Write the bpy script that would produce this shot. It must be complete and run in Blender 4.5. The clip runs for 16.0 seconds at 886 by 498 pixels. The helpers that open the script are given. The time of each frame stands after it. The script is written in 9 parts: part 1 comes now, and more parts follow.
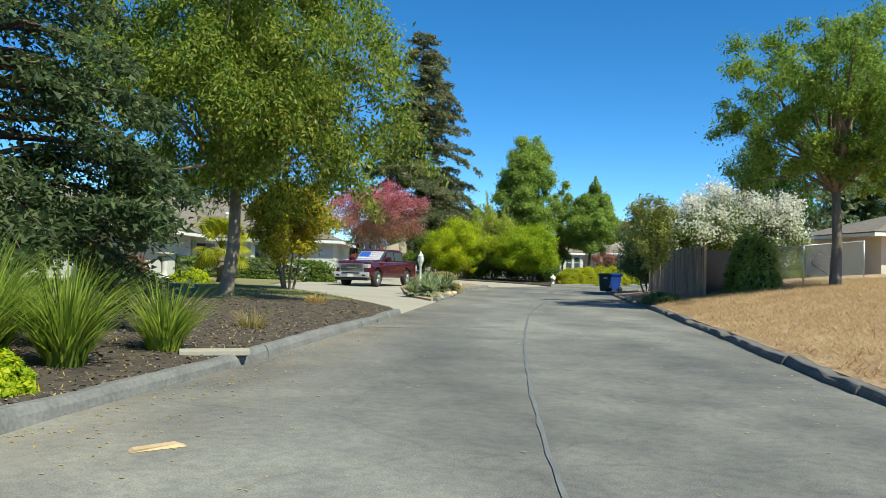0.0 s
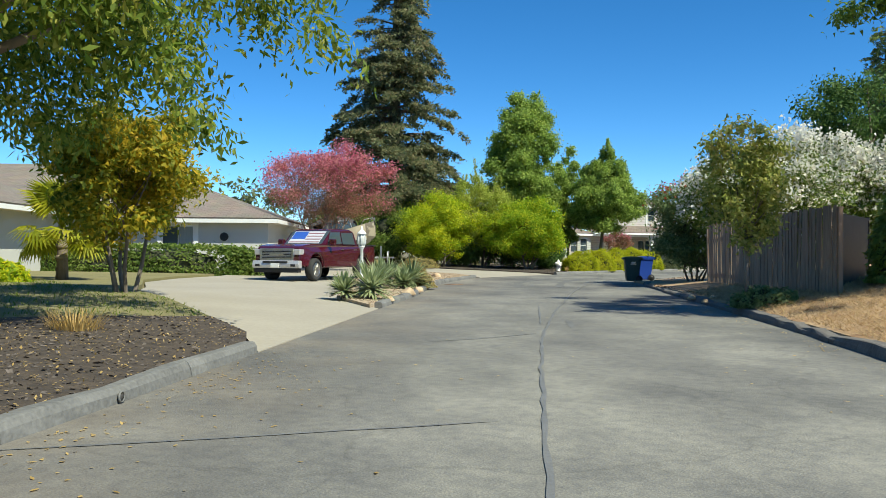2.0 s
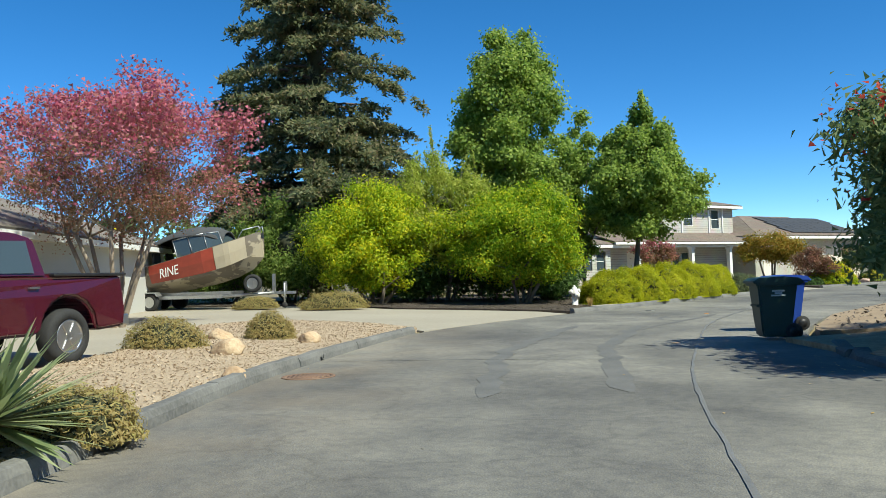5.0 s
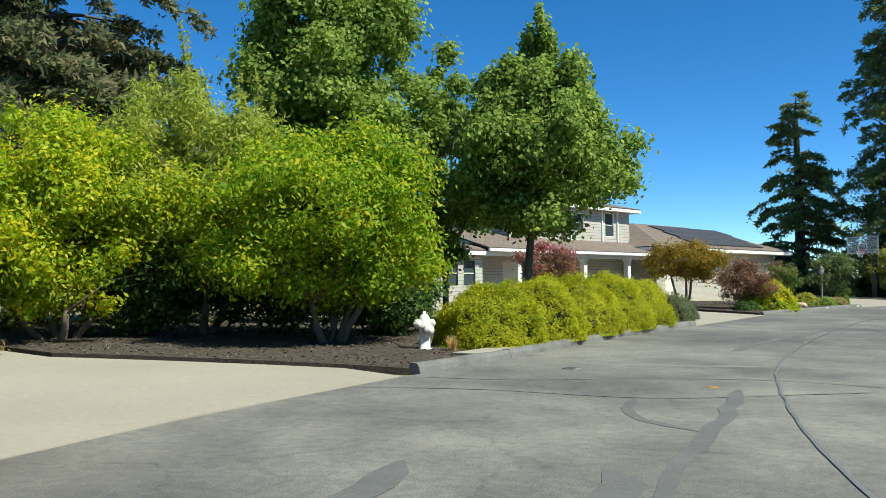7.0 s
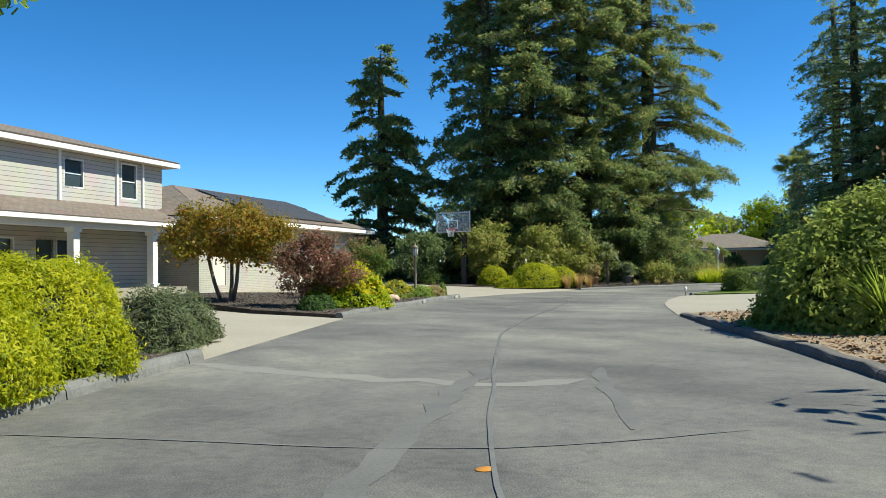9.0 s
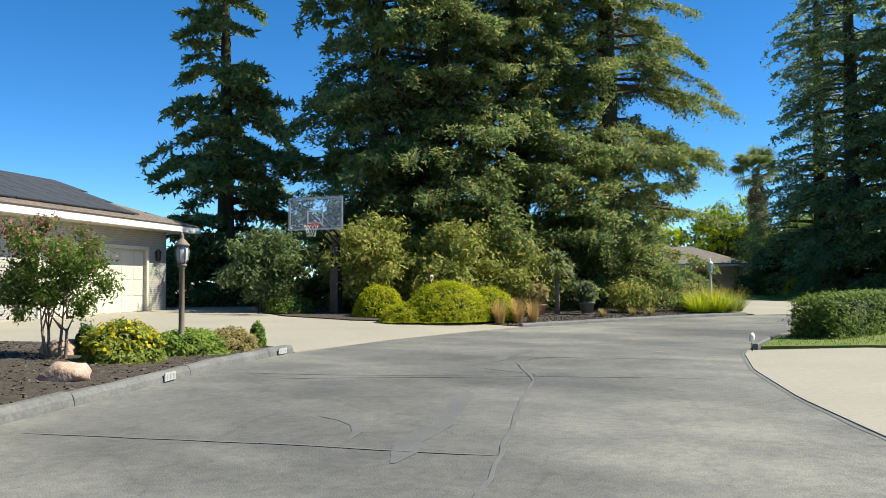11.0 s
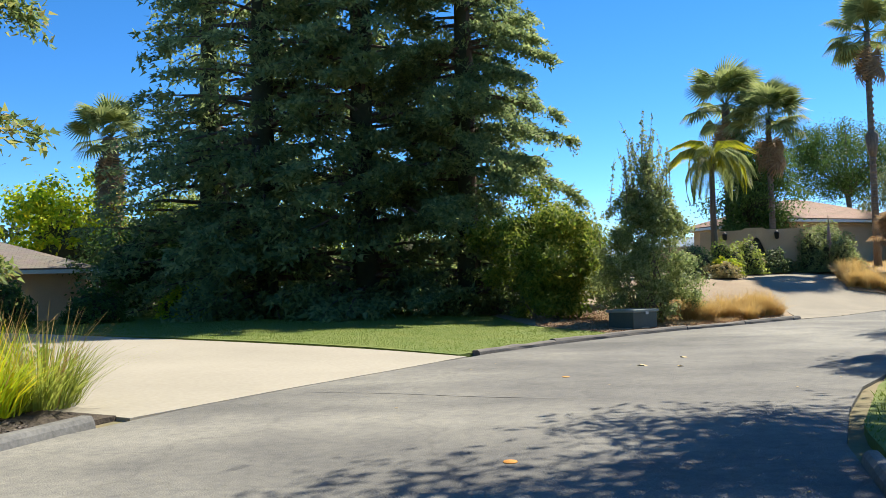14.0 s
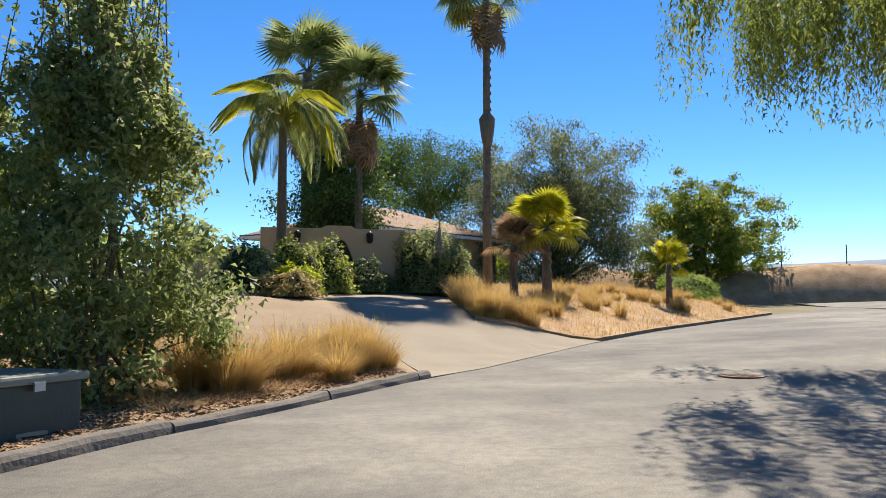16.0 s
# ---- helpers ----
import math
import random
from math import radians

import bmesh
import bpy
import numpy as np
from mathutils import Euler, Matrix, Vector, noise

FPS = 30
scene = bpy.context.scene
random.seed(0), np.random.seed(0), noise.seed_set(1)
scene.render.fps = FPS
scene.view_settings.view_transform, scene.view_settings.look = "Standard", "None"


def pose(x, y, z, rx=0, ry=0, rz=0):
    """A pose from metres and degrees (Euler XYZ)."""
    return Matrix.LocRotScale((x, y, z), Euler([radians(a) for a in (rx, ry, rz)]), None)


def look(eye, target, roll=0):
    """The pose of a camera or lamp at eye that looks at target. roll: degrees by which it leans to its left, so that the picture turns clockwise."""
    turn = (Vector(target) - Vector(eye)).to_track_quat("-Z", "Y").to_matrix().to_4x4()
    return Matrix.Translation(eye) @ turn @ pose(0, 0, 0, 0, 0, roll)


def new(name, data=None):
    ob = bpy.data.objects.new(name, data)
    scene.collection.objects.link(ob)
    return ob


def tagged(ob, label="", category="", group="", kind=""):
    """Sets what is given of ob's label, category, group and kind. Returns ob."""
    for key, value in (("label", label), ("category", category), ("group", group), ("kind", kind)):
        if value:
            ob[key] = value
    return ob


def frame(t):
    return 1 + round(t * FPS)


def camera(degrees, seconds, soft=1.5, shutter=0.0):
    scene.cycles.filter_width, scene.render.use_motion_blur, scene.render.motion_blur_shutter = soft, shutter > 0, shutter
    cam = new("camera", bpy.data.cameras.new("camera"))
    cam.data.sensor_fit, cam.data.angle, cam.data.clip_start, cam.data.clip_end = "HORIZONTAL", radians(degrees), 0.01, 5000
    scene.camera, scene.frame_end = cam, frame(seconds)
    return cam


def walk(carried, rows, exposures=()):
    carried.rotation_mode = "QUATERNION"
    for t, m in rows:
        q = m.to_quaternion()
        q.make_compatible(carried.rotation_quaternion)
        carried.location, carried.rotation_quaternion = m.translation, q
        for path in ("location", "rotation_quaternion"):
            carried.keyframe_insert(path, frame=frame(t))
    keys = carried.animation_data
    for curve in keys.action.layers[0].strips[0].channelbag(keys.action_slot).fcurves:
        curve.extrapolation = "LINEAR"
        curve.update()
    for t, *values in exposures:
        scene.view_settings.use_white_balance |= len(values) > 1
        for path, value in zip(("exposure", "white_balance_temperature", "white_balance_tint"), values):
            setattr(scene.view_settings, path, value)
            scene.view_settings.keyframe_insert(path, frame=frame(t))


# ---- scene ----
# camera and drive
cam = camera(56.0, 16.0, soft=0.75)
PATH = [
    (0, (-1.07, 2.583, 1.384), (-0.986, 4.581, 1.422), 1.3),
    (0.5, (-0.733, 5.394, 1.43), (-0.638, 7.392, 1.439), 1.4),
    (1, (-0.3, 8.493, 1.391), (-0.191, 10.49, 1.384), 0.4),
    (1.5, (0.135, 11.779, 1.3), (0.24, 13.776, 1.299), 0.3),
    (2, (0.583, 15.2, 1.263), (0.677, 17.198, 1.27), 0.3),
    (2.5, (1.061, 18.416, 1.298), (1.148, 20.414, 1.314), 0.2),
    (3, (1.715, 21.608, 1.318), (1.783, 23.607, 1.336), 0.1),
    (3.2, (2.024, 22.983, 1.316), (2.081, 24.982, 1.334), 0.1),
    (5.3, (4.089, 38.274, 1.306), (4.21, 40.269, 1.373), -2.3),
    (5.5, (4.309, 39.667, 1.273), (4.453, 41.661, 1.338), -2.3),
    (6, (5.016, 43.006, 1.294), (5.232, 44.993, 1.376), -2.4),
    (6.5, (5.912, 46.456, 1.308), (6.21, 48.432, 1.392), -1.8),
    (7, (7.02, 49.977, 1.294), (7.44, 51.931, 1.385), -0.7),
    (7.5, (8.494, 53.371, 1.302), (9.125, 55.268, 1.362), -1.4),
    (8, (10.364, 56.558, 1.291), (11.293, 58.329, 1.321), -1.0),
    (8.5, (12.536, 59.453, 1.269), (13.716, 61.068, 1.298), -1.3),
    (8.7, (13.502, 60.621, 1.26), (14.736, 62.195, 1.294), -1.1),
    (10.8, (26.085, 72.96, 1.351), (27.503, 74.368, 1.427), -0.4),
    (11, (27.381, 74.157, 1.346), (28.824, 75.54, 1.425), -0.3),
    (11.5, (30.848, 77.045, 1.336), (32.369, 78.342, 1.418), -0.9),
    (12, (34.392, 79.49, 1.24), (36.002, 80.671, 1.336), -1.3),
    (12.5, (37.99, 81.498, 1.279), (39.723, 82.493, 1.369), -1.0),
    (13, (41.828, 83.04, 1.223), (43.7, 83.74, 1.314), -1.8),
    (13.5, (45.781, 83.818, 1.288), (47.732, 84.247, 1.391), -2.7),
    (14, (49.805, 84.085, 1.395), (51.803, 84.115, 1.484), -1.5),
    (14.5, (53.93, 83.786, 1.367), (55.903, 83.474, 1.469), -0.8),
    (15, (57.857, 82.766, 1.315), (59.781, 82.233, 1.428), -0.9),
    (15.5, (61.541, 81.034, 1.256), (63.382, 80.263, 1.377), -1.1),
    (16, (64.988, 79.112, 1.218), (66.755, 78.186, 1.351), -0.0),
]
EXPOSURE = [(0.0, 0.76, 6950, -5), (3.0, 0.72, 7000, -1), (5.5, 0.7, 6800, -3), (8.5, 0.72, 6850, -2), (11.0, 0.86, 7000, 2), (12.0, 0.95, 7050, 3), (13.5, 1.02, 7150, 5), (14.2, 1.08, 7300, 8), (15.0, 0.74, 7550, 10), (15.5, 0.92, 7650, 12), (16.0, 0.9, 7700, 13)]
walk(cam, [(t, look(eye, target, roll)) for t, eye, target, roll in PATH], exposures=EXPOSURE)

# daylight: clear sky, high sun in the south-east
SUN_TO = Vector((0.72, -0.69, 1.2)).normalized()
SUN_EL = math.asin(SUN_TO.z)
SUN_AZ = math.atan2(SUN_TO.x, SUN_TO.y)
world = bpy.data.worlds.new("sky")
scene.world = world
world.use_nodes = True
wn = world.node_tree.nodes
sky = wn.new("ShaderNodeTexSky")
sky.sky_type = "NISHITA"
sky.sun_disc = False
sky.sun_elevation, sky.sun_rotation = SUN_EL, SUN_AZ
sky.air_density, sky.dust_density, sky.ozone_density, sky.altitude = 0.68, 0.0, 4.0, 2000.0
wn["Background"].inputs["Strength"].default_value = 0.13
deep = wn.new("ShaderNodeHueSaturation")
deep.inputs["Saturation"].default_value = 1.27
deep.inputs["Hue"].default_value = 0.502
world.node_tree.links.new(sky.outputs["Color"], deep.inputs["Color"])
world.node_tree.links.new(deep.outputs["Color"], wn["Background"].inputs["Color"])
sun = new("sun", bpy.data.lights.new("sun", "SUN"))
sun.data.energy, sun.data.angle, sun.data.color = 4.4, radians(0.5), (1.0, 0.96, 0.88)
sun.matrix_world = look(SUN_TO * 100, (0, 0, 0))


# ---- materials ----
def mat(name, c1, c2=None, rough=0.8, scale=3.0, detail=25.0, bump=0.15, metal=0.0, spec=0.5, stretch=(1, 1, 1), mix_lo=0.35, mix_hi=0.65, coat=0.0):
    """Two-scale noise between two colours, with fine bump."""
    m = bpy.data.materials.new(name)
    m.use_nodes = True
    nt = m.node_tree
    p = nt.nodes["Principled BSDF"]
    c2 = c2 or tuple(v * 0.8 for v in c1)
    geo = nt.nodes.new("ShaderNodeNewGeometry")
    mp = nt.nodes.new("ShaderNodeMapping")
    mp.inputs["Scale"].default_value = stretch
    nt.links.new(geo.outputs["Position"], mp.inputs["Vector"])
    n1 = nt.nodes.new("ShaderNodeTexNoise")
    n1.inputs["Scale"].default_value, n1.inputs["Detail"].default_value = scale, 4.0
    n2 = nt.nodes.new("ShaderNodeTexNoise")
    n2.inputs["Scale"].default_value, n2.inputs["Detail"].default_value = detail, 5.0
    for nn in (n1, n2):
        nt.links.new(mp.outputs["Vector"], nn.inputs["Vector"])
    av = nt.nodes.new("ShaderNodeMix")
    av.data_type = "FLOAT"
    av.inputs["Factor"].default_value = 0.45
    nt.links.new(n1.outputs["Fac"], av.inputs["A"])
    nt.links.new(n2.outputs["Fac"], av.inputs["B"])
    ramp = nt.nodes.new("ShaderNodeValToRGB")
    ramp.color_ramp.elements[0].position, ramp.color_ramp.elements[1].position = mix_lo, mix_hi
    ramp.color_ramp.elements[0].color, ramp.color_ramp.elements[1].color = (*c1, 1), (*c2, 1)
    nt.links.new(av.outputs["Result"], ramp.inputs["Fac"])
    nt.links.new(ramp.outputs["Color"], p.inputs["Base Color"])
    p.inputs["Roughness"].default_value, p.inputs["Metallic"].default_value = rough, metal
    p.inputs["Specular IOR Level"].default_value, p.inputs["Coat Weight"].default_value = spec, coat
    if bump:
        b = nt.nodes.new("ShaderNodeBump")
        b.inputs["Strength"].default_value, b.inputs["Distance"].default_value = bump, 0.02
        nt.links.new(n2.outputs["Fac"], b.inputs["Height"])
        nt.links.new(b.outputs["Normal"], p.inputs["Normal"])
    return m


def leaf_mat(name, cols, rough=0.55, through_light=0.35, spec=0.25):
    """Leaves: each one takes a tone of its own between the colours; light passes through."""
    m = bpy.data.materials.new(name)
    m.use_nodes = True
    nt = m.node_tree
    p = nt.nodes["Principled BSDF"]
    geo = nt.nodes.new("ShaderNodeNewGeometry")
    n1 = nt.nodes.new("ShaderNodeTexNoise")
    n1.inputs["Scale"].default_value, n1.inputs["Detail"].default_value = 0.9, 3.0
    nt.links.new(geo.outputs["Position"], n1.inputs["Vector"])
    av = nt.nodes.new("ShaderNodeMix")
    av.data_type = "FLOAT"
    av.inputs["Factor"].default_value = 0.5
    nt.links.new(geo.outputs["Random Per Island"], av.inputs["A"])
    nt.links.new(n1.outputs["Fac"], av.inputs["B"])
    ramp = nt.nodes.new("ShaderNodeValToRGB")
    el = ramp.color_ramp.elements
    while len(el) < len(cols):
        el.new(0.5)
    for i, c in enumerate(cols):
        el[i].position = 0.2 + 0.6 * i / max(1, len(cols) - 1)
        el[i].color = (*c, 1)
    nt.links.new(av.outputs["Result"], ramp.inputs["Fac"])
    nt.links.new(ramp.outputs["Color"], p.inputs["Base Color"])
    p.inputs["Roughness"].default_value, p.inputs["Specular IOR Level"].default_value = rough, spec
    tr = nt.nodes.new("ShaderNodeBsdfTranslucent")
    nt.links.new(ramp.outputs["Color"], tr.inputs["Color"])
    mx = nt.nodes.new("ShaderNodeMixShader")
    mx.inputs["Fac"].default_value = min(0.62, through_light + 0.1)
    nt.links.new(p.outputs["BSDF"], mx.inputs[1])
    nt.links.new(tr.outputs["BSDF"], mx.inputs[2])
    nt.links.new(mx.outputs["Shader"], nt.nodes["Material Output"].inputs["Surface"])
    return m


def course_mat(name, c1, c2, mortar, row, width, offset=0.5, rough=0.85, gap=0.012, bump=0.5):
    """Bricks, shingles or siding laid in courses, on coordinates of the object's own UV-free box: along, height."""
    m = bpy.data.materials.new(name)
    m.use_nodes = True
    nt = m.node_tree
    p = nt.nodes["Principled BSDF"]
    tc = nt.nodes.new("ShaderNodeUVMap")
    br = nt.nodes.new("ShaderNodeTexBrick")
    br.inputs["Color1"].default_value, br.inputs["Color2"].default_value, br.inputs["Mortar"].default_value = (*c1, 1), (*c2, 1), (*mortar, 1)
    br.inputs["Scale"].default_value = 1.0
    br.inputs["Brick Width"].default_value, br.inputs["Row Height"].default_value = width, row
    br.inputs["Mortar Size"].default_value = gap
    br.offset = offset
    nt.links.new(tc.outputs["UV"], br.inputs["Vector"])
    nz = nt.nodes.new("ShaderNodeTexNoise")
    nz.inputs["Scale"].default_value, nz.inputs["Detail"].default_value = 1.3, 6.0
    geo = nt.nodes.new("ShaderNodeNewGeometry")
    nt.links.new(geo.outputs["Position"], nz.inputs["Vector"])
    mx = nt.nodes.new("ShaderNodeMix")
    mx.data_type, mx.blend_type = "RGBA", "MULTIPLY"
    mx.inputs["Factor"].default_value = 0.35
    nt.links.new(br.outputs["Color"], mx.inputs["A"])
    nt.links.new(nz.outputs["Color"], mx.inputs["B"])
    nt.links.new(mx.outputs["Result"], p.inputs["Base Color"])
    p.inputs["Roughness"].default_value = rough
    b = nt.nodes.new("ShaderNodeBump")
    b.inputs["Strength"].default_value, b.inputs["Distance"].default_value = bump, 0.02
    b.invert = True
    nt.links.new(br.outputs["Fac"], b.inputs["Height"])
    nt.links.new(b.outputs["Normal"], p.inputs["Normal"])
    return m


def glass_mat(name, tint=(0.05, 0.07, 0.08)):
    m = bpy.data.materials.new(name)
    m.use_nodes = True
    p = m.node_tree.nodes["Principled BSDF"]
    p.inputs["Base Color"].default_value = (*tint, 1)
    p.inputs["Roughness"].default_value = 0.04
    p.inputs["Specular IOR Level"].default_value = 0.7
    return m


def asphalt_mat():
    """Old asphalt: pale worn and dark blotches, drag streaks, hair cracks, grit."""
    m = mat("asphalt", (0.2, 0.202, 0.196), (0.292, 0.289, 0.274), rough=0.88, scale=0.22, detail=70, bump=0.4, mix_lo=0.33, mix_hi=0.68)
    nt = m.node_tree
    p = nt.nodes["Principled BSDF"]
    old = p.inputs["Base Color"].links[0].from_socket
    geo = nt.nodes.new("ShaderNodeNewGeometry")
    tone = old
    for scale, stretch, lo, hi, dark in ((1.3, (1, 1, 1), 0.3, 0.7, 0.74), (0.3, (1.5, 0.6, 1), 0.38, 0.6, 0.66), (0.12, (1, 1, 1), 0.42, 0.58, 0.74), (9.0, (1, 1, 1), 0.35, 0.6, 0.84), (60.0, (1, 1, 1), 0.35, 0.65, 0.72)):
        mp = nt.nodes.new("ShaderNodeMapping")
        mp.inputs["Scale"].default_value = stretch
        mp.inputs["Rotation"].default_value = (0, 0, 0.6)
        nt.links.new(geo.outputs["Position"], mp.inputs["Vector"])
        nz = nt.nodes.new("ShaderNodeTexNoise")
        nz.inputs["Scale"].default_value, nz.inputs["Detail"].default_value = scale, 6.0
        nt.links.new(mp.outputs["Vector"], nz.inputs["Vector"])
        rp = nt.nodes.new("ShaderNodeValToRGB")
        rp.color_ramp.elements[0].position, rp.color_ramp.elements[1].position = lo, hi
        rp.color_ramp.elements[0].color, rp.color_ramp.elements[1].color = (dark, dark, dark * 1.02, 1), (1.06, 1.05, 1.02, 1)
        nt.links.new(nz.outputs["Fac"], rp.inputs["Fac"])
        mx = nt.nodes.new("ShaderNodeMix")
        mx.data_type, mx.blend_type = "RGBA", "MULTIPLY"
        mx.inputs["Factor"].default_value = 1.0
        nt.links.new(tone, mx.inputs["A"])
        nt.links.new(rp.outputs["Color"], mx.inputs["B"])
        tone = mx.outputs["Result"]
    # tan dust washed along the kerb of the mulch bed
    dt = nt.nodes.new("ShaderNodeVectorMath")
    dt.operation = "DOT_PRODUCT"
    dt.inputs[1].default_value = (0.984, -0.178, 0.0)
    nt.links.new(geo.outputs["Position"], dt.inputs[0])
    near = nt.nodes.new("ShaderNodeMapRange")
    for key, val in (("From Min", -5.75), ("From Max", -3.6), ("To Min", 1.0), ("To Max", 0.0)):
        near.inputs[key].default_value = val
    nt.links.new(dt.outputs["Value"], near.inputs["Value"])
    patchy = nt.nodes.new("ShaderNodeTexNoise")
    patchy.inputs["Scale"].default_value, patchy.inputs["Detail"].default_value = 0.7, 7.0
    nt.links.new(geo.outputs["Position"], patchy.inputs["Vector"])
    ragged = nt.nodes.new("ShaderNodeMapRange")
    for key, val in (("From Min", 0.34), ("From Max", 0.62), ("To Min", 0.03), ("To Max", 0.32)):
        ragged.inputs[key].default_value = val
    nt.links.new(patchy.outputs["Fac"], ragged.inputs["Value"])
    both = nt.nodes.new("ShaderNodeMath")
    both.operation = "MULTIPLY"
    nt.links.new(near.outputs["Result"], both.inputs[0])
    nt.links.new(ragged.outputs["Result"], both.inputs[1])
    dust = nt.nodes.new("ShaderNodeMix")
    dust.data_type = "RGBA"
    dust.inputs["B"].default_value = (0.27, 0.21, 0.14, 1)
    nt.links.new(both.outputs["Value"], dust.inputs["Factor"])
    nt.links.new(tone, dust.inputs["A"])
    tone = dust.outputs["Result"]
    vo = nt.nodes.new("ShaderNodeTexVoronoi")
    vo.feature = "DISTANCE_TO_EDGE"
    vo.inputs["Scale"].default_value = 0.33
    nz = nt.nodes.new("ShaderNodeTexNoise")
    nz.inputs["Scale"].default_value, nz.inputs["Detail"].default_value = 1.1, 5.0
    nt.links.new(geo.outputs["Position"], nz.inputs["Vector"])
    ad = nt.nodes.new("ShaderNodeMix")
    ad.data_type, ad.blend_type = "RGBA", "ADD"
    ad.inputs["Factor"].default_value = 1.6
    nt.links.new(geo.outputs["Position"], ad.inputs["A"])
    nt.links.new(nz.outputs["Color"], ad.inputs["B"])
    nt.links.new(ad.outputs["Result"], vo.inputs["Vector"])
    rp = nt.nodes.new("ShaderNodeValToRGB")
    rp.color_ramp.elements[0].position, rp.color_ramp.elements[1].position = 0.002, 0.009
    rp.color_ramp.elements[0].color, rp.color_ramp.elements[1].color = (0.55, 0.55, 0.55, 1), (1, 1, 1, 1)
    nt.links.new(vo.outputs["Distance"], rp.inputs["Fac"])
    mx = nt.nodes.new("ShaderNodeMix")
    mx.data_type, mx.blend_type = "RGBA", "MULTIPLY"
    mx.inputs["Factor"].default_value = 0.35
    nt.links.new(tone, mx.inputs["A"])
    nt.links.new(rp.outputs["Color"], mx.inputs["B"])
    nt.links.new(mx.outputs["Result"], p.inputs["Base Color"])
    return m


ASPHALT = asphalt_mat()
TAR = mat("tar_seal", (0.12, 0.12, 0.119), (0.18, 0.178, 0.172), rough=0.6, scale=2, detail=40, bump=0.1)
PATCHY = mat("worn_asphalt", (0.235, 0.226, 0.203), (0.185, 0.181, 0.168), rough=0.9, scale=1.2, detail=45, bump=0.25)
CURB = mat("curb_concrete", (0.20, 0.197, 0.186), (0.105, 0.104, 0.10), rough=0.9, scale=1.6, detail=22, bump=0.35)
CURB_DARK = mat("weathered_asphalt_berm", (0.10, 0.092, 0.085), (0.17, 0.155, 0.14), rough=0.95, scale=2.2, detail=18, bump=0.6)
DUSTY = mat("dusty_drive", (0.30, 0.262, 0.205), (0.22, 0.196, 0.155), rough=0.95, scale=0.7, detail=30, bump=0.3)
CONCRETE = mat("driveway_concrete", (0.36, 0.325, 0.265), (0.29, 0.262, 0.21), rough=0.85, scale=0.4, detail=14, bump=0.1)
MULCH = mat("dark_mulch", (0.03, 0.023, 0.018), (0.085, 0.063, 0.045), rough=0.95, scale=5, detail=30, bump=0.9)
SOIL = mat("bare_soil", (0.24, 0.17, 0.11), (0.32, 0.245, 0.165), rough=0.95, scale=1.2, detail=20, bump=0.5)
GRAVEL = mat("tan_gravel", (0.33, 0.25, 0.17), (0.44, 0.35, 0.25), rough=0.95, scale=4, detail=35, bump=0.9)
DRYGRASS = mat("dry_grass_ground", (0.25, 0.14, 0.07), (0.48, 0.34, 0.20), rough=0.95, scale=1.3, detail=12, bump=0.6)
LAWN = mat("lawn_ground", (0.085, 0.14, 0.018), (0.165, 0.19, 0.04), rough=0.95, scale=1.0, detail=30, bump=0.5)
LAWN_DRY = mat("dry_lawn_ground", (0.16, 0.15, 0.06), (0.22, 0.19, 0.085), rough=0.95, scale=0.7, detail=25, bump=0.5)
EARTH = mat("open_ground", (0.22, 0.17, 0.10), (0.15, 0.14, 0.07), rough=0.95, scale=0.2, detail=6, bump=0.3)
BARK = mat("bark", (0.11, 0.085, 0.065), (0.20, 0.165, 0.13), rough=0.95, scale=4, detail=14, bump=0.8, stretch=(1, 1, 0.25))
BARK_PALE = mat("pale_bark", (0.30, 0.235, 0.17), (0.19, 0.15, 0.11), rough=0.9, scale=4, detail=14, bump=0.5, stretch=(1, 1, 0.3))
REDBARK = mat("redwood_bark", (0.09, 0.058, 0.042), (0.15, 0.10, 0.075), rough=0.95, scale=5, detail=16, bump=0.9, stretch=(1, 1, 0.15))
# near-black filler inside plants: twigs with their shade put into the colour
TWIG_SHADE = mat("twig_mass_shade", (0.03, 0.036, 0.018), (0.06, 0.062, 0.032), rough=1.0, bump=0.3)
ROCK = mat("garden_rock", (0.38, 0.25, 0.145), (0.54, 0.42, 0.28), rough=0.95, scale=4, detail=18, bump=1.0)
ROCK_PINK = mat("pinkish_boulder", (0.42, 0.27, 0.20), (0.55, 0.40, 0.31), rough=0.95, scale=4, detail=18, bump=1.0)
WHITE = mat("white_paint", (0.78, 0.78, 0.75), (0.70, 0.70, 0.67), rough=0.55, scale=2, detail=20, bump=0.03)
STUCCO = mat("grey_stucco", (0.52, 0.52, 0.49), (0.47, 0.47, 0.44), rough=0.9, scale=0.8, detail=60, bump=0.3)
CREAM = mat("cream_wall", (0.62, 0.57, 0.47), (0.55, 0.50, 0.41), rough=0.85, scale=0.7, detail=40, bump=0.15)
CREAM_DOOR = mat("cream_garage_door", (0.70, 0.64, 0.53), (0.66, 0.60, 0.50), rough=0.6, scale=0.7, detail=10, bump=0.02)
TANWALL = mat("tan_stucco", (0.62, 0.44, 0.28), (0.52, 0.36, 0.225), rough=0.95, scale=0.9, detail=25, bump=0.3)
GLASS = glass_mat("window_glass")
WOOD_FENCE = mat("weathered_fence_wood", (0.185, 0.13, 0.092), (0.33, 0.24, 0.17), rough=0.9, scale=2.5, detail=20, bump=0.5, stretch=(1, 1, 0.15))
WOOD_POST = mat("stained_wood_post", (0.30, 0.20, 0.12), (0.22, 0.14, 0.09), rough=0.85, scale=3, detail=20, bump=0.4, stretch=(1, 1, 0.15))
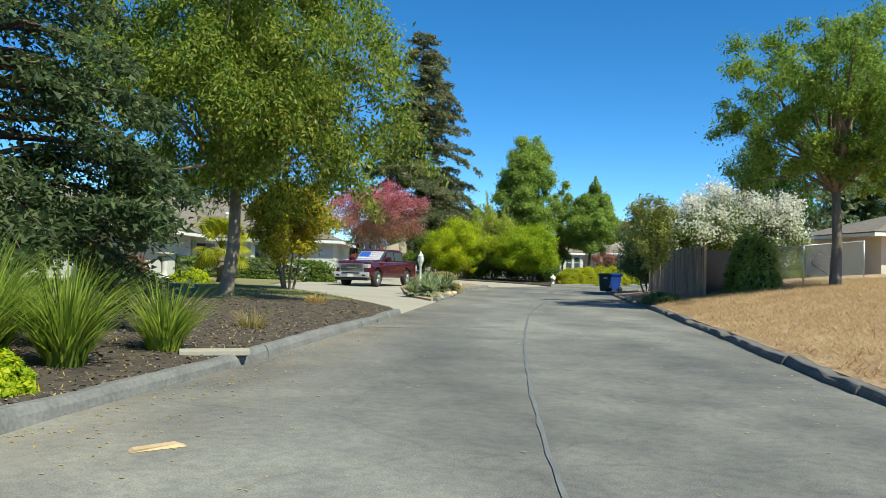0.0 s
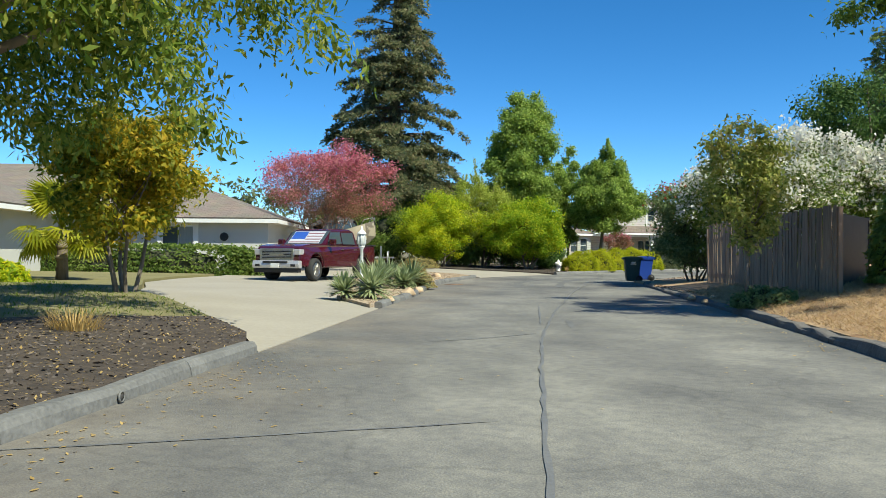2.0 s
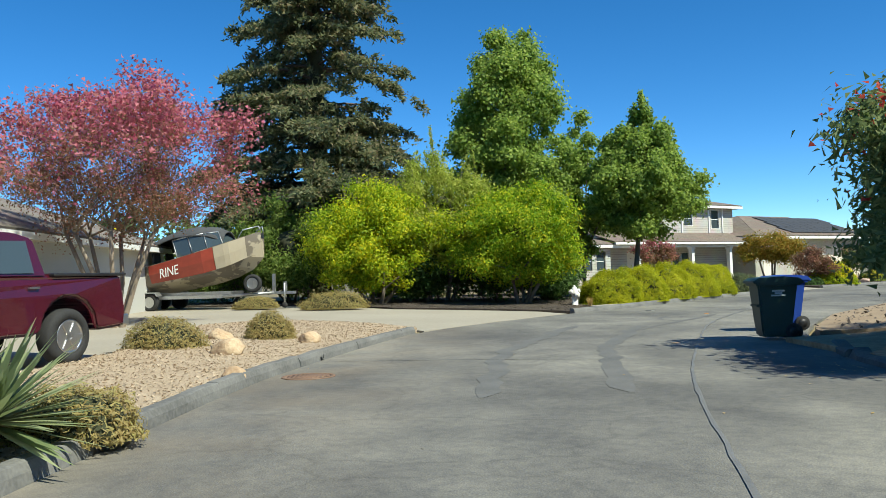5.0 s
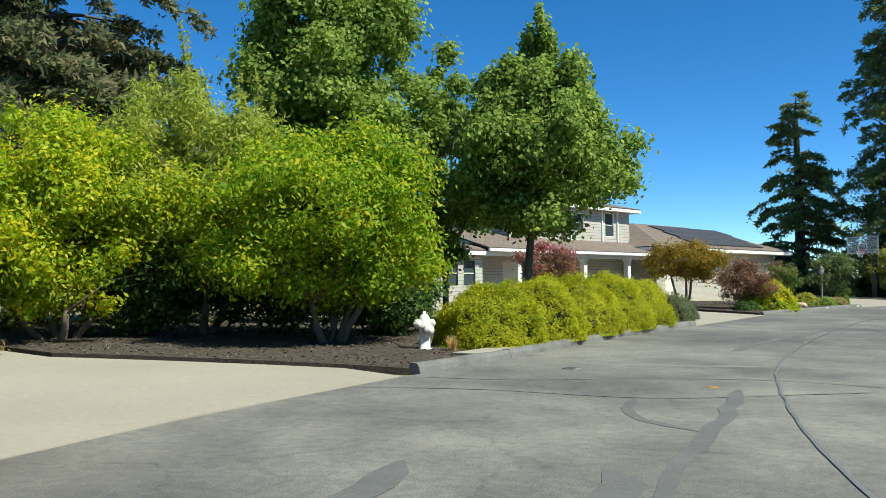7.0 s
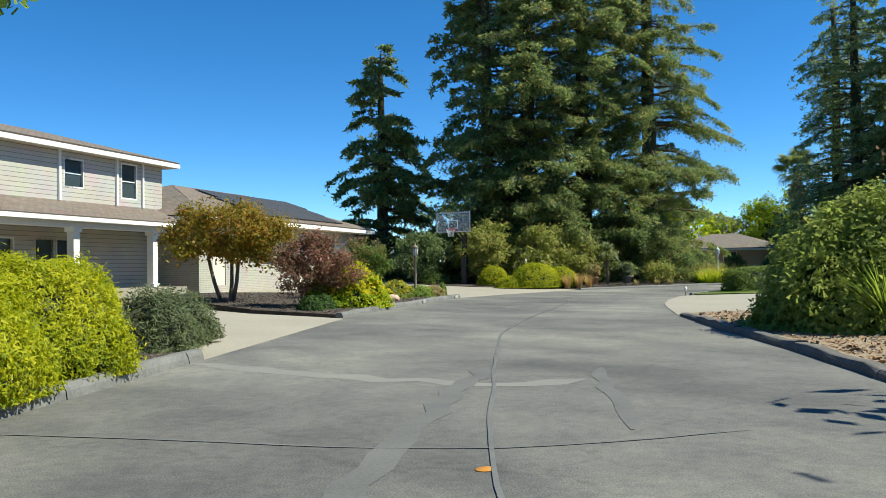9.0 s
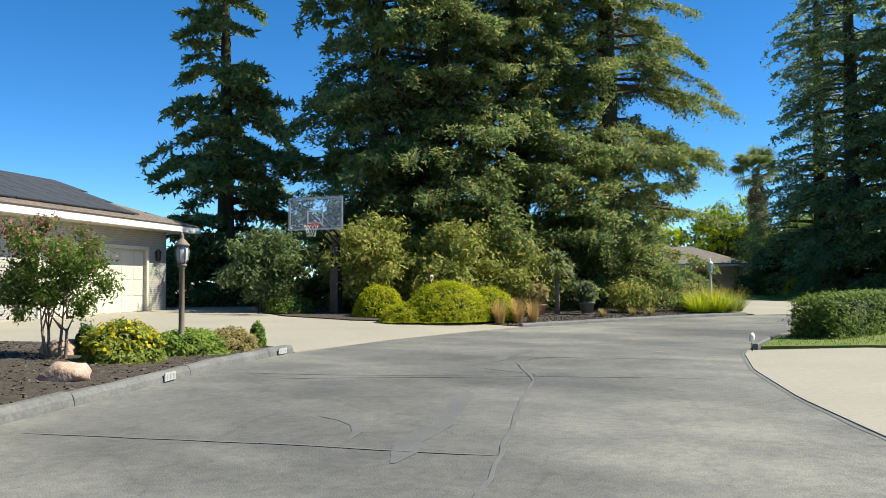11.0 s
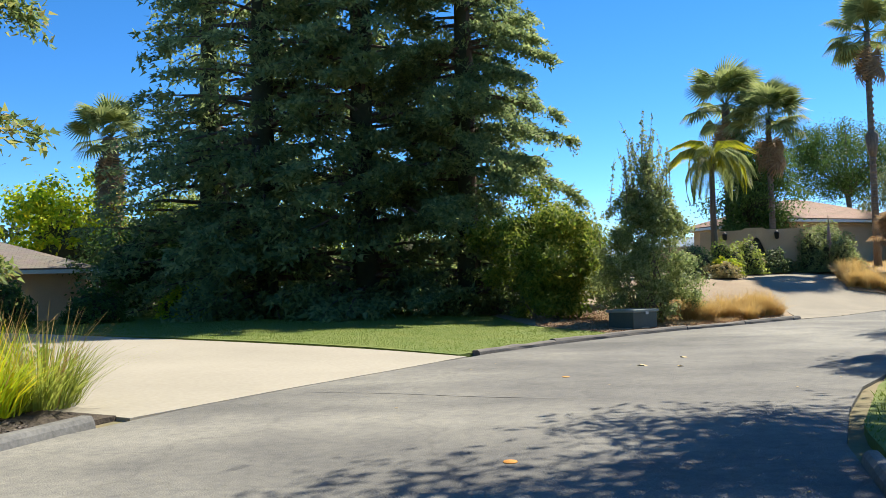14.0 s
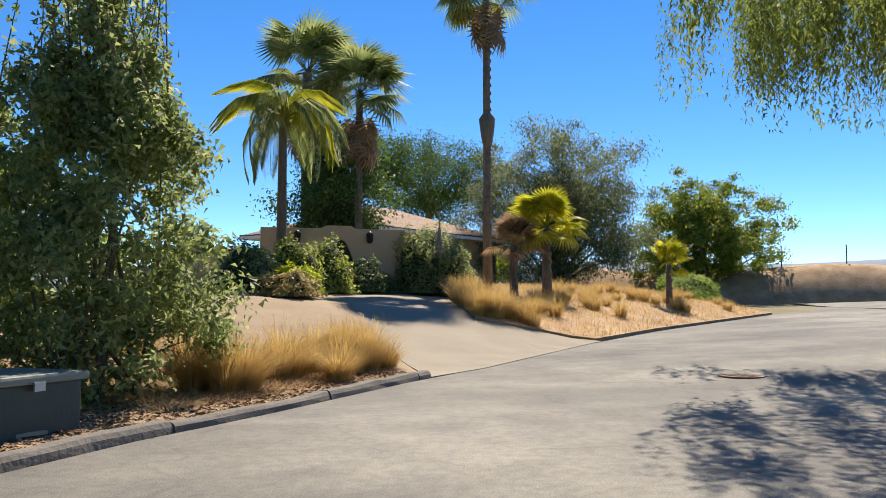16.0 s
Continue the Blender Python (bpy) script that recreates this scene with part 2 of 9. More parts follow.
METAL_DARK = mat("dark_metal", (0.03, 0.03, 0.033), (0.05, 0.05, 0.05), rough=0.5, metal=0.6, bump=0.05)
GALV = mat("galvanised_steel", (0.50, 0.51, 0.52), (0.38, 0.39, 0.40), rough=0.45, metal=0.85, scale=6, detail=30, bump=0.05)
CHROME = mat("chrome", (0.66, 0.65, 0.63), (0.58, 0.57, 0.56), rough=0.3, metal=1.0, bump=0.0)
RUBBER = mat("tyre_rubber", (0.018, 0.018, 0.018), (0.03, 0.03, 0.03), rough=0.85, bump=0.2)
SHINGLE = course_mat("roof_shingles", (0.22, 0.185, 0.155), (0.28, 0.235, 0.195), (0.12, 0.10, 0.085), 0.16, 0.33)
SHINGLE_BROWN = course_mat("brown_roof_shingles", (0.20, 0.155, 0.125), (0.27, 0.215, 0.175), (0.11, 0.085, 0.07), 0.16, 0.33)
TILE_ROOF = course_mat("clay_roof_tiles", (0.30, 0.165, 0.11), (0.38, 0.23, 0.16), (0.14, 0.08, 0.055), 0.35, 0.25, offset=0.0, gap=0.03, bump=0.9)
SIDING = course_mat("lap_siding", (0.56, 0.535, 0.48), (0.54, 0.515, 0.46), (0.30, 0.285, 0.25), 0.16, 30.0, gap=0.012)
BRICK_PAINT = course_mat("painted_brick", (0.50, 0.475, 0.415), (0.54, 0.51, 0.45), (0.36, 0.34, 0.30), 0.075, 0.21, gap=0.008)

L_PISTACHE = leaf_mat("pistache_leaves", [(0.07, 0.125, 0.018), (0.15, 0.225, 0.032), (0.28, 0.34, 0.055), (0.46, 0.43, 0.085)], through_light=0.5, spec=0.25)
L_DEEP = leaf_mat("deep_green_leaves", [(0.037, 0.082, 0.020), (0.082, 0.154, 0.037), (0.154, 0.245, 0.061)], through_light=0.4)
L_GUM = leaf_mat("sweetgum_leaves", [(0.14, 0.22, 0.045), (0.27, 0.38, 0.075), (0.46, 0.55, 0.13)], through_light=0.5)
L_CITRUS = leaf_mat("yellow_green_leaves", [(0.14, 0.26, 0.016), (0.31, 0.44, 0.022), (0.55, 0.61, 0.04), (0.85, 0.70, 0.036)], through_light=0.5)
L_CITRUS_G = leaf_mat("citrus_leaves", [(0.10, 0.22, 0.015), (0.23, 0.38, 0.022), (0.42, 0.53, 0.038), (0.75, 0.64, 0.036)], through_light=0.5)
L_LIME = leaf_mat("pale_green_leaves", [(0.19, 0.25, 0.04), (0.33, 0.39, 0.08), (0.48, 0.51, 0.14)], through_light=0.5)
L_PRIVET = leaf_mat("pale_feathery_leaves", [(0.24, 0.32, 0.04), (0.42, 0.48, 0.08), (0.60, 0.60, 0.15)], through_light=0.5)
L_DUSK = leaf_mat("dusky_redwood_needles", [(0.06, 0.088, 0.045), (0.135, 0.16, 0.08), (0.26, 0.27, 0.135), (0.32, 0.25, 0.15)], through_light=0.45)
L_STREET = leaf_mat("street_tree_leaves", [(0.10, 0.17, 0.03), (0.20, 0.30, 0.05), (0.36, 0.44, 0.08)], through_light=0.5, spec=0.25)
L_REDWOOD = leaf_mat("redwood_needles", [(0.085, 0.14, 0.058), (0.17, 0.245, 0.086), (0.285, 0.345, 0.112), (0.46, 0.34, 0.13)], through_light=0.5)
L_REDWOOD_D = leaf_mat("bluish_conifer_needles", [(0.12, 0.18, 0.08), (0.24, 0.31, 0.13), (0.42, 0.47, 0.19)], through_light=0.5)
L_GOLD = leaf_mat("golden_juniper", [(0.186, 0.260, 0.015), (0.445, 0.465, 0.022), (0.669, 0.614, 0.037)], through_light=0.45)
L_BOX = leaf_mat("hedge_leaves", [(0.066, 0.123, 0.022), (0.151, 0.227, 0.042), (0.302, 0.360, 0.095)], through_light=0.45)
L_PINK = leaf_mat("pink_blossom", [(0.50, 0.095, 0.16), (0.60, 0.21, 0.26), (0.44, 0.19, 0.15)])
L_ROSE = leaf_mat("coppery_leaves", [(0.14, 0.12, 0.05), (0.27, 0.15, 0.09), (0.40, 0.17, 0.13)])
L_WHITE = leaf_mat("white_blossom", [(0.72, 0.70, 0.62), (0.82, 0.80, 0.74)])
L_AUTUMN = leaf_mat("turning_leaves", [(0.095, 0.135, 0.020), (0.270, 0.230, 0.027), (0.432, 0.270, 0.041), (0.351, 0.162, 0.041)], through_light=0.45)
L_GREY = leaf_mat("grey_green_leaves", [(0.086, 0.115, 0.050), (0.173, 0.209, 0.101), (0.273, 0.309, 0.159)], through_light=0.45)
L_OLIVE = leaf_mat("olive_leaves", [(0.09, 0.14, 0.05), (0.18, 0.245, 0.09), (0.32, 0.37, 0.16)], through_light=0.45)
L_PALM = leaf_mat("palm_fronds", [(0.13, 0.17, 0.06), (0.25, 0.30, 0.11), (0.40, 0.43, 0.18)], through_light=0.45)
L_PALM_Y = leaf_mat("yellow_palm_fronds", [(0.22, 0.26, 0.02), (0.42, 0.43, 0.035), (0.58, 0.52, 0.06)], through_light=0.52)
L_DEAD = leaf_mat("dead_fronds", [(0.24, 0.15, 0.08), (0.34, 0.23, 0.13), (0.42, 0.30, 0.18)])
L_STRAP = leaf_mat("strap_leaves", [(0.12, 0.19, 0.025), (0.28, 0.37, 0.05), (0.48, 0.53, 0.10)], through_light=0.45)
L_YUCCA = leaf_mat("yucca_leaves", [(0.165, 0.220, 0.099), (0.286, 0.341, 0.165), (0.418, 0.462, 0.264)], through_light=0.3)
L_STRAW = leaf_mat("straw_blades", [(0.42, 0.28, 0.10), (0.58, 0.40, 0.15), (0.68, 0.50, 0.22)])
L_LAWN = leaf_mat("lawn_blades", [(0.085, 0.155, 0.014), (0.14, 0.21, 0.025), (0.22, 0.24, 0.05)])
L_YELLOW = leaf_mat("yellow_flowers", [(0.62, 0.46, 0.01), (0.72, 0.55, 0.02)])
L_BUFF = leaf_mat("buff_foliage", [(0.322, 0.241, 0.092), (0.460, 0.368, 0.161), (0.391, 0.380, 0.138)], through_light=0.4)
L_PEPPER = leaf_mat("pepper_tree_leaves", [(0.11, 0.16, 0.035), (0.20, 0.25, 0.06), (0.32, 0.36, 0.10)], through_light=0.5, spec=0.15)
L_GOLDTREE = leaf_mat("golden_turning_leaves", [(0.11, 0.17, 0.02), (0.25, 0.27, 0.03), (0.46, 0.39, 0.04), (0.64, 0.43, 0.04)], through_light=0.5)
L_RED = leaf_mat("red_blossom", [(0.50, 0.05, 0.04), (0.60, 0.12, 0.08)])
SCUFF = mat("tyre_scuff", (0.1, 0.101, 0.1), (0.148, 0.147, 0.141), rough=0.85, scale=1.5, detail=30, bump=0.2)
L_PHOTINIA = leaf_mat("photinia_leaves", [(0.14, 0.18, 0.035), (0.28, 0.32, 0.065), (0.45, 0.45, 0.12), (0.50, 0.40, 0.15)], through_light=0.45)
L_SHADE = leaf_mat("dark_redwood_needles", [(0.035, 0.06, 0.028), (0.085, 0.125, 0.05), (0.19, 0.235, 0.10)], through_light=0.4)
L_THATCH = leaf_mat("trampled_dry_grass", [(0.34, 0.22, 0.11), (0.48, 0.34, 0.18), (0.60, 0.46, 0.27)])
STEEL = mat("polished_bumper_steel", (0.62, 0.61, 0.60), (0.50, 0.50, 0.50), rough=0.3, metal=0.45, bump=0.0)
CURTAIN = mat("curtained_glass", (0.30, 0.33, 0.32), (0.20, 0.23, 0.23), rough=0.15, scale=1.2, detail=9, bump=0.0, stretch=(3, 3, 0.2))
L_OLIVETREE = leaf_mat("olive_tree_leaves", [(0.13, 0.18, 0.055), (0.27, 0.33, 0.12), (0.44, 0.48, 0.22)], through_light=0.5, spec=0.45)


# ---- shape helpers ----
def part(name, bm, material, parent=None, label="", smooth=False):
    """A bmesh as one mesh object, under a thing if given."""
    me = bpy.data.meshes.new(name)
    bm.to_mesh(me)
    bm.free()
    if smooth:
        me.shade_smooth()
    ob = new(name, me)
    if material:
        me.materials.append(material)
    if parent:
        ob.parent = parent
    if label:
        ob["label"] = label
    return ob


def soup(name, verts, faces, material, parent=None, label="", smooth=False):
    """Vertices (n,3) and equal-sided faces (m,k) from arrays as one mesh object."""
    verts, faces = np.asarray(verts, np.float32), np.asarray(faces, np.int32)
    me = bpy.data.meshes.new(name)
    k = faces.shape[1]
    me.vertices.add(len(verts))
    me.vertices.foreach_set("co", verts.ravel())
    me.loops.add(faces.size)
    me.loops.foreach_set("vertex_index", faces.ravel())
    me.polygons.add(len(faces))
    me.polygons.foreach_set("loop_start", np.arange(0, faces.size, k, dtype=np.int32))
    me.update(calc_edges=True)
    if smooth:
        me.shade_smooth()
    me.materials.append(material)
    ob = new(name, me)
    if parent:
        ob.parent = parent
    if label:
        ob["label"] = label
    return ob


def thing(name, label, category, at=(0, 0, 0), turn=0, group="", kind=""):
    e = new(name)
    e.empty_display_size = 0.2
    e.matrix_world = pose(*at, 0, 0, turn)
    return tagged(e, label, category, group, kind)


def add_box(bm, x0, x1, y0, y1, z0, z1, m=None, bevel=0.0):
    """A box, bevelled if asked, moved by m."""
    r = bmesh.ops.create_cube(bm, size=1.0)
    vs = r["verts"]
    for v in vs:
        v.co = Vector(((x0 + x1) / 2 + v.co.x * (x1 - x0), (y0 + y1) / 2 + v.co.y * (y1 - y0), (z0 + z1) / 2 + v.co.z * (z1 - z0)))
    if bevel:
        es = list({e for v in vs for e in v.link_edges})
        b = bmesh.ops.bevel(bm, geom=es, offset=bevel, segments=2, affect="EDGES", profile=0.6)
        vs = list({v for f in b["faces"] for v in f.verts} | {v for v in vs if v.is_valid})
    if m:
        bmesh.ops.transform(bm, matrix=m, verts=[v for v in vs if v.is_valid])
    return vs


def box(*a, **k):
    bm = bmesh.new()
    add_box(bm, *a, **k)
    return bm


def add_tube(bm, pts, radii, sides=7, cap=True):
    """A tapered tube along points."""
    rings = []
    for i, pnt in enumerate(pts):
        a = Vector(pts[max(0, i - 1)])
        b = Vector(pts[min(len(pts) - 1, i + 1)])
        d = (b - a).normalized()
        u = d.orthogonal().normalized() if abs(d.z) > 0.9 else Vector((0, 0, 1)).cross(d).normalized()
        w = d.cross(u)
        rings.append([bm.verts.new(Vector(pnt) + (u * math.cos(q) + w * math.sin(q)) * radii[i]) for q in (2 * math.pi * k / sides for k in range(sides))])
    for r0, r1 in zip(rings, rings[1:]):
        for k in range(sides):
            f = bm.faces.new((r0[k], r0[(k + 1) % sides], r1[(k + 1) % sides], r1[k]))
            f.smooth = True
    if cap:
        bm.faces.new(rings[0][::-1])
        bm.faces.new(rings[-1])


def tube(pts, radii, sides=8):
    bm = bmesh.new()
    add_tube(bm, pts, radii, sides)
    return bm


def add_lathe(bm, profile, sides=16, m=None):
    """A turned shape from (radius, z) pairs."""
    rings = []
    for r, z in profile:
        rings.append([bm.verts.new((r * math.cos(2 * math.pi * k / sides), r * math.sin(2 * math.pi * k / sides), z)) for k in range(sides)])
    for r0, r1 in zip(rings, rings[1:]):
        for k in range(sides):
            f = bm.faces.new((r0[k], r0[(k + 1) % sides], r1[(k + 1) % sides], r1[k]))
            f.smooth = True
    bm.faces.new(rings[0][::-1])
    bm.faces.new(rings[-1])
    if m:
        bmesh.ops.transform(bm, matrix=m, verts=[v for r in rings for v in r])


def lathe(profile, sides=16, m=None):
    bm = bmesh.new()
    add_lathe(bm, profile, sides, m)
    return bm


def add_prism(bm, outline, depth, m=None, bevel=0.0):
    """An outline in x,z extruded along y, from -depth/2 to depth/2."""
    a = [bm.verts.new((x, -depth / 2, z)) for x, z in outline]
    b = [bm.verts.new((x, depth / 2, z)) for x, z in outline]
    n = len(outline)
    fs = [bm.faces.new(a), bm.faces.new(b[::-1])]
    for k in range(n):
        fs.append(bm.faces.new((a[k], b[k], b[(k + 1) % n], a[(k + 1) % n])))
    bmesh.ops.recalc_face_normals(bm, faces=fs)
    vs = a + b
    if bevel:
        es = list({e for f in fs for e in f.edges})
        r = bmesh.ops.bevel(bm, geom=es, offset=bevel, segments=2, affect="EDGES")
        vs = list({v for f in r["faces"] for v in f.verts} | {v for v in vs if v.is_valid})
    if m:
        bmesh.ops.transform(bm, matrix=m, verts=[v for v in vs if v.is_valid])


def prism(outline, depth, m=None, bevel=0.0):
    bm = bmesh.new()
    add_prism(bm, outline, depth, m, bevel)
    return bm


# ---- plan of the road ----
LEFT = [(-7.0, -30), (-5.2, 0), (-4.2, 9.2), (-3.45, 12.5), (-1.75, 22.2), (-1.2, 25.8), (0.05, 33.7), (0.95, 38.8), (1.6, 45.0), (1.85, 47.0), (2.5, 49.9), (3.2, 52.6), (4.2, 55.9), (6.3, 58.9), (9.05, 62.1), (10.55, 63.6), (13.2, 66.5), (14.6, 68.1), (16.6, 70.2), (20.2, 73.7),
        (26.6, 79.95), (30.3, 82.85), (32.0, 84.0), (34.75, 86.1), (36.9, 87.35), (40.5, 88.5), (44, 89.2), (46.8, 89.5), (50.4, 89.25), (53.8, 88.95), (56.5, 88.5), (59.0, 87.85), (61.6, 86.5), (64.0, 85.1), (66.3, 83.85), (68.3, 82.35), (69.4, 81.45), (72.6, 78.45), (74.05, 76.65), (77.5, 72.8), (83.0, 65.1), (86.2, 59.8), (90.5, 51), (100, 31.5), (116, 2), (150, -62)]
RIGHT = [(1.8, -30), (3.2, 0), (3.95, 11.1), (4.35, 13.6), (5.3, 18.8), (6.25, 24.7), (6.9, 28.2), (7.35, 31.4), (7.8, 34.2), (8.25, 37.5), (8.9, 41.5), (9.9, 47.3), (11.6, 52), (14.2, 56.2), (18.2, 60.6), (22.0, 64.0), (26.8, 68.6), (28.9, 70.8), (32.3, 74.1), (35.3, 76.5), (37.1, 77.85), (39.7, 79.5), (42.2, 80.75), (43.6, 81.25), (46.6, 82.1), (50.5, 82.4), (54, 81.8), (57.4, 80.7),
         (60.3, 79.1), (63, 77.1), (67.2, 72.2), (75, 61.5), (85, 47), (99, 27), (117, 0), (152, -64)]


def _segments(line):
    a = np.array(line, float)
    return a[:-1], a[1:]


def edge_distance(x, y, line):
    """Distance from points to a polyline."""
    a, b = _segments(line)
    p = np.stack([np.ravel(x), np.ravel(y)], -1)[:, None, :]
    t = np.clip(((p - a) * (b - a)).sum(-1) / ((b - a) ** 2).sum(-1), 0, 1)
    d = np.linalg.norm(p - (a + t[..., None] * (b - a)), axis=-1)
    return d.min(1)


def on_road(x, y):
    poly = np.array(LEFT + RIGHT[::-1], float)
    x, y = np.ravel(x), np.ravel(y)
    inside = np.zeros(len(x), bool)
    j = len(poly) - 1
    for i in range(len(poly)):
        (xi, yi), (xj, yj) = poly[i], poly[j]
        hit = ((yi > y) != (yj > y)) & (x < (xj - xi) * (y - yi) / (yj - yi + 1e-12) + xi)
        inside ^= hit
        j = i
    return inside


def ramp01(v, a, b):
    q = np.clip((v - a) / (b - a), 0, 1)
    return q * q * (3 - 2 * q)


def heights(x, y):
    """The lie of the land: level road, verges that rise away from it."""
    x, y = np.ravel(np.asarray(x, float)), np.ravel(np.asarray(y, float))
    dl, dr = edge_distance(x, y, LEFT), edge_distance(x, y, RIGHT)
    d = np.where(on_road(x, y), 0, np.minimum(dl, dr))
    right = dr < dl
    slope = np.where(right, 0.02 + 0.165 * ramp01(-y, -50, -40), 0.05 + 0.023 * ramp01(-y, -42, -30))
    top = np.where(right, 0.25 + 1.75 * ramp01(-y, -50, -40), 0.42 + 0.16 * ramp01(-y, -42, -30))
    knoll = np.where(right, 0, 1.5 * (1 - np.exp(-np.maximum(dl - 0.4, 0) / 4.5)) * ramp01(x, 77, 86) * ramp01(y, 40, 54) * ramp01(-y, -84, -74))
    rise = 0.032 * np.clip(71 - y, 0, 40) * ramp01(x, 70, 78)
    return top * (1 - np.exp(-slope * d / top)) + knoll * (d > 0) + rise


def ground_z(x, y):
    return float(heights([x], [y])[0])


def patch(name, outline, material, lift, label, category="ground", step=1.5, skirt=0.14):
    """A piece of ground with its own surface, that follows the land, with edges that go down."""
    bm = bmesh.new()
    bm.faces.new([bm.verts.new((x, y, 0)) for x, y in outline])
    xs, ys = [p[0] for p in outline], [p[1] for p in outline]
    for lo, hi, axis in ((min(xs), max(xs), 0), (min(ys), max(ys), 1)):
        q = lo + step
        while q < hi:
            co, no = [0, 0, 0], [0, 0, 0]
            co[axis], no[axis] = q, 1
            bmesh.ops.bisect_plane(bm, geom=bm.verts[:] + bm.edges[:] + bm.faces[:], dist=1e-5, plane_co=co, plane_no=no)
            q += step
    bmesh.ops.triangulate(bm, faces=[f for f in bm.faces if len(f.verts) > 4])
    z = heights([v.co.x for v in bm.verts], [v.co.y for v in bm.verts])
    for v, q in zip(bm.verts, z):
        v.co.z = q + lift
    bmesh.ops.recalc_face_normals(bm, faces=bm.faces)
    if sum(f.normal.z for f in bm.faces) < 0:
        bmesh.ops.reverse_faces(bm, faces=bm.faces)
    if skirt:
        rim = [e for e in bm.edges if e.is_boundary]
        r = bmesh.ops.extrude_edge_only(bm, edges=rim)
        for v in r["geom"]:
            if isinstance(v, bmesh.types.BMVert):
                v.co.z -= skirt
    ob = part(name, bm, material)
    return tagged(ob, label, category, kind="structure")


def resample(line, step):
    a = np.array(line, float)
    seg = np.linalg.norm(np.diff(a, axis=0), axis=1)
    s = np.r_[0, np.cumsum(seg)]
    n = max(2, int(s[-1] / step) + 1)
    q = np.linspace(0, s[-1], n)
    return np.stack([np.interp(q, s, a[:, k]) for k in range(a.shape[1])], -1)


def smooth_line(line, step=1.0, passes=6):
    a = resample(line, step)
    for _ in range(passes):
        a[1:-1] = 0.25 * a[:-2] + 0.5 * a[1:-1] + 0.25 * a[2:]
    return a


def between(line, p, q):
    """The stretch of a polyline between the points nearest to p and q."""
    a = resample(line, 0.5)
    i = np.argmin(((a - p) ** 2).sum(1))
    j = np.argmin(((a - q) ** 2).sum(1))
    return a[i : j + 1]


def verge(line, p, q, off):
    """Such a stretch, moved sideways behind its kerb (+ to the left of the way)."""
    a = between(line, p, q)
    d = np.gradient(a, axis=0)
    d /= np.linalg.norm(d, axis=1)[:, None]
    return a + np.stack([-d[:, 1], d[:, 0]], -1) * off


def curb(name, line, outward, material, label, height=0.15, width=0.2, wave=0.012, stone=3.0):
    """A low kerb along a line in stones with open joints; its body lies on the outward side (+1 left of the way, -1 right)."""
    rng = np.random.default_rng(len(line) * 7 + int(abs(line[0][0]) * 10))
    a = resample(line, 0.5)
    d = np.gradient(a, axis=0)
    d /= np.linalg.norm(d, axis=1)[:, None]
    nrm = np.stack([-d[:, 1], d[:, 0]], -1) * outward
    base = thing(name, label, "kerb", kind="structure")
    per = max(2, int(stone / 0.5))
    prof = [(0.0, -0.05), (0.02, height * 0.55), (0.05, height * 0.92), (0.075, height), (width - 0.02, height), (width, height - 0.02), (width, -0.05)]
    for i0 in range(0, len(a) - 1, per):
        idx = range(i0, min(i0 + per, len(a) - 1) + 1)
        rows = []
        dz, dn = rng.normal(0, wave, 2) * 0.5
        for i in idx:
            pt = a[i].copy()
            if i == idx[0]:
                pt = pt + d[i] * 0.006
            if i == idx[-1]:
                pt = pt - d[i] * 0.006
            w = rng.normal(0, wave)
            rows.append([(*(pt + nrm[i] * (o + dn + (w if 0 < k < 6 else 0) * 0.5)), z + (dz + w * 0.4 if k in (2, 3, 4, 5) else 0)) for k, (o, z) in enumerate(prof)])
        k = len(prof)
        v = [q for r in rows for q in r]
        f = []
        for r in range(len(rows) - 1):
            for c in range(k - 1):
                q = (r * k + c, r * k + c + 1, (r + 1) * k + c + 1, (r + 1) * k + c)
                f.append(q if outward < 0 else q[::-1])
        me = bpy.data.meshes.new("kerb_stone")
        me.from_pydata(v, [], f + [tuple(range(k))[:: -1], tuple(range((len(rows) - 1) * k, len(rows) * k))])
        me.materials.append(material)
        ob = new("kerb_stone", me)
        ob.parent = base
    return base


def strip(name, line, width, material, label, lift=0.003, ragged=0.3, seed=0):
    """A thin irregular band laid on the road, such as a tar seam."""
    rng = np.random.default_rng(seed)
    a = smooth_line(line, 0.4, 3)
    d = np.gradient(a, axis=0)
    d /= np.linalg.norm(d, axis=1)[:, None] + 1e-9
    nrm = np.stack([-d[:, 1], d[:, 0]], -1)
    w = width / 2 * (1 + ragged * rng.normal(0, 1, (len(a), 2)).clip(-1.5, 1.5))
    w[0] *= 0.2
    w[-1] *= 0.2
    wob = nrm * rng.normal(0, width * 0.15, (len(a), 1))
    v = np.empty((len(a) * 2, 3))
    v[0::2, :2], v[1::2, :2] = a + wob + nrm * w[:, :1], a + wob - nrm * w[:, 1:]
    v[:, 2] = lift
    i = np.arange(len(a) - 1)[:, None] * 2
    ob = soup(name, v, np.hstack([i + 1, i + 3, i + 2, i]), material)
    return tagged(ob, label, "road mark", kind="structure")


# ---- plants ----
def diamonds(c, u, v, length, width):
    """Leaf-shaped quads at centres c, along u, across v."""
    n = len(c)
    length, width = np.broadcast_to(length, n)[:, None], np.broadcast_to(width, n)[:, None]
    pts = np.stack([c - u * length / 2, c + v * width / 2, c + u * length / 2, c - v * width / 2], 1).reshape(-1, 3)
    return pts, np.arange(4 * n).reshape(-1, 4)


def unit(a):
    return a / (np.linalg.norm(a, axis=-1, keepdims=True) + 1e-9)


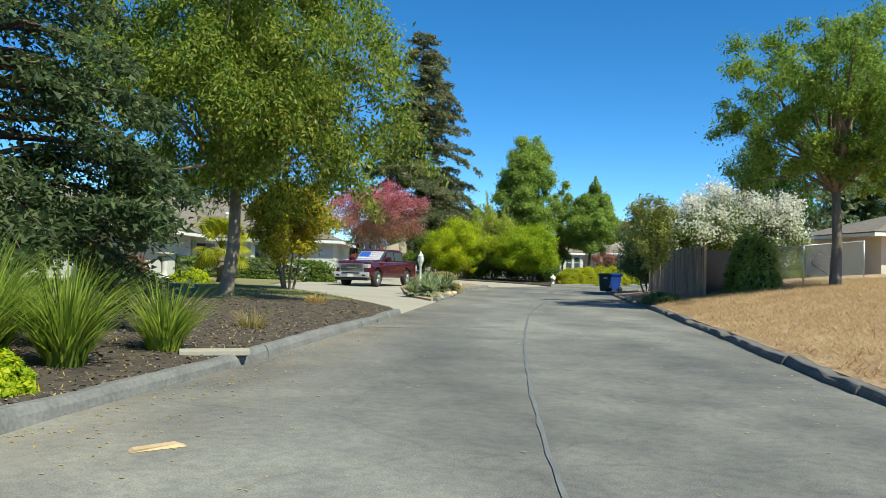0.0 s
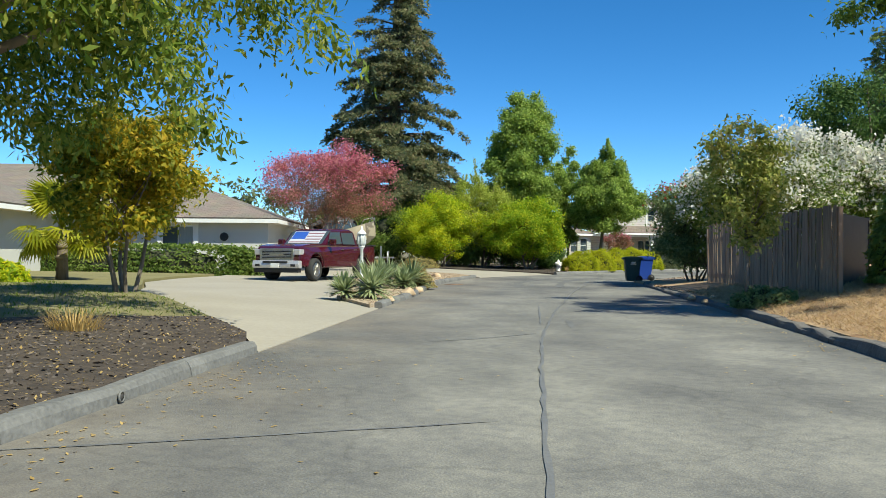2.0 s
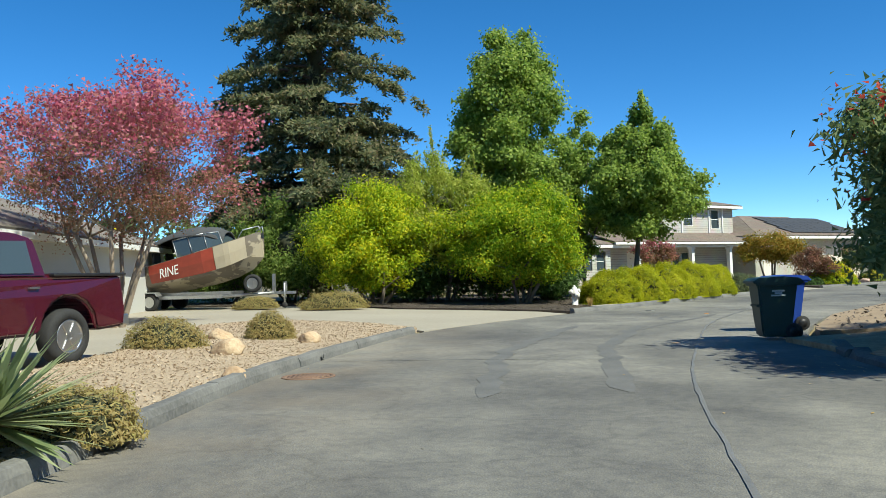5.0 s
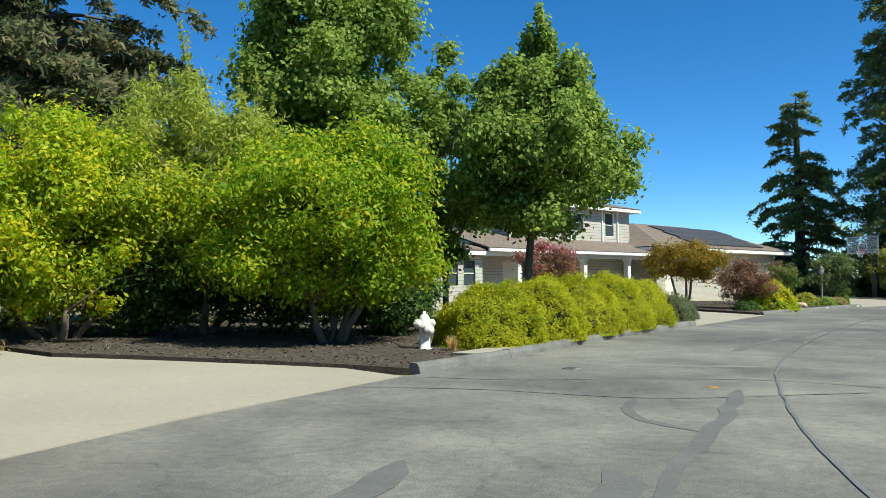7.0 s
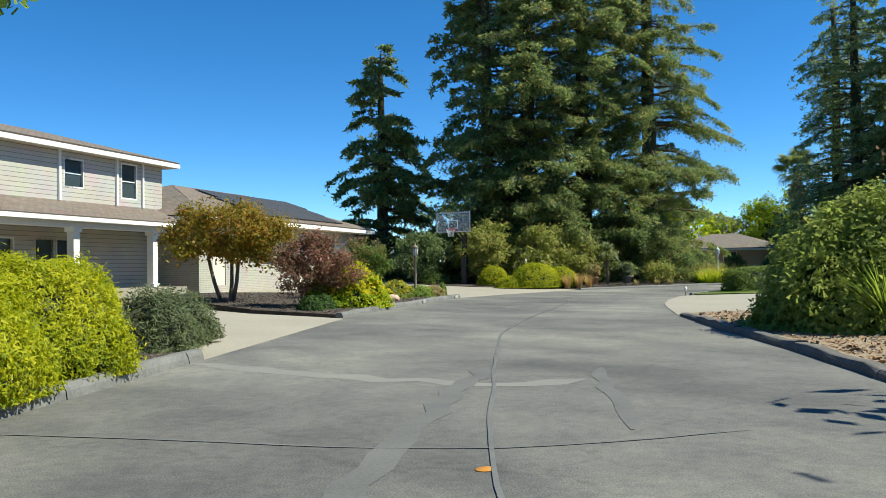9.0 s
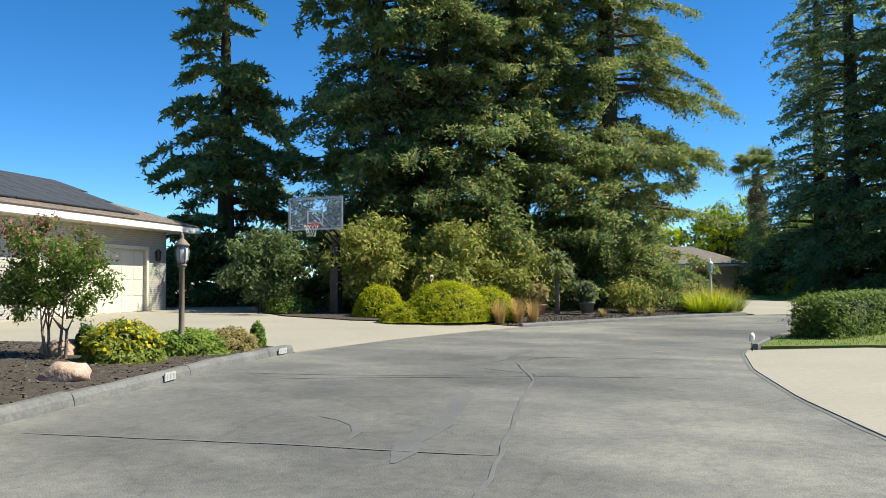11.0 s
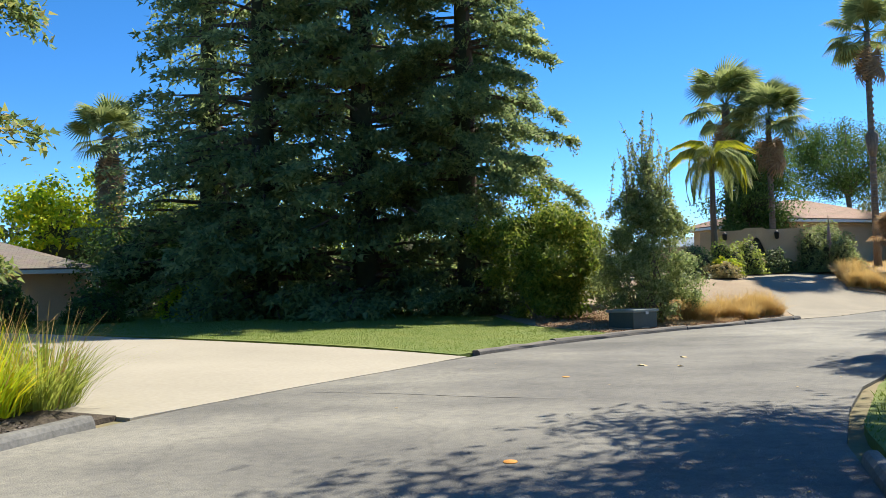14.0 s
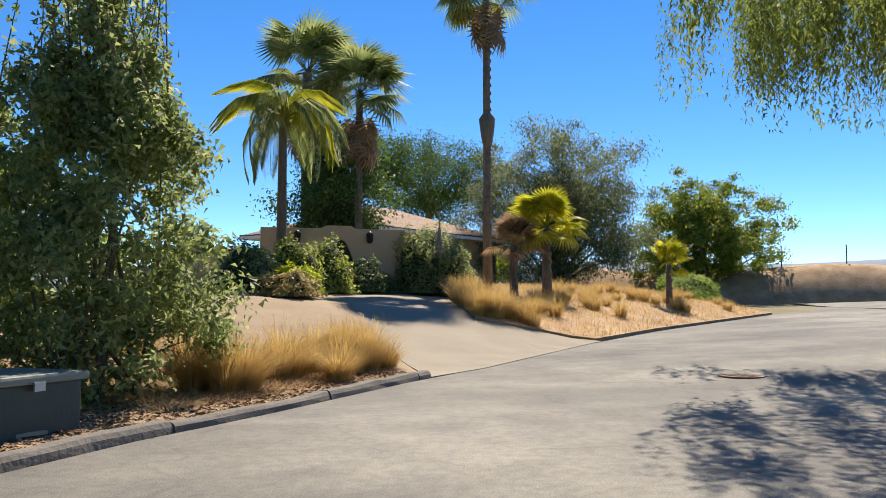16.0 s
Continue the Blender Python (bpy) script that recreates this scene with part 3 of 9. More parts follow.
def leaf_cloud(name, c, size, aspect, material, parent, rng, droop=0.0, outward=None, flat=0.0, label="", kite=False):
    """Many single leaves at the given centres."""
    n = len(c)
    face = rng.normal(0, 0.55, (n, 3)) + np.array([0, 0, 0.35 + flat])
    if outward is not None:
        face = face + outward * 0.85
    face = unit(face)
    u = rng.normal(0, 1, (n, 3))
    u[:, 2] -= droop * 2
    u = unit(u - face * (u * face).sum(-1, keepdims=True))
    v = np.cross(face, u)
    s = size * rng.uniform(0.65, 1.35, n)
    if size < 0.14 and not kite:
        w = (s * aspect * 0.7)[:, None]
        pts = np.stack([c - v * w - u * s[:, None] * 0.4, c + v * w - u * s[:, None] * 0.4, c + u * s[:, None] * 0.8], 1).reshape(-1, 3)
        return soup(name, pts, np.arange(3 * n).reshape(-1, 3), material, parent, label)
    return soup(name, *diamonds(c, u, v, s, s * aspect), material, parent, label)


def crown_points(rng, n, centre, radii, clumps, clump_size, hollow=0.35, lower=0.9):
    """Leaf centres gathered in clumps through a crown; clumps make the outline uneven."""
    k = unit(rng.normal(0, 1, (clumps, 3)))
    k[:, 2] = np.where(k[:, 2] < 0, k[:, 2] * lower, k[:, 2])
    r = hollow + (1 - hollow) * rng.uniform(0, 1, clumps) ** 0.7
    cc = k * r[:, None] * np.array(radii) * rng.uniform(0.82, 1.1, (clumps, 1))
    size = clump_size * rng.uniform(0.6, 1.35, clumps)
    w = rng.choice(clumps, n, p=size**2 / (size**2).sum())
    q = np.clip(rng.normal(0, 0.5, (n, 3)), -1.35, 1.35)
    q[:, 2] *= 0.75
    pts = cc[w] + q * size[w][:, None]
    return pts + np.array(centre), cc + np.array(centre), unit(q)


def tree(name, label, x, y, height, radius, clear, leaves, material, leaf=0.14, aspect=0.45, trunk=0.16, stems=1, clumps=70, clump=0.75, seed=0, bark=None, droop=0.0, lean=(0, 0), squash=1.0, blossom=None, hollow=0.32, weep=0.0, sag=0.0, limbs=14, base=None, flat=0.0, category="tree", group="", inside=0.0, kite=False, peak=0.0, shoots=None):
    """A broadleaved tree: trunk or stems, limbs, crown of clumped leaves."""
    rng = np.random.default_rng(seed + 11)
    z0 = ground_z(x, y) if base is None else base
    t = thing(name, label, category, (x, y, z0), group=group)
    centre = np.array([lean[0], lean[1], (height + clear) / 2])
    radii = (radius, radius * squash, (height - clear) / 2)
    c, cc, out = crown_points(rng, leaves, centre, radii, clumps, clump, hollow)
    if peak:
        for q in (c, cc):
            f = 1 - peak * np.clip((q[:, 2] - centre[2]) / radii[2] + 0.25, 0, 1)
            q[:, :2] = centre[:2] + (q[:, :2] - centre[:2]) * f[:, None]
    if sag:
        for q in (c, cc):
            q[:, 2] -= sag * (((q[:, 0] - centre[0]) ** 2 + (q[:, 1] - centre[1]) ** 2) / radius**2)
    if weep:
        n_s = leaves // 45
        low = c[:n_s].copy()
        w = rng.integers(0, n_s, leaves)
        c = low[w] + np.stack([rng.normal(0, 0.06, leaves), rng.normal(0, 0.06, leaves), -rng.uniform(0, 1, leaves) * (weep * rng.uniform(0.4, 1.2, n_s))[w]], -1)
        out = out[w]
    fork = clear + 0.1 * (height - clear)
    foot = []
    for s in range(stems):
        bm = bmesh.new()
        a = 2 * math.pi * s / stems + rng.uniform(0, 1)
        spread = 0.0 if stems == 1 else 0.16
        p0 = Vector((math.cos(a) * spread, math.sin(a) * spread, -0.15))
        p3 = Vector((lean[0] * 0.6 + math.cos(a) * (0.0 if stems == 1 else radius * 0.3), lean[1] * 0.6 + math.sin(a) * (0.0 if stems == 1 else radius * 0.3), fork))
        mid = p0.lerp(p3, 0.5) + Vector(rng.normal(0, 0.06 * height / 5, 3)) * Vector((1, 1, 0))
        add_tube(bm, [p0, p0.lerp(mid, 0.15), mid, p3], [trunk * 1.35, trunk * 1.02, trunk * 0.85, trunk * 0.7], 9)
        foot.append((p3, trunk * 0.62, bm))
    order = rng.permutation(len(cc))[: max(limbs, stems * 3)]
    for n, i in enumerate(order):
        p3, r, bm = foot[n % len(foot)]
        end = Vector(cc[i])
        start = p3 + Vector((0, 0, -0.05 if n % 3 else 0.15))
        m1 = start.lerp(end, 0.4) + Vector((rng.normal(0, 0.12) * radius * 0.4, rng.normal(0, 0.12) * radius * 0.4, 0.10 * radius))
        add_tube(bm, [start, m1, start.lerp(end, 0.75) + Vector((0, 0, 0.06 * radius)), end], [r * 0.75, r * 0.45, r * 0.24, r * 0.08], 6)
    for p3, r, bm in foot:
        part("trunk" if stems == 1 else "stem", bm, bark or BARK, t)
    crown_mat = material
    if blossom:
        top = (c[:, 2] - centre[2]) / radii[2] + 0.9 * rng.normal(0, 0.5, len(c)) + 0.6 * np.linalg.norm((c - centre) / np.array(radii), axis=1)
        isb = top > np.quantile(top, 1 - blossom[1])
        leaf_cloud("blossom", c[isb], leaf * blossom[2], 0.8, blossom[0], t, rng, label=blossom[3])
        c, out = c[~isb], out[~isb]
    if shoots:
        bm = bmesh.new()
        tips = []
        high = cc[np.argsort(-cc[:, 2] + rng.normal(0, 0.15 * radii[2], len(cc)))][: shoots[0]]
        for q in high:
            way = np.array([rng.normal(0, 0.22), rng.normal(0, 0.22), 1.0]) * shoots[1] * rng.uniform(0.5, 1.3)
            add_tube(bm, [q, q + way * 0.5, q + way], [0.014, 0.01, 0.004], 4, cap=False)
            s = rng.uniform(0, 1, 70)[:, None]
            tips.append(q + way * s + rng.normal(0, 0.07, (70, 3)) * (1.25 - s))
        part("shoot", bm, bark or BARK, t)
        c = np.concatenate([c] + tips)
        out = np.concatenate([out, unit(rng.normal(0, 1, (len(c) - len(out), 3)))])
    leaf_cloud("crown", c, leaf, aspect, crown_mat, t, rng, droop, out, flat, kite=kite)
    # dark lump in the crown, its colour stands for the inner shade
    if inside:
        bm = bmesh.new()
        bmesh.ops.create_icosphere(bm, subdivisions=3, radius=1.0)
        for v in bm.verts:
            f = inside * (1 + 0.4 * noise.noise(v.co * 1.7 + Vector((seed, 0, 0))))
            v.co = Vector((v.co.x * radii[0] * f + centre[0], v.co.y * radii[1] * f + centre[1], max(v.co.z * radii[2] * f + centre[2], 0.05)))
        part("inner_mass", bm, TWIG_SHADE, t, smooth=True)
    return t


def conifer(name, label, x, y, height, radius, leaves, material, seed=0, skirt=1.2, trunk=0.4, spray=0.42, base=None, taper=0.85, group="", tips=0.35, density=9.5):
    """A redwood: straight trunk, whorls of boughs that arch down, hanging sprays."""
    rng = np.random.default_rng(seed + 101)
    z0 = ground_z(x, y) if base is None else base
    t = thing(name, label, "tree", (x, y, z0), group=group)
    bm = bmesh.new()
    add_tube(bm, [(0, 0, -0.2), (0, 0, 0.6), (rng.normal(0, 0.1), rng.normal(0, 0.1), height * 0.5), (0, 0, height * 0.97)], [trunk * 1.3, trunk, trunk * 0.6, 0.03], 10)
    boughs = int(height * density)
    zs = skirt + (height - skirt) * rng.uniform(0, 1, boughs) ** 1.15
    az = rng.uniform(0, 2 * math.pi, boughs)
    ln = radius * np.clip(1.04 - ((zs - skirt) / (height - skirt)) ** 1.05, 0.05, 1) ** taper * rng.uniform(0.62, 1.15, boughs)
    rise = rng.uniform(0.0, 0.4, boughs)
    sag = rng.uniform(0.25, 0.5, boughs)
    for i in range(boughs):
        dx, dy = math.cos(az[i]), math.sin(az[i])
        L = ln[i]
        pts = [(dx * L * s, dy * L * s, zs[i] + L * (rise[i] * s - sag[i] * s * s)) for s in (0, 0.4, 0.8, 1.0)]
        add_tube(bm, pts, [0.02 + 0.018 * L, 0.015 + 0.01 * L, 0.012, 0.006], 4, cap=False)
    part("trunk", bm, REDBARK, t)
    w = rng.choice(boughs, leaves, p=ln**1.4 / (ln**1.4).sum())
    k = 18
    clus = rng.integers(0, k, leaves)
    cs = np.random.default_rng(seed).uniform(0.1, 1.05, (boughs, k)) ** 0.6
    s = np.clip(cs[w, clus] + rng.normal(0, 0.04, leaves), 0.1, 1.1)
    L = ln[w]
    dirx, diry = np.cos(az[w]), np.sin(az[w])
    side = np.random.default_rng(seed + 5).normal(0, 1, (boughs, k))[w, clus] * 0.24 * (1.15 - s) * L + rng.normal(0, 0.16, leaves)
    hang = -np.abs(rng.normal(0, 0.15, leaves)) * (0.6 + 0.18 * L) + 0.05
    c = np.stack([dirx * L * s - diry * side, diry * L * s + dirx * side, zs[w] + L * (rise[w] * s - sag[w] * s * s) + hang], -1)
    u = np.stack([dirx - diry * np.sign(side) * 0.8, diry + dirx * np.sign(side) * 0.8, -tips * np.ones(leaves)], -1) * 0.7 + rng.normal(0, 0.7, (leaves, 3))
    u = unit(u)
    v = unit(np.cross(u, np.array([0, 0, 1.0]) + rng.normal(0, 0.6, (leaves, 3))))
    sz = (spray * rng.uniform(0.5, 1.3, leaves))[:, None]
    pts = np.stack([c - v * sz * 0.27, c + v * sz * 0.27, c + u * sz], 1).reshape(-1, 3)
    soup("crown", pts, np.arange(3 * leaves).reshape(-1, 3), material, t)
    # dark spindle round the trunk, coloured as the shade between boughs
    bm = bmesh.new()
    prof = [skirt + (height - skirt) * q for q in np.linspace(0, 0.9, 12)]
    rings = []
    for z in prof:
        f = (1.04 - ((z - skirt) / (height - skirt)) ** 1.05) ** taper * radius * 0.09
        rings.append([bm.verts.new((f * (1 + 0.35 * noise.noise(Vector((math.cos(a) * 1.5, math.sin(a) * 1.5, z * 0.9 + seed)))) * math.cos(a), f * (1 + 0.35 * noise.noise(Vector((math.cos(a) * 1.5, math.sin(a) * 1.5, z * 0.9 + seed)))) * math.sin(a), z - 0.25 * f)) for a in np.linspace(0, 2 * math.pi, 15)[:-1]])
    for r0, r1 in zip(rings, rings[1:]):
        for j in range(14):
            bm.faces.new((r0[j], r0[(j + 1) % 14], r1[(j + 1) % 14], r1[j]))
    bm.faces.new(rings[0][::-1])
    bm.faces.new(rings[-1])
    part("inner_mass", bm, TWIG_SHADE, t, smooth=True)
    return t


def shrub(name, label, x, y, radii, material, leaves, leaf=0.07, aspect=0.5, seed=0, square=2.0, lumps=0.12, core=True, base=None, turn=0.0, category="shrub", flowers=None, group="", fuzz=0.10, lift=0.0, spread=0.35):
    """A dense bush or clipped hedge: leaves over a rounded dark body that holds the shade among inner twigs in its
    colour.
    """
    rng = np.random.default_rng(seed + 301)
    z0 = (ground_z(x, y) + 0.06 if base is None else base) + lift
    t = thing(name, label, category, (x, y, z0), turn, group=group)
    rx, ry, rz = radii

    def shell(d):
        k = (np.abs(d) ** square).sum(-1, keepdims=True) ** (-1 / square)
        f = 1 + lumps * np.array([noise.noise(Vector(q) * 2.3 + Vector((seed, 0, 0))) for q in d])[:, None] if len(d) < 4000 else None
        return d * k, f

    base_d = unit(rng.normal(0, 1, (2500, 3)))
    base_d[:, 2] = np.abs(base_d[:, 2]) * 1.0 - 0.12
    base_d = unit(base_d)
    pts, f = shell(base_d)
    pts = pts * f
    i = rng.integers(0, len(pts), leaves)
    p = pts[i] * (1 + rng.normal(0, 0.012, (leaves, 1))) + rng.normal(0, 0.03, (leaves, 3))
    p = p * (1 - np.abs(rng.normal(0, fuzz, (leaves, 1)))) + rng.exponential(0.02, (leaves, 1)) * p
    scale = np.array([rx, ry, rz])
    c = p * scale
    c[:, 2] = np.maximum(c[:, 2], 0.01)
    out = unit(pts[i] / scale)
    leaf_cloud("foliage", c, leaf, aspect, material, t, rng, 0.0, out * spread / 0.35)
    if flowers:
        k = rng.choice(leaves, flowers[1], replace=False)
        k = k[c[k, 2] > 0.3 * rz]
        leaf_cloud("blossom", c[k] * 1.06, flowers[2], 0.9, flowers[0], t, rng, 0, out[k], label=flowers[3])
    # solid body coloured as dark as the shaded inside of the bush
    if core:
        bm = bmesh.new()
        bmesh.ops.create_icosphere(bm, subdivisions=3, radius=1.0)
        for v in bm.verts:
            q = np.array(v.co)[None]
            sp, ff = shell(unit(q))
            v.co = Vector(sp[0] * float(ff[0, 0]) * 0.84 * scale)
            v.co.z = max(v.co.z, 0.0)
        part("core", bm, TWIG_SHADE, t, smooth=True)
    return t


def blades(n, rng, radius, height, lean, width, segs=3, curl=0.6, up=0.25):
    """Arching strap blades from one root: arrays of points and faces."""
    a = rng.uniform(0, 2 * math.pi, n)
    r0 = radius * 0.35 * rng.uniform(0, 1, n) ** 0.5
    h = height * rng.uniform(0.35, 1.1, n)
    ln = lean * rng.uniform(0.15, 1.0, n)
    d = np.stack([np.cos(a), np.sin(a), np.zeros(n)], -1)
    side = np.stack([-np.sin(a), np.cos(a), np.zeros(n)], -1)
    s = np.linspace(0, 1, segs + 1)
    V, F = [], []
    for k, q in enumerate(s):
        out = r0 + ln * h * (up * q + (1 - up) * q**2)
        z = h * (q - curl * ln / max(lean, 1e-6) * 0.5 * q**2)
        w = width * (1 - q**1.6) * 0.5 + 0.0015
        c = d * out[:, None] + np.stack([np.zeros(n), np.zeros(n), z], -1)
        V.append(np.stack([c - side * w, c + side * w], 1))
    V = np.stack(V, 1).reshape(n, -1, 3)
    per = 2 * (segs + 1)
    for k in range(segs):
        F.append(np.stack([np.arange(n) * per + 2 * k, np.arange(n) * per + 2 * k + 1, np.arange(n) * per + 2 * k + 3, np.arange(n) * per + 2 * k + 2], -1))
    return V.reshape(-1, 3), np.concatenate(F)


def tuft(name, label, x, y, n, radius, height, lean, width, material, seed=0, category="grass", base=None, segs=3, curl=0.6, group="", up=0.25):
    rng = np.random.default_rng(seed + 501)
    z0 = ground_z(x, y) + 0.05 if base is None else base
    v, f = blades(n, rng, radius, height, lean, width, segs, curl, up)
    ob = soup(name, v, f, material)
    ob.matrix_world = pose(x, y, z0)
    return tagged(ob, label, category, group)


def inside_poly(x, y, outline):
    poly = np.array(outline, float)
    ins = np.zeros(len(x), bool)
    j = len(poly) - 1
    for i in range(len(poly)):
        (xi, yi), (xj, yj) = poly[i], poly[j]
        ins ^= ((yi > y) != (yj > y)) & (x < (xj - xi) * (y - yi) / (yj - yi + 1e-12) + xi)
        j = i
    return ins


def turf(name, outline, n, height, width, material, label, lift, seed=0, category="grass", lean=0.5):
    """Short single blades over an area."""
    rng = np.random.default_rng(seed)
    o = np.array(outline)
    x = rng.uniform(o[:, 0].min(), o[:, 0].max(), n * 3)
    y = rng.uniform(o[:, 1].min(), o[:, 1].max(), n * 3)
    k = np.flatnonzero(inside_poly(x, y, outline))[:n]
    x, y = x[k], y[k]
    z = heights(x, y) + lift
    m = len(x)
    b = np.stack([x, y, z], -1)
    a = rng.uniform(0, 2 * math.pi, m)
    side = np.stack([np.cos(a), np.sin(a), np.zeros(m)], -1) * (width * rng.uniform(0.5, 1.4, m))[:, None]
    tip = b + np.stack([rng.normal(0, lean, m), rng.normal(0, lean, m), np.ones(m)], -1) * (height * rng.uniform(0.5, 1.3, m))[:, None]
    v = np.stack([b - side, b + side, tip], 1).reshape(-1, 3)
    ob = soup(name, v, np.arange(3 * m).reshape(-1, 3), material)
    return tagged(ob, label, category, kind="stuff")


def chips(name, outline, n, size, material, label, lift, seed=0, thick=0.35, category="mulch"):
    """Loose chips or pebbles over an area: small tilted slabs."""
    rng = np.random.default_rng(seed)
    o = np.array(outline)
    x = rng.uniform(o[:, 0].min(), o[:, 0].max(), n * 3)
    y = rng.uniform(o[:, 1].min(), o[:, 1].max(), n * 3)
    k = np.flatnonzero(inside_poly(x, y, outline))[:n]
    x, y = x[k], y[k]
    m = len(x)
    c = np.stack([x, y, heights(x, y) + lift + size * 0.12], -1)
    u = unit(np.stack([rng.normal(0, 1, m), rng.normal(0, 1, m), rng.normal(0, 0.35, m)], -1))
    v = unit(np.cross(u, np.stack([rng.normal(0, 0.3, m), rng.normal(0, 0.3, m), np.ones(m)], -1)))
    s = size * rng.uniform(0.5, 1.6, m)
    w = s * rng.uniform(0.3, 0.8, m)
    nn = np.cross(u, v) * (s * thick)[:, None] * 0.3
    U, V = u * s[:, None] / 2, v * w[:, None] / 2
    P = np.stack([c - U - V, c + U - V * 0.8, c + U * 0.9 + V, c - U * 0.8 + V, c - (U - V) * 0.0 + nn], 1).reshape(-1, 3)
    i = np.arange(m)[:, None] * 5
    F = np.concatenate([np.hstack([i, i + 1, i + 4]), np.hstack([i + 1, i + 2, i + 4]), np.hstack([i + 2, i + 3, i + 4]), np.hstack([i + 3, i, i + 4])])
    ob = soup(name, P, F, material)
    return tagged(ob, label, category, kind="stuff")


def boulder(label, x, y, r, material=None, seed=0, flat=0.65, name="rock"):
    bm = bmesh.new()
    bmesh.ops.create_icosphere(bm, subdivisions=3, radius=1.0)
    rng = random.Random(seed + 5)
    for _ in range(9):
        d = Vector((rng.gauss(0, 1), rng.gauss(0, 1), rng.gauss(0.2, 0.8))).normalized()
        cut = rng.uniform(0.62, 0.85)
        for v in bm.verts:
            over = v.co.dot(d) - cut
            if over > 0:
                v.co -= d * over * 0.92
    for v in bm.verts:
        f = 1 + 0.16 * noise.noise(v.co * 1.3 + Vector((seed * 3.1, 0, 0))) + 0.13 * noise.noise(v.co * 4 + Vector((0, seed, 0)))
        v.co = v.co * f
        v.co.z = max(v.co.z, -0.35)
        v.co = Vector((v.co.x * r, v.co.y * r * 0.8, v.co.z * r * flat))
    ob = part(name, bm, material or ROCK, smooth=True)
    ob.matrix_world = pose(x, y, ground_z(x, y) + 0.08 + 0.18 * r * flat, 0, 0, seed * 47)
    return tagged(ob, label, "rock", "garden rocks")


# ---- ground, road, driveways ----
def ground_sheet():
    """One sheet of land out to the horizon."""
    inner = np.arange(-60, 201, 3.0)
    far = np.array([350, 700, 1400, 2800])
    xs = np.r_[-far[::-1], inner, far]
    X, Y = np.meshgrid(xs, np.r_[-far[::-1], np.arange(-60, 201, 3.0), far])
    z = heights(X, Y) - 0.06
    near_bank = (X.ravel() > 0) & (X.ravel() < 22) & (Y.ravel() > -40) & (Y.ravel() < 52)
    z = np.where(near_bank & (edge_distance(X, Y, RIGHT) < 5), z - 0.7, z)
    beds = (X.ravel() > 74) & (X.ravel() < 96) & (Y.ravel() > 44) & (Y.ravel() < 80)
    z = np.where(beds & (edge_distance(X, Y, LEFT) < 7), z - 0.6, z)
    v = np.stack([X.ravel(), Y.ravel(), z], -1)
    n = len(xs)
    i = (np.arange(X.shape[0] - 1)[:, None] * n + np.arange(n - 1)[None]).ravel()[:, None]
    return tagged(soup("ground", v, np.hstack([i, i + 1, i + n + 1, i + n]), EARTH), "open dry ground of tan earth and thin grass", "ground", kind="structure")


ground_sheet()
ROAD = [tuple(p) for p in resample(LEFT, 2.0)] + [tuple(p) for p in resample(RIGHT, 2.0)[::-1]]
patch("road", ROAD, ASPHALT, 0.0, "worn grey asphalt lane with tar-sealed cracks", "road", step=3.0, skirt=0.1)

BED_A = [(-5.2, 0)] + [tuple(p) for p in verge(LEFT, (-5.2, 0), (-1.2, 25.85), 0.16)[1:]] + [(-1.6, 26.93), (-2.5, 28.73), (-3.5, 28.16), (-4.51, 27.5), (-6.23, 25.45), (-8.53, 23.45), (-10.93, 18.14), (-12.95, 10.04), (-12.97, 0.01)]
patch("mulch_bed", BED_A, MULCH, 0.1, "dark wood-chip mulch bed behind the kerb", "flower bed")
LAWN_A = [(-8.53, 23.55), (-6.22, 25.55), (-4.51, 27.6), (-3.5, 28.27), (-2.55, 28.84), (-4.17, 32.27), (-5.84, 35.27), (-6.42, 37.89), (-7.43, 41.28), (-7.39, 44.53), (-6.8, 48.09), (-29.91, 48.22), (-29.9, 20.13), (-11.13, 18.34)]
patch("lawn", LAWN_A, LAWN_DRY, 0.09, "patchy green and dry lawn in front of the house", "lawn")
DRIVE_A = [tuple(p) for p in between(LEFT, (-1.2, 25.85), (0.05, 33.75))] + [(-1.04, 35.67), (-1.17, 38.86), (-1.39, 45.95), (-0.79, 52.35), (-1.19, 57.14), (0.18, 59.19), (3.07, 57.57)] + [tuple(p) for p in between(LEFT, (4.2, 55.9), (9, 62.1))] + [
    (8.21, 62.9), (3.55, 64.81), (0.16, 68.95), (-10, 71.8), (-12.49, 70.3), (-11.87, 62.31), (-6.51, 56.69), (-6.56, 48.56), (-7.34, 44.53), (-7.38, 41.27), (-6.31, 37.88), (-5.74, 35.27), (-4.07, 32.29), (-2.5, 28.84), (-1.6, 26.93)]
patch("driveway", DRIVE_A, CONCRETE, 0.012, "pale tan concrete horseshoe driveway, stained and cracked", "driveway", skirt=0.1)
LAWN_B = [(-13.95, 66.3), (-7.57, 66.9), (-5.34, 69.92), (-4.39, 71.98), (-9.98, 73.81), (-13.97, 72.81)]
patch("lawn", LAWN_B, LAWN, 0.03, "small bright lawn behind the boat", "lawn")
ISLAND = [tuple(p) for p in verge(LEFT, (0.05, 33.75), (4.2, 55.9), 0.19)] + [(3.07, 57.57), (0.18, 59.19), (-1.19, 57.14), (-0.79, 52.35), (-1.39, 45.95), (-1.17, 38.86), (-1.04, 35.67)]
patch("gravel_island", ISLAND, GRAVEL, 0.085, "tan gravel planting island between the driveway mouths", "flower bed")
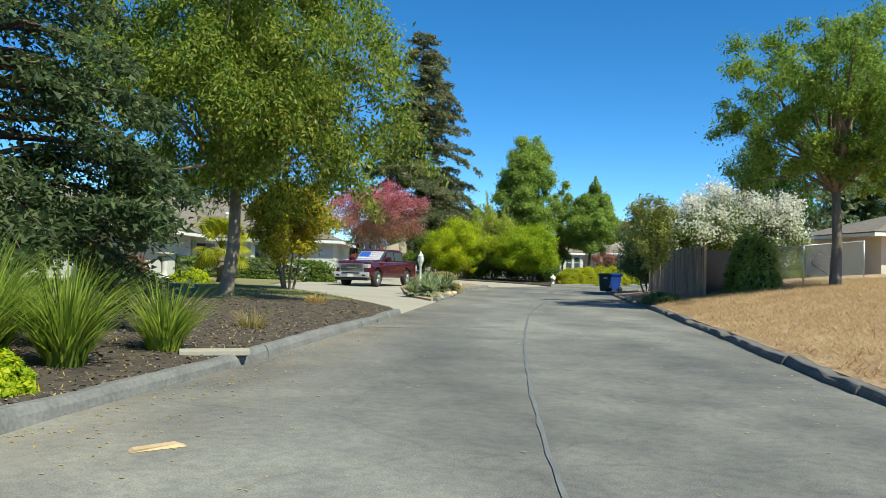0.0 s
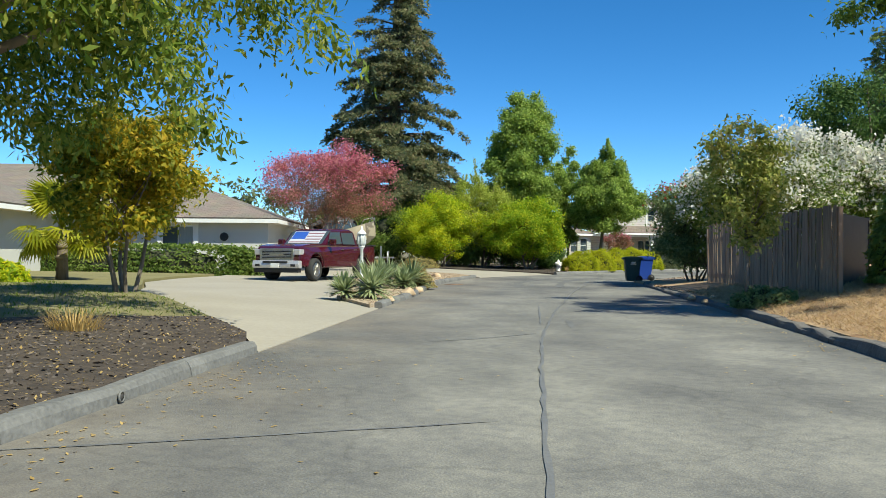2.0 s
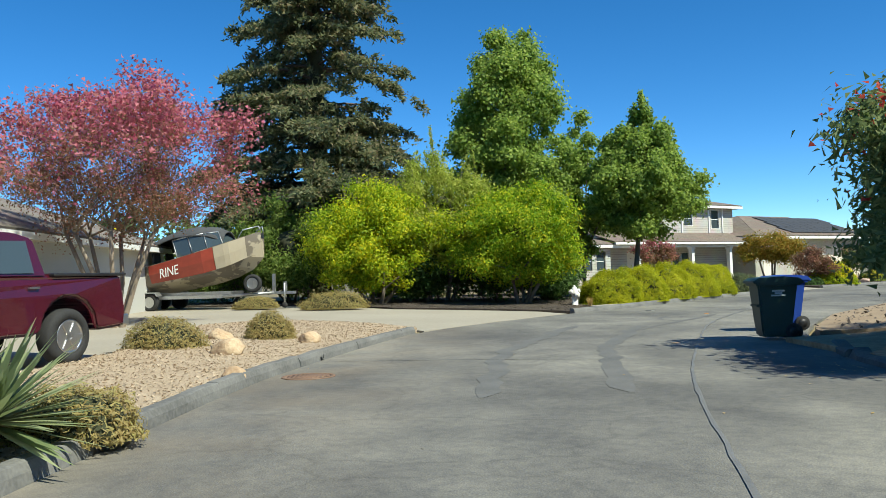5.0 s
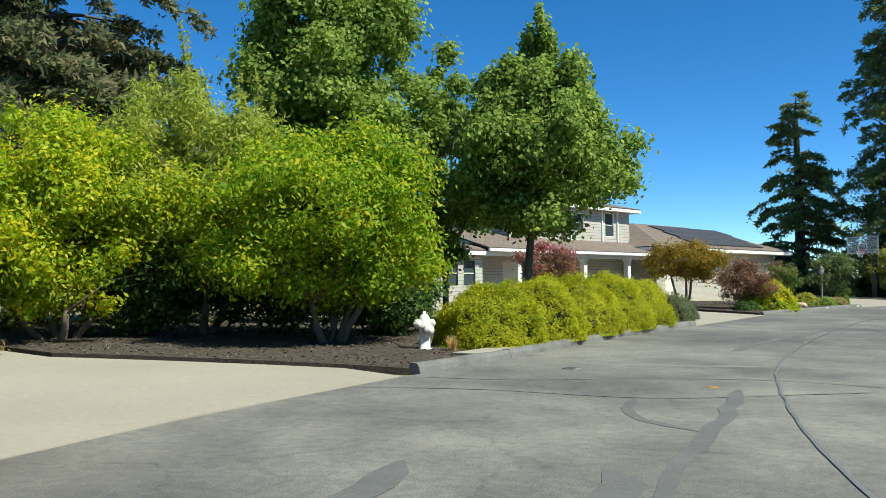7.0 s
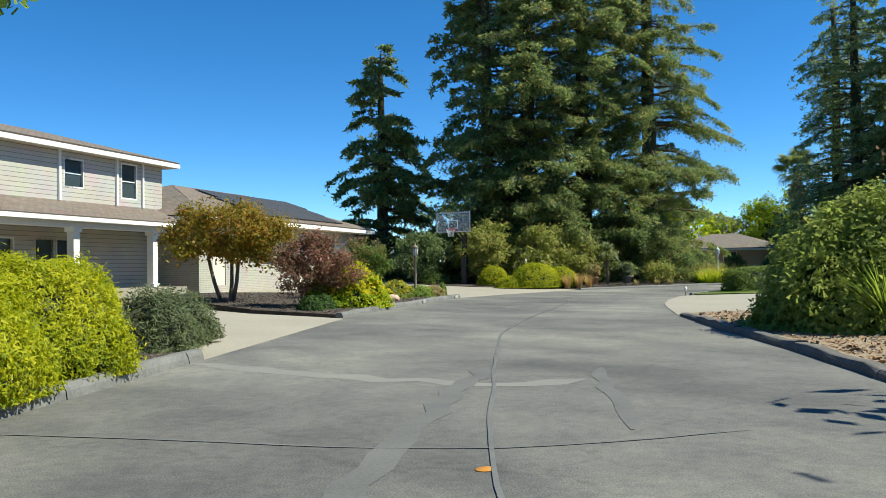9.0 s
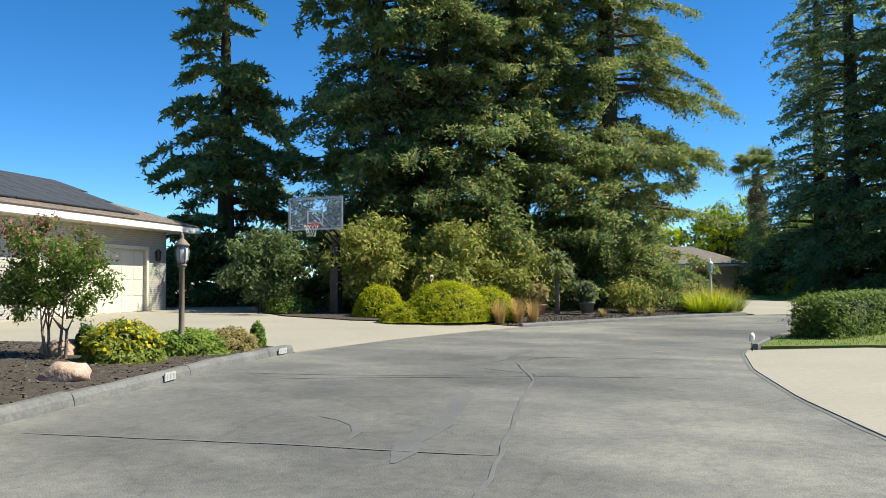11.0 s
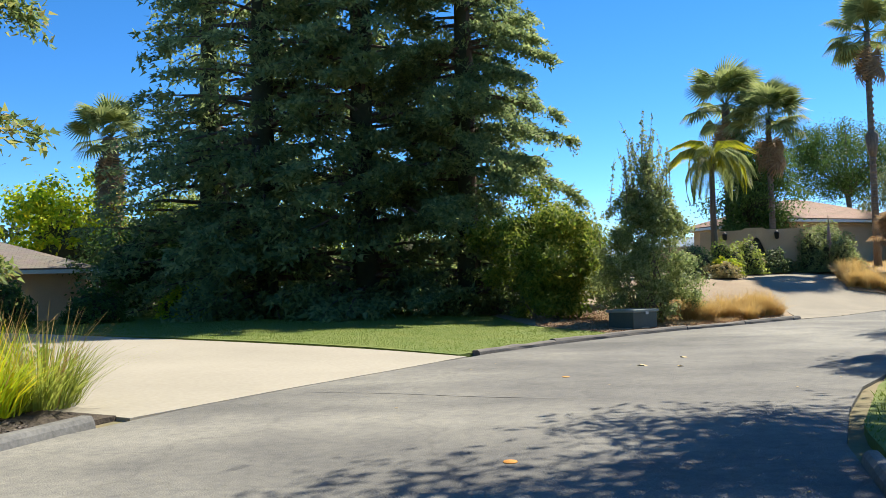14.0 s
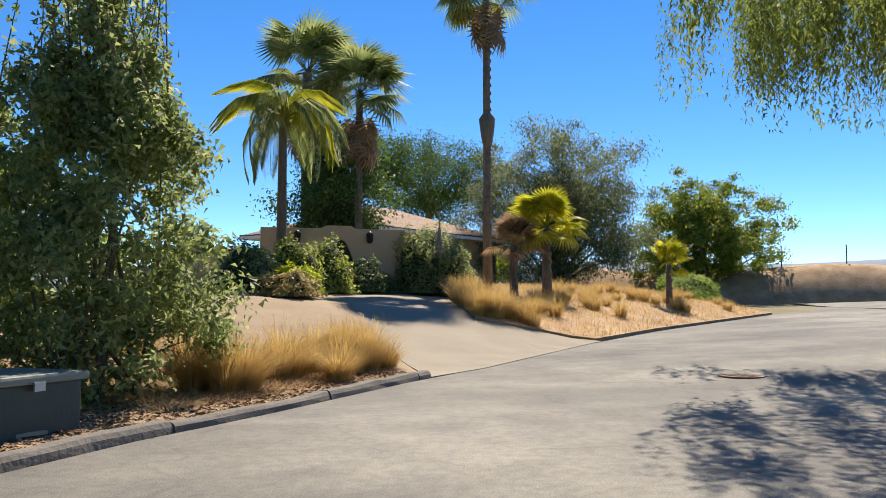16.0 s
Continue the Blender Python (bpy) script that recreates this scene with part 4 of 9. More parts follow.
BED_B = [(8.02, 63.1)] + [tuple(p) for p in verge(LEFT, (9.2, 62.3), (20.2, 73.6), 0.19)] + [(18.38, 77.4), (8.47, 76.61), (0.2, 74.57), (-9.95, 75.33), (-10, 71.9), (0.16, 69.15), (3.56, 65.02)]
patch("mulch_bed", BED_B, MULCH, 0.06, "dark mulch bed under the shrubs", "flower bed")
DRIVE_B = [tuple(p) for p in between(LEFT, (20.2, 73.6), (26.5, 79.85))] + [(25.06, 82.05), (24.06, 87.97), (18.93, 87.74), (19.69, 81.51), (18.61, 77.42), (19.89, 74.09)]
patch("driveway", DRIVE_B, CONCRETE, 0.012, "pale concrete driveway to the porch", "driveway", skirt=0.1)
BED_C = [tuple(p) for p in verge(LEFT, (26.5, 79.85), (37.05, 87.5), 0.19)] + [(35.8, 88.59), (32.72, 90.99), (29.34, 93.16), (25.61, 91.13), (25.25, 82.03)]
patch("mulch_bed", BED_C, MULCH, 0.1, "dark mulch flower bed with boulders", "flower bed")
DRIVE_C = [tuple(p) for p in between(LEFT, (37.05, 87.5), (46.85, 89.55))] + [(46.16, 91.17), (43.74, 93.7), (43.3, 96.64), (44.21, 99.38), (47, 103.6), (42.55, 107.55), (36.12, 100.94), (30.23, 96.58), (29.75, 93.26), (32.73, 91.2), (35.8, 88.69)]
patch("driveway", DRIVE_C, CONCRETE, 0.012, "broad pale concrete driveway before the garage", "driveway", skirt=0.1)
BED_D = [tuple(p) for p in verge(LEFT, (46.85, 89.55), (59, 87.88), 0.19)] + [(59.58, 89.3), (60.82, 91.81), (64.03, 99.96), (58.25, 111.76), (47.66, 111.44), (47.2, 103.6), (44.41, 99.38), (43.5, 96.66), (43.96, 93.96), (46.26, 91.4)]
patch("mulch_bed", BED_D, MULCH, 0.026, "dark mulch bed below the redwoods", "flower bed")
DRIVE_D = [tuple(p) for p in between(LEFT, (59, 87.88), (66.3, 83.85))] + [(67.32, 85.91), (70.43, 91.69), (76.2, 100.84), (70.16, 103.84), (64.23, 99.95), (60.92, 91.81), (59.68, 89.3)]
patch("driveway", DRIVE_D, CONCRETE, 0.012, "pale concrete driveway beside the lawn", "driveway", skirt=0.1)
LAWN_D = [tuple(p) for p in verge(LEFT, (66.3, 83.85), (71.4, 79.7), 0.19)] + [(74, 82.01), (79.62, 82.95), (84.54, 84.58), (90.05, 99.96), (76.4, 100.84), (70.63, 91.68), (67.51, 85.92)]
patch("lawn", LAWN_D, LAWN, 0.035, "green lawn, dry at its edge, below the redwoods", "lawn")
BED_E = [tuple(p) for p in verge(LEFT, (71.4, 79.7), (77.5, 72.8), 0.17)] + [(80.84, 72.1), (84.35, 71.3), (86.5, 70.9), (88.2, 70.6), (90.0, 69.0), (91.2, 66.35), (95.5, 66.4), (95.5, 85.4), (84.64, 84.48), (79.72, 82.85), (74.11, 81.9)]
patch("bare_verge", BED_E, SOIL, 0.042, "bare tan soil with litter and dry grass tufts", "verge", step=1.0, skirt=0.5)
DRIVE_E = [tuple(p) for p in between(LEFT, (77.5, 72.8), (83.4, 64.4))] + [(83.9, 66.0), (84.5, 67.9), (86.0, 67.4), (88.0, 66.75), (89.6, 66.0), (91.2, 66.35), (90.0, 69.0), (88.2, 70.6), (86.5, 70.9), (84.35, 71.3), (80.84, 72.1)]
patch("driveway", DRIVE_E, DUSTY, 0.012, "pale dusty driveway climbing towards the arched wall", "driveway", step=0.8, skirt=0.5)
BED_F = [tuple(p) for p in verge(LEFT, (83.4, 64.4), (92.3, 47.3), 0.17)] + [(98.5, 49.0), (99.5, 56.8), (97.0, 63.0), (95.5, 66.4), (91.2, 66.35), (89.6, 66.0), (88.0, 66.75), (86.0, 67.4), (84.5, 67.9), (83.9, 66.0)]
patch("dry_bed", BED_F, DRYGRASS, 0.075, "bed of straw-coloured dry grass", "flower bed", step=0.9, skirt=0.5)
BANK = [tuple(p) for p in verge(RIGHT, (3.2, 0), (9.9, 47.3), -0.2)] + [(10.32, 50.01), (24.11, 52.04), (40.28, 46), (40.22, -0.05)]
patch("dry_bank", BANK, DRYGRASS, 0.085, "rising verge of trampled reddish dry grass", "verge")
VERGE_R = [tuple(p) for p in verge(RIGHT, (10.72, 51.52), (32.2, 74), -0.2)] + [(34.34, 72.78), (42.35, 64.01), (40.32, 52.03), (20, 49.98)]
patch("bare_verge", VERGE_R, SOIL, 0.075, "bare brown verge with bark litter", "verge")
DRIVE_R = [(32.5, 73.9)] + [tuple(p) for p in between(RIGHT, (32.5, 74.2), (42.9, 81))] + [(44.51, 79.4), (45.58, 73.85), (38.37, 69.98), (34.86, 72.32)]
patch("driveway", DRIVE_R, CONCRETE, 0.012, "pale tan concrete driveway with a rolled edge", "driveway", skirt=0.1)
LAWN_R = [tuple(p) for p in verge(RIGHT, (43.3, 81.1), (63, 77.3), -0.2)] + [(60.3, 69.79), (50.24, 67.86), (45.78, 73.85), (44.71, 79.3)]
patch("lawn", LAWN_R, LAWN, 0.05, "bright green clipped lawn by the hedge", "lawn")

patch("road", [(88, 42), (106, 33), (119, 24), (146, 26), (116, -20), (88, 8)], ASPHALT, 0.003, "pale grey asphalt of the crossing road", "road", step=8.0)


def mound(name, path, width, height, material, label, seed=1):
    """A long bank of earth along a path."""
    a = smooth_line(path, 2.0 if height < 20 else 60.0, 3)
    d = np.gradient(a, axis=0)
    d /= np.linalg.norm(d, axis=1)[:, None]
    nrm = np.stack([-d[:, 1], d[:, 0]], -1)
    rng = np.random.default_rng(seed)
    q = np.linspace(-1, 1, 13)
    rows = []
    for i, pnt in enumerate(a):
        h = height * (1 + 0.1 * math.sin(i * 0.7) * (1 if height < 20 else 0.6)) * min(1, i / 3, (len(a) - 1 - i) / 3)
        rows.append([(*(pnt + nrm[i] * width * s), h * (1 - s * s) ** 0.8 + (0.0 if height > 20 else rng.normal(0, 0.05)) - 0.1) for s in q])
    v = np.array(rows).reshape(-1, 3)
    k = len(q)
    i = (np.arange(len(a) - 1)[:, None] * k + np.arange(k - 1)[None]).ravel()[:, None]
    return tagged(soup(name, v, np.hstack([i, i + k, i + k + 1, i + 1]), material, smooth=True), label, "bank", kind="structure")


mound("earth_bank", [(118, 46), (110.5, 40.5), (104, 33.5), (97, 25), (88, 15), (78, 4)], 4.5, 3.7, DRYGRASS, "brown earth bank beyond the crossing road")
# blue-grey base colour carries the haze of distance; no real haze here
RIDGE = mat("haze_tinted_hills", (0.17, 0.235, 0.29), (0.19, 0.25, 0.30), rough=1.0, scale=0.01, detail=0.05, bump=0.0)
mound("backdrop", [(300, -1600), (900, -1300), (1400, -700), (1700, 0), (1800, 700), (1500, 1400)], 260, 75, RIDGE, "hills on the horizon, tinted blue for haze", seed=3)

curb("kerb", between(LEFT, (-5.2, 0), (-1.25, 25.65)), 1, CURB, "rounded grey concrete kerb with open joints")
curb("kerb", between(LEFT, (0.1, 34.05), (4.1, 55.7)), 1, CURB, "grey concrete kerb round the gravel island")
curb("kerb", between(LEFT, (9.2, 62.4), (20, 73.4)), 1, CURB, "grey concrete kerb below the clipped shrubs")
curb("kerb", between(LEFT, (26.6, 80.05), (36.85, 87.4)), 1, CURB, "grey concrete kerb round the flower bed")
curb("kerb", between(LEFT, (46.95, 89.55), (58.9, 87.88)), 1, CURB, "grey concrete kerb below the redwoods", height=0.11)
curb("kerb", between(LEFT, (66.5, 83.75), (77.4, 72.9)), 1, CURB_DARK, "weathered dark kerb along the lawn", height=0.11, wave=0.015)
curb("kerb", between(LEFT, (83.4, 64.4), (92.3, 47.3)), 1, CURB_DARK, "weathered dark kerb along the dry grass", height=0.1, wave=0.03)
curb("berm", between(RIGHT, (3.2, 0), (10.23, 48.74)), -1, CURB_DARK, "crumbling dark asphalt berm along the bank", height=0.12, width=0.26, wave=0.04)
curb("berm", between(RIGHT, (19.73, 62.25), (32, 73.8)), -1, CURB_DARK, "dark asphalt berm round the planter", height=0.12, width=0.22, wave=0.03)
strip("edge_crack", [(p[0] - 0.03, p[1] + 0.05) for p in between(RIGHT, (33.32, 74.83), (43.1, 81.05))], 0.03, TAR, "dark crack along the driveway edge", lift=0.004, seed=21)
curb("kerb", between(RIGHT, (43.3, 81.15), (56.02, 81.27)), -1, CURB, "grey concrete kerb along the lawn", height=0.09, width=0.14)

# tar seams, tyre marks and worn patches
strip("tar_seam", [(-0.25, 5.5), (0.03, 9.0), (0.35, 12.0), (0.7, 14.8), (1.3, 19.2), (2.1, 24.3), (2.75, 28.1), (3.15, 29.8), (3.75, 32.6), (4.9, 37.2), (5.65, 40.3), (6.6, 43.8), (7.4, 46.4), (8.5, 49.3), (9.5, 51.8), (10.3, 53.8), (11.4, 56.1), (12.15, 57.45), (13.2, 59.2), (14.5, 61.2), (16.3, 63.5), (17.8, 65.2), (19.2, 66.8), (22.3, 70.0), (26.0, 73.7), (29.5, 76.4), (32.3, 78.3), (33.6, 79.2), (35.3, 80.4), (36.7, 81.3), (37.3, 82.0), (38.4, 83.0)], 0.042, TAR, "dark tar seam down the middle of the lane", lift=0.0085, seed=1)
SEAMS = [
    [(-2.2, 20.5), (-0.3, 20.95), (1.3, 21.4)], [(0.9, 26.9), (1.8, 27.3), (2.7, 28.15)], [(3.0, 29.8), (3.4, 32.4), (3.8, 34.9)],
    [(9.07, 62.0), (10.3, 61.0), (11.9, 60.8), (13.7, 60.0), (14.6, 58.5)], [(8.2, 60.9), (8.9, 60.65), (9.9, 60.1), (10.6, 59.3), (11.5, 58.6), (12.8, 58.6), (14.1, 58.45)],
    [(16.3, 70.0), (17.5, 68.5), (18.3, 67.3), (19.2, 66.4), (20.9, 65.7)], [(18.5, 65.0), (18.5, 64.2), (18.8, 63.65), (18.5, 63.0)],
    [(30.2, 82.2), (31.0, 80.8), (31.7, 79.7), (32.0, 78.9), (32.4, 78.3)], [(34.2, 85.3), (35.0, 83.85), (35.7, 82.9), (36.4, 82.1), (37.15, 81.05), (38.2, 79.5)], [(34.1, 84.1), (35.6, 82.75), (36.7, 81.3)],
    [(39.1, 83.5), (39.8, 82.5), (40.7, 80.6)], [(38.6, 83.0), (39.4, 83.34), (39.7, 83.0), (39.85, 82.6), (39.5, 82.2)],
    [(46.35, 85.2), (46.1, 83.4), (46.2, 82.3)], [(48.9, 88.6), (49.05, 86.1), (49.1, 83.8)], [(47.0, 86.1), (46.7, 85.8), (46.4, 85.1)], [(61.2, 86.2), (60.85, 84.9), (60.2, 83.7), (60.0, 82.9)], [(0.9, 37.4), (3.6, 37.9), (8.0, 37.0)], [(2.6, 49.6), (5.2, 49.0), (7.9, 48.0)],
]
for i, pts in enumerate(SEAMS):
    strip("tar_seam", pts, 0.034, TAR, "thin black tar seam across the lane", lift=0.0055 + 0.0001 * i, seed=2 + i)
MARKS = [
    ([(10.74, 56.69), (10.45, 57.1), (10.47, 57.6), (10.7, 58.3), (11.2, 58.9)], 0.12), ([(10.3, 55.9), (10.8, 56.7), (11.5, 57.45), (12.65, 59.2)], 0.18), ([(9.05, 54.06), (9.55, 55.1), (10.4, 56.1), (11.6, 57.6)], 0.13),
    ([(23.1, 69.0), (21.2, 67.2), (20.3, 66.3)], 0.17), ([(15.8, 64.4), (17.15, 65.9), (19.1, 67.6), (22.2, 70.0)], 0.24), ([(31.6, 78.8), (32.6, 79.4), (34.0, 80.3), (35.1, 81.2)], 0.22), ([(38.1, 83.3), (39.2, 83.9), (40.7, 84.4)], 0.24),
    ([(3.4, 29.0), (3.7, 30.8)], 0.13), ([(32.6, 80.9), (32.85, 80.5), (32.6, 80.1), (32.0, 79.7)], 0.1), ([(37.0, 81.5), (37.4, 82.1), (37.2, 82.7)], 0.16), ([(6.2, 45.0), (7.2, 50.0), (9.4, 55.5)], 0.3), ([(4.6, 45.0), (5.6, 50.4), (8.0, 56.2)], 0.28),
]
for i, (pts, width) in enumerate(MARKS):
    strip("tyre_mark", pts, width, SCUFF, "dark scuffed tyre mark on the asphalt", lift=0.0036 + 0.0001 * i, ragged=0.06, seed=40 + i)
PALE = [([(19.7, 73.3), (20.3, 70.8), (21.2, 68.6), (22.2, 68.4)], 0.3), ([(12.0, 63.2), (13.4, 62.2), (14.6, 61.6)], 0.2)]
for i, (pts, width) in enumerate(PALE):
    strip("dust_streak", pts, width, PATCHY, "pale dusty streak worn across the asphalt", lift=0.0018 + 0.0002 * i, ragged=0.35, seed=60 + i)


# ---- houses ----
def wall(name, s0, s1, z0, z1, holes, parent, material, thick=0.15, at=(0, 0), turn=0, label=""):
    """A wall along local x from s0 to s1 at y = at[1], with openings (a, b, low, high)."""
    bm = bmesh.new()
    uv = bm.loops.layers.uv.new("UVMap")
    xs = sorted({s0, s1, *[h[0] for h in holes], *[h[1] for h in holes]})
    zs = sorted({z0, z1, *[h[2] for h in holes], *[h[3] for h in holes]})
    for a, b in zip(xs, xs[1:]):
        for c, d in zip(zs, zs[1:]):
            if any(h[0] <= a and b <= h[1] and h[2] <= c and d <= h[3] for h in holes):
                continue
            add_box(bm, a, b, -thick / 2, thick / 2, c, d)
    bmesh.ops.remove_doubles(bm, verts=bm.verts, dist=1e-4)
    seen = {}
    for f in bm.faces:
        seen.setdefault(tuple(round(q, 3) for q in f.calc_center_median()), []).append(f)
    bmesh.ops.delete(bm, geom=[f for fs in seen.values() if len(fs) > 1 for f in fs], context="FACES")
    for f in bm.faces:
        for lo in f.loops:
            lo[uv].uv = (lo.vert.co.x + lo.vert.co.y, lo.vert.co.z)
    ob = part(name, bm, material, parent, label)
    ob.matrix_local = pose(at[0], at[1], 0, 0, 0, turn)
    return ob


def window(parent, x, y, z0, z1, w, frame_mat=None, cols=1, rows=2, depth=0.1, turn=0):
    """A framed window facing -y: frame, sill, panes."""
    fm = frame_mat or WHITE
    win = box(x - w / 2, x + w / 2, y, y + 0.02, z0, z1)
    ob = part("window", win, GLASS, parent, "dark reflecting window with a pale frame")
    bm = bmesh.new()
    f = 0.06
    for a, b, c, d in ((x - w / 2 - f, x - w / 2, z0 - f, z1 + f), (x + w / 2, x + w / 2 + f, z0 - f, z1 + f), (x - w / 2, x + w / 2, z0 - f, z0), (x - w / 2, x + w / 2, z1, z1 + f)):
        add_box(bm, a, b, y - depth, y + 0.03, c, d)
    part("frame", bm, fm, ob)
    bm = bmesh.new()
    for i in range(1, cols):
        q = x - w / 2 + w * i / cols
        add_box(bm, q - 0.015, q + 0.015, y - 0.03, y + 0.01, z0, z1)
    for i in range(1, rows):
        q = z0 + (z1 - z0) * i / rows
        add_box(bm, x - w / 2, x + w / 2, y - 0.035, y + 0.012, q - 0.02, q + 0.02)
    if len(bm.verts):
        part("muntin", bm, fm, ob)
    else:
        bm.free()
    return ob


def roof_faces(bm, quads, uv):
    """Roof planes, with the courses' coordinates running along the eave and up the slope."""
    for pts in quads:
        vs = [bm.verts.new(p) for p in pts]
        f = bm.faces.new(vs)
        a, b = Vector(pts[0]), Vector(pts[1])
        e = (b - a).normalized()
        n = f.normal if f.normal.length else Vector((0, 0, 1))
        f.normal_update()
        n = f.normal
        up = n.cross(e)
        for lo in f.loops:
            q = lo.vert.co - a
            lo[uv].uv = (q.dot(e), q.dot(up))


def hip_roof(parent, x0, x1, y0, y1, eave, ridge, material, over=0.5, gable=(), fascia=0.18, label=""):
    """A hip roof over a rectangle; ends named in gable ('l','r') are upright."""
    bm = bmesh.new()
    uv = bm.loops.layers.uv.new("UVMap")
    X0, X1, Y0, Y1 = x0 - over, x1 + over, y0 - over, y1 + over
    wide = (X1 - X0) >= (Y1 - Y0)
    if wide:
        r = (Y1 - Y0) / 2
        ym = (Y0 + Y1) / 2
        a = (X0 if "l" in gable else X0 + r, ym, ridge)
        b = (X1 if "r" in gable else X1 - r, ym, ridge)
        quads = [[(X0, Y0, eave), (X1, Y0, eave), b, a], [(X1, Y1, eave), (X0, Y1, eave), a, b], [(X1, Y0, eave), (X1, Y1, eave), b], [(X0, Y1, eave), (X0, Y0, eave), a]]
    else:
        r = (X1 - X0) / 2
        xm = (X0 + X1) / 2
        a = (xm, Y0 if "l" in gable else Y0 + r, ridge)
        b = (xm, Y1 if "r" in gable else Y1 - r, ridge)
        quads = [[(X1, Y0, eave), (X1, Y1, eave), b, a], [(X0, Y1, eave), (X0, Y0, eave), a, b], [(X0, Y0, eave), (X1, Y0, eave), a], [(X1, Y1, eave), (X0, Y1, eave), b]]
    roof_faces(bm, quads, uv)
    rf = part("roof", bm, material, parent, label)
    md = rf.modifiers.new("thick", "SOLIDIFY")
    md.thickness, md.offset = 0.06, 1.0
    bm = bmesh.new()
    t = 0.03
    add_box(bm, X0 - t, X1 + t, Y0 - t, Y0, eave - fascia, eave - 0.005)
    add_box(bm, X0 - t, X1 + t, Y1, Y1 + t, eave - fascia, eave - 0.005)
    add_box(bm, X0 - t, X0, Y0, Y1, eave - fascia, eave - 0.005)
    add_box(bm, X1, X1 + t, Y0, Y1, eave - fascia, eave - 0.005)
    part("fascia", bm, WHITE, parent)
    bm = box(X0, X1, Y0, Y1, eave - fascia + 0.02, eave - fascia + 0.05)
    part("soffit", bm, CREAM, parent)
    return rf


def house_block(parent, x0, x1, y0, y1, z0, z1, material, holes=(), back=True):
    """Four walls of a block; openings in the front (y0)."""
    wall("wall", x0, x1, z0, z1, list(holes), parent, material, at=(0, y0 + 0.075))
    wall("wall", x0, x1, z0, z1, [], parent, material, at=(0, y1 - 0.075))
    wall("wall", y0 + 0.15, y1 - 0.15, z0, z1, [], parent, material, at=(x0 + 0.075, 0), turn=90)
    wall("wall", y0 + 0.15, y1 - 0.15, z0, z1, [], parent, material, at=(x1 - 0.075, 0), turn=90)


def low_house():
    """Grey stucco bungalow behind the hedge; front along y."""
    h = thing("house", "grey stucco bungalow with a brown shingle hip roof", "house", (0, 0, 0.15))
    wins = [(-13.8, -12.7, 0.3, 2.2), (-10.3, -8.95, 0.3, 2.2)]
    house_block(h, -26, -5.6, 53.4, 70, -0.6, 2.45, STUCCO, wins)
    for a, b, c, d in wins:
        w = window(h, (a + b) / 2, 53.46, c, d, b - a, WHITE, cols=2, rows=3 if b - a < 1.2 else 1)
        part("curtain", box((a + b) / 2 + 0.04, b - 0.02, 53.425, 53.44, c, d), CURTAIN, w, "pale drawn curtain behind the glass")
        bm = bmesh.new()
        for p, q, r0, r1 in ((a - 0.24, a - 0.06, c - 0.2, d + 0.2), (b + 0.06, b + 0.24, c - 0.2, d + 0.2), (a - 0.06, b + 0.06, d + 0.06, d + 0.2)):
            add_box(bm, p, q, 53.34, 53.4, r0, r1)
        part("casing", bm, WHITE, w)
    hip_roof(h, -30, -5.6, 53.4, 70, 2.55, 5.75, SHINGLE, over=0.5)
    bm = bmesh.new()
    add_lathe(bm, [(0.22, 3.3), (0.2, 3.35), (0.09, 3.4), (0.09, 3.75), (0.13, 3.76), (0.13, 3.86), (0.05, 3.9)], 12, pose(-12.4, 55.0, 0.3))
    part("vent_pipe", bm, WHITE, h)
    bm = lathe([(0.16, 0), (0.2, 0.02), (0.16, 0.05)], 14, pose(-7.55, 53.38, 1.75, 90))
    part("plaque", bm, METAL_DARK, h)
    # wing towards the lane
    wing = [(-16.6, -15.2, 0.9, 2.0)]
    house_block(h, -26, -13.9, 36, 52.4, -0.6, 2.6, STUCCO, wing)
    window(h, -15.9, 36.1, 0.9, 2.0, 1.4, cols=2, rows=2)
    hip_roof(h, -26, -13.9, 36, 52.4, 2.7, 5.2, SHINGLE, over=0.8)
    return h


low_house()
HT = 32.3


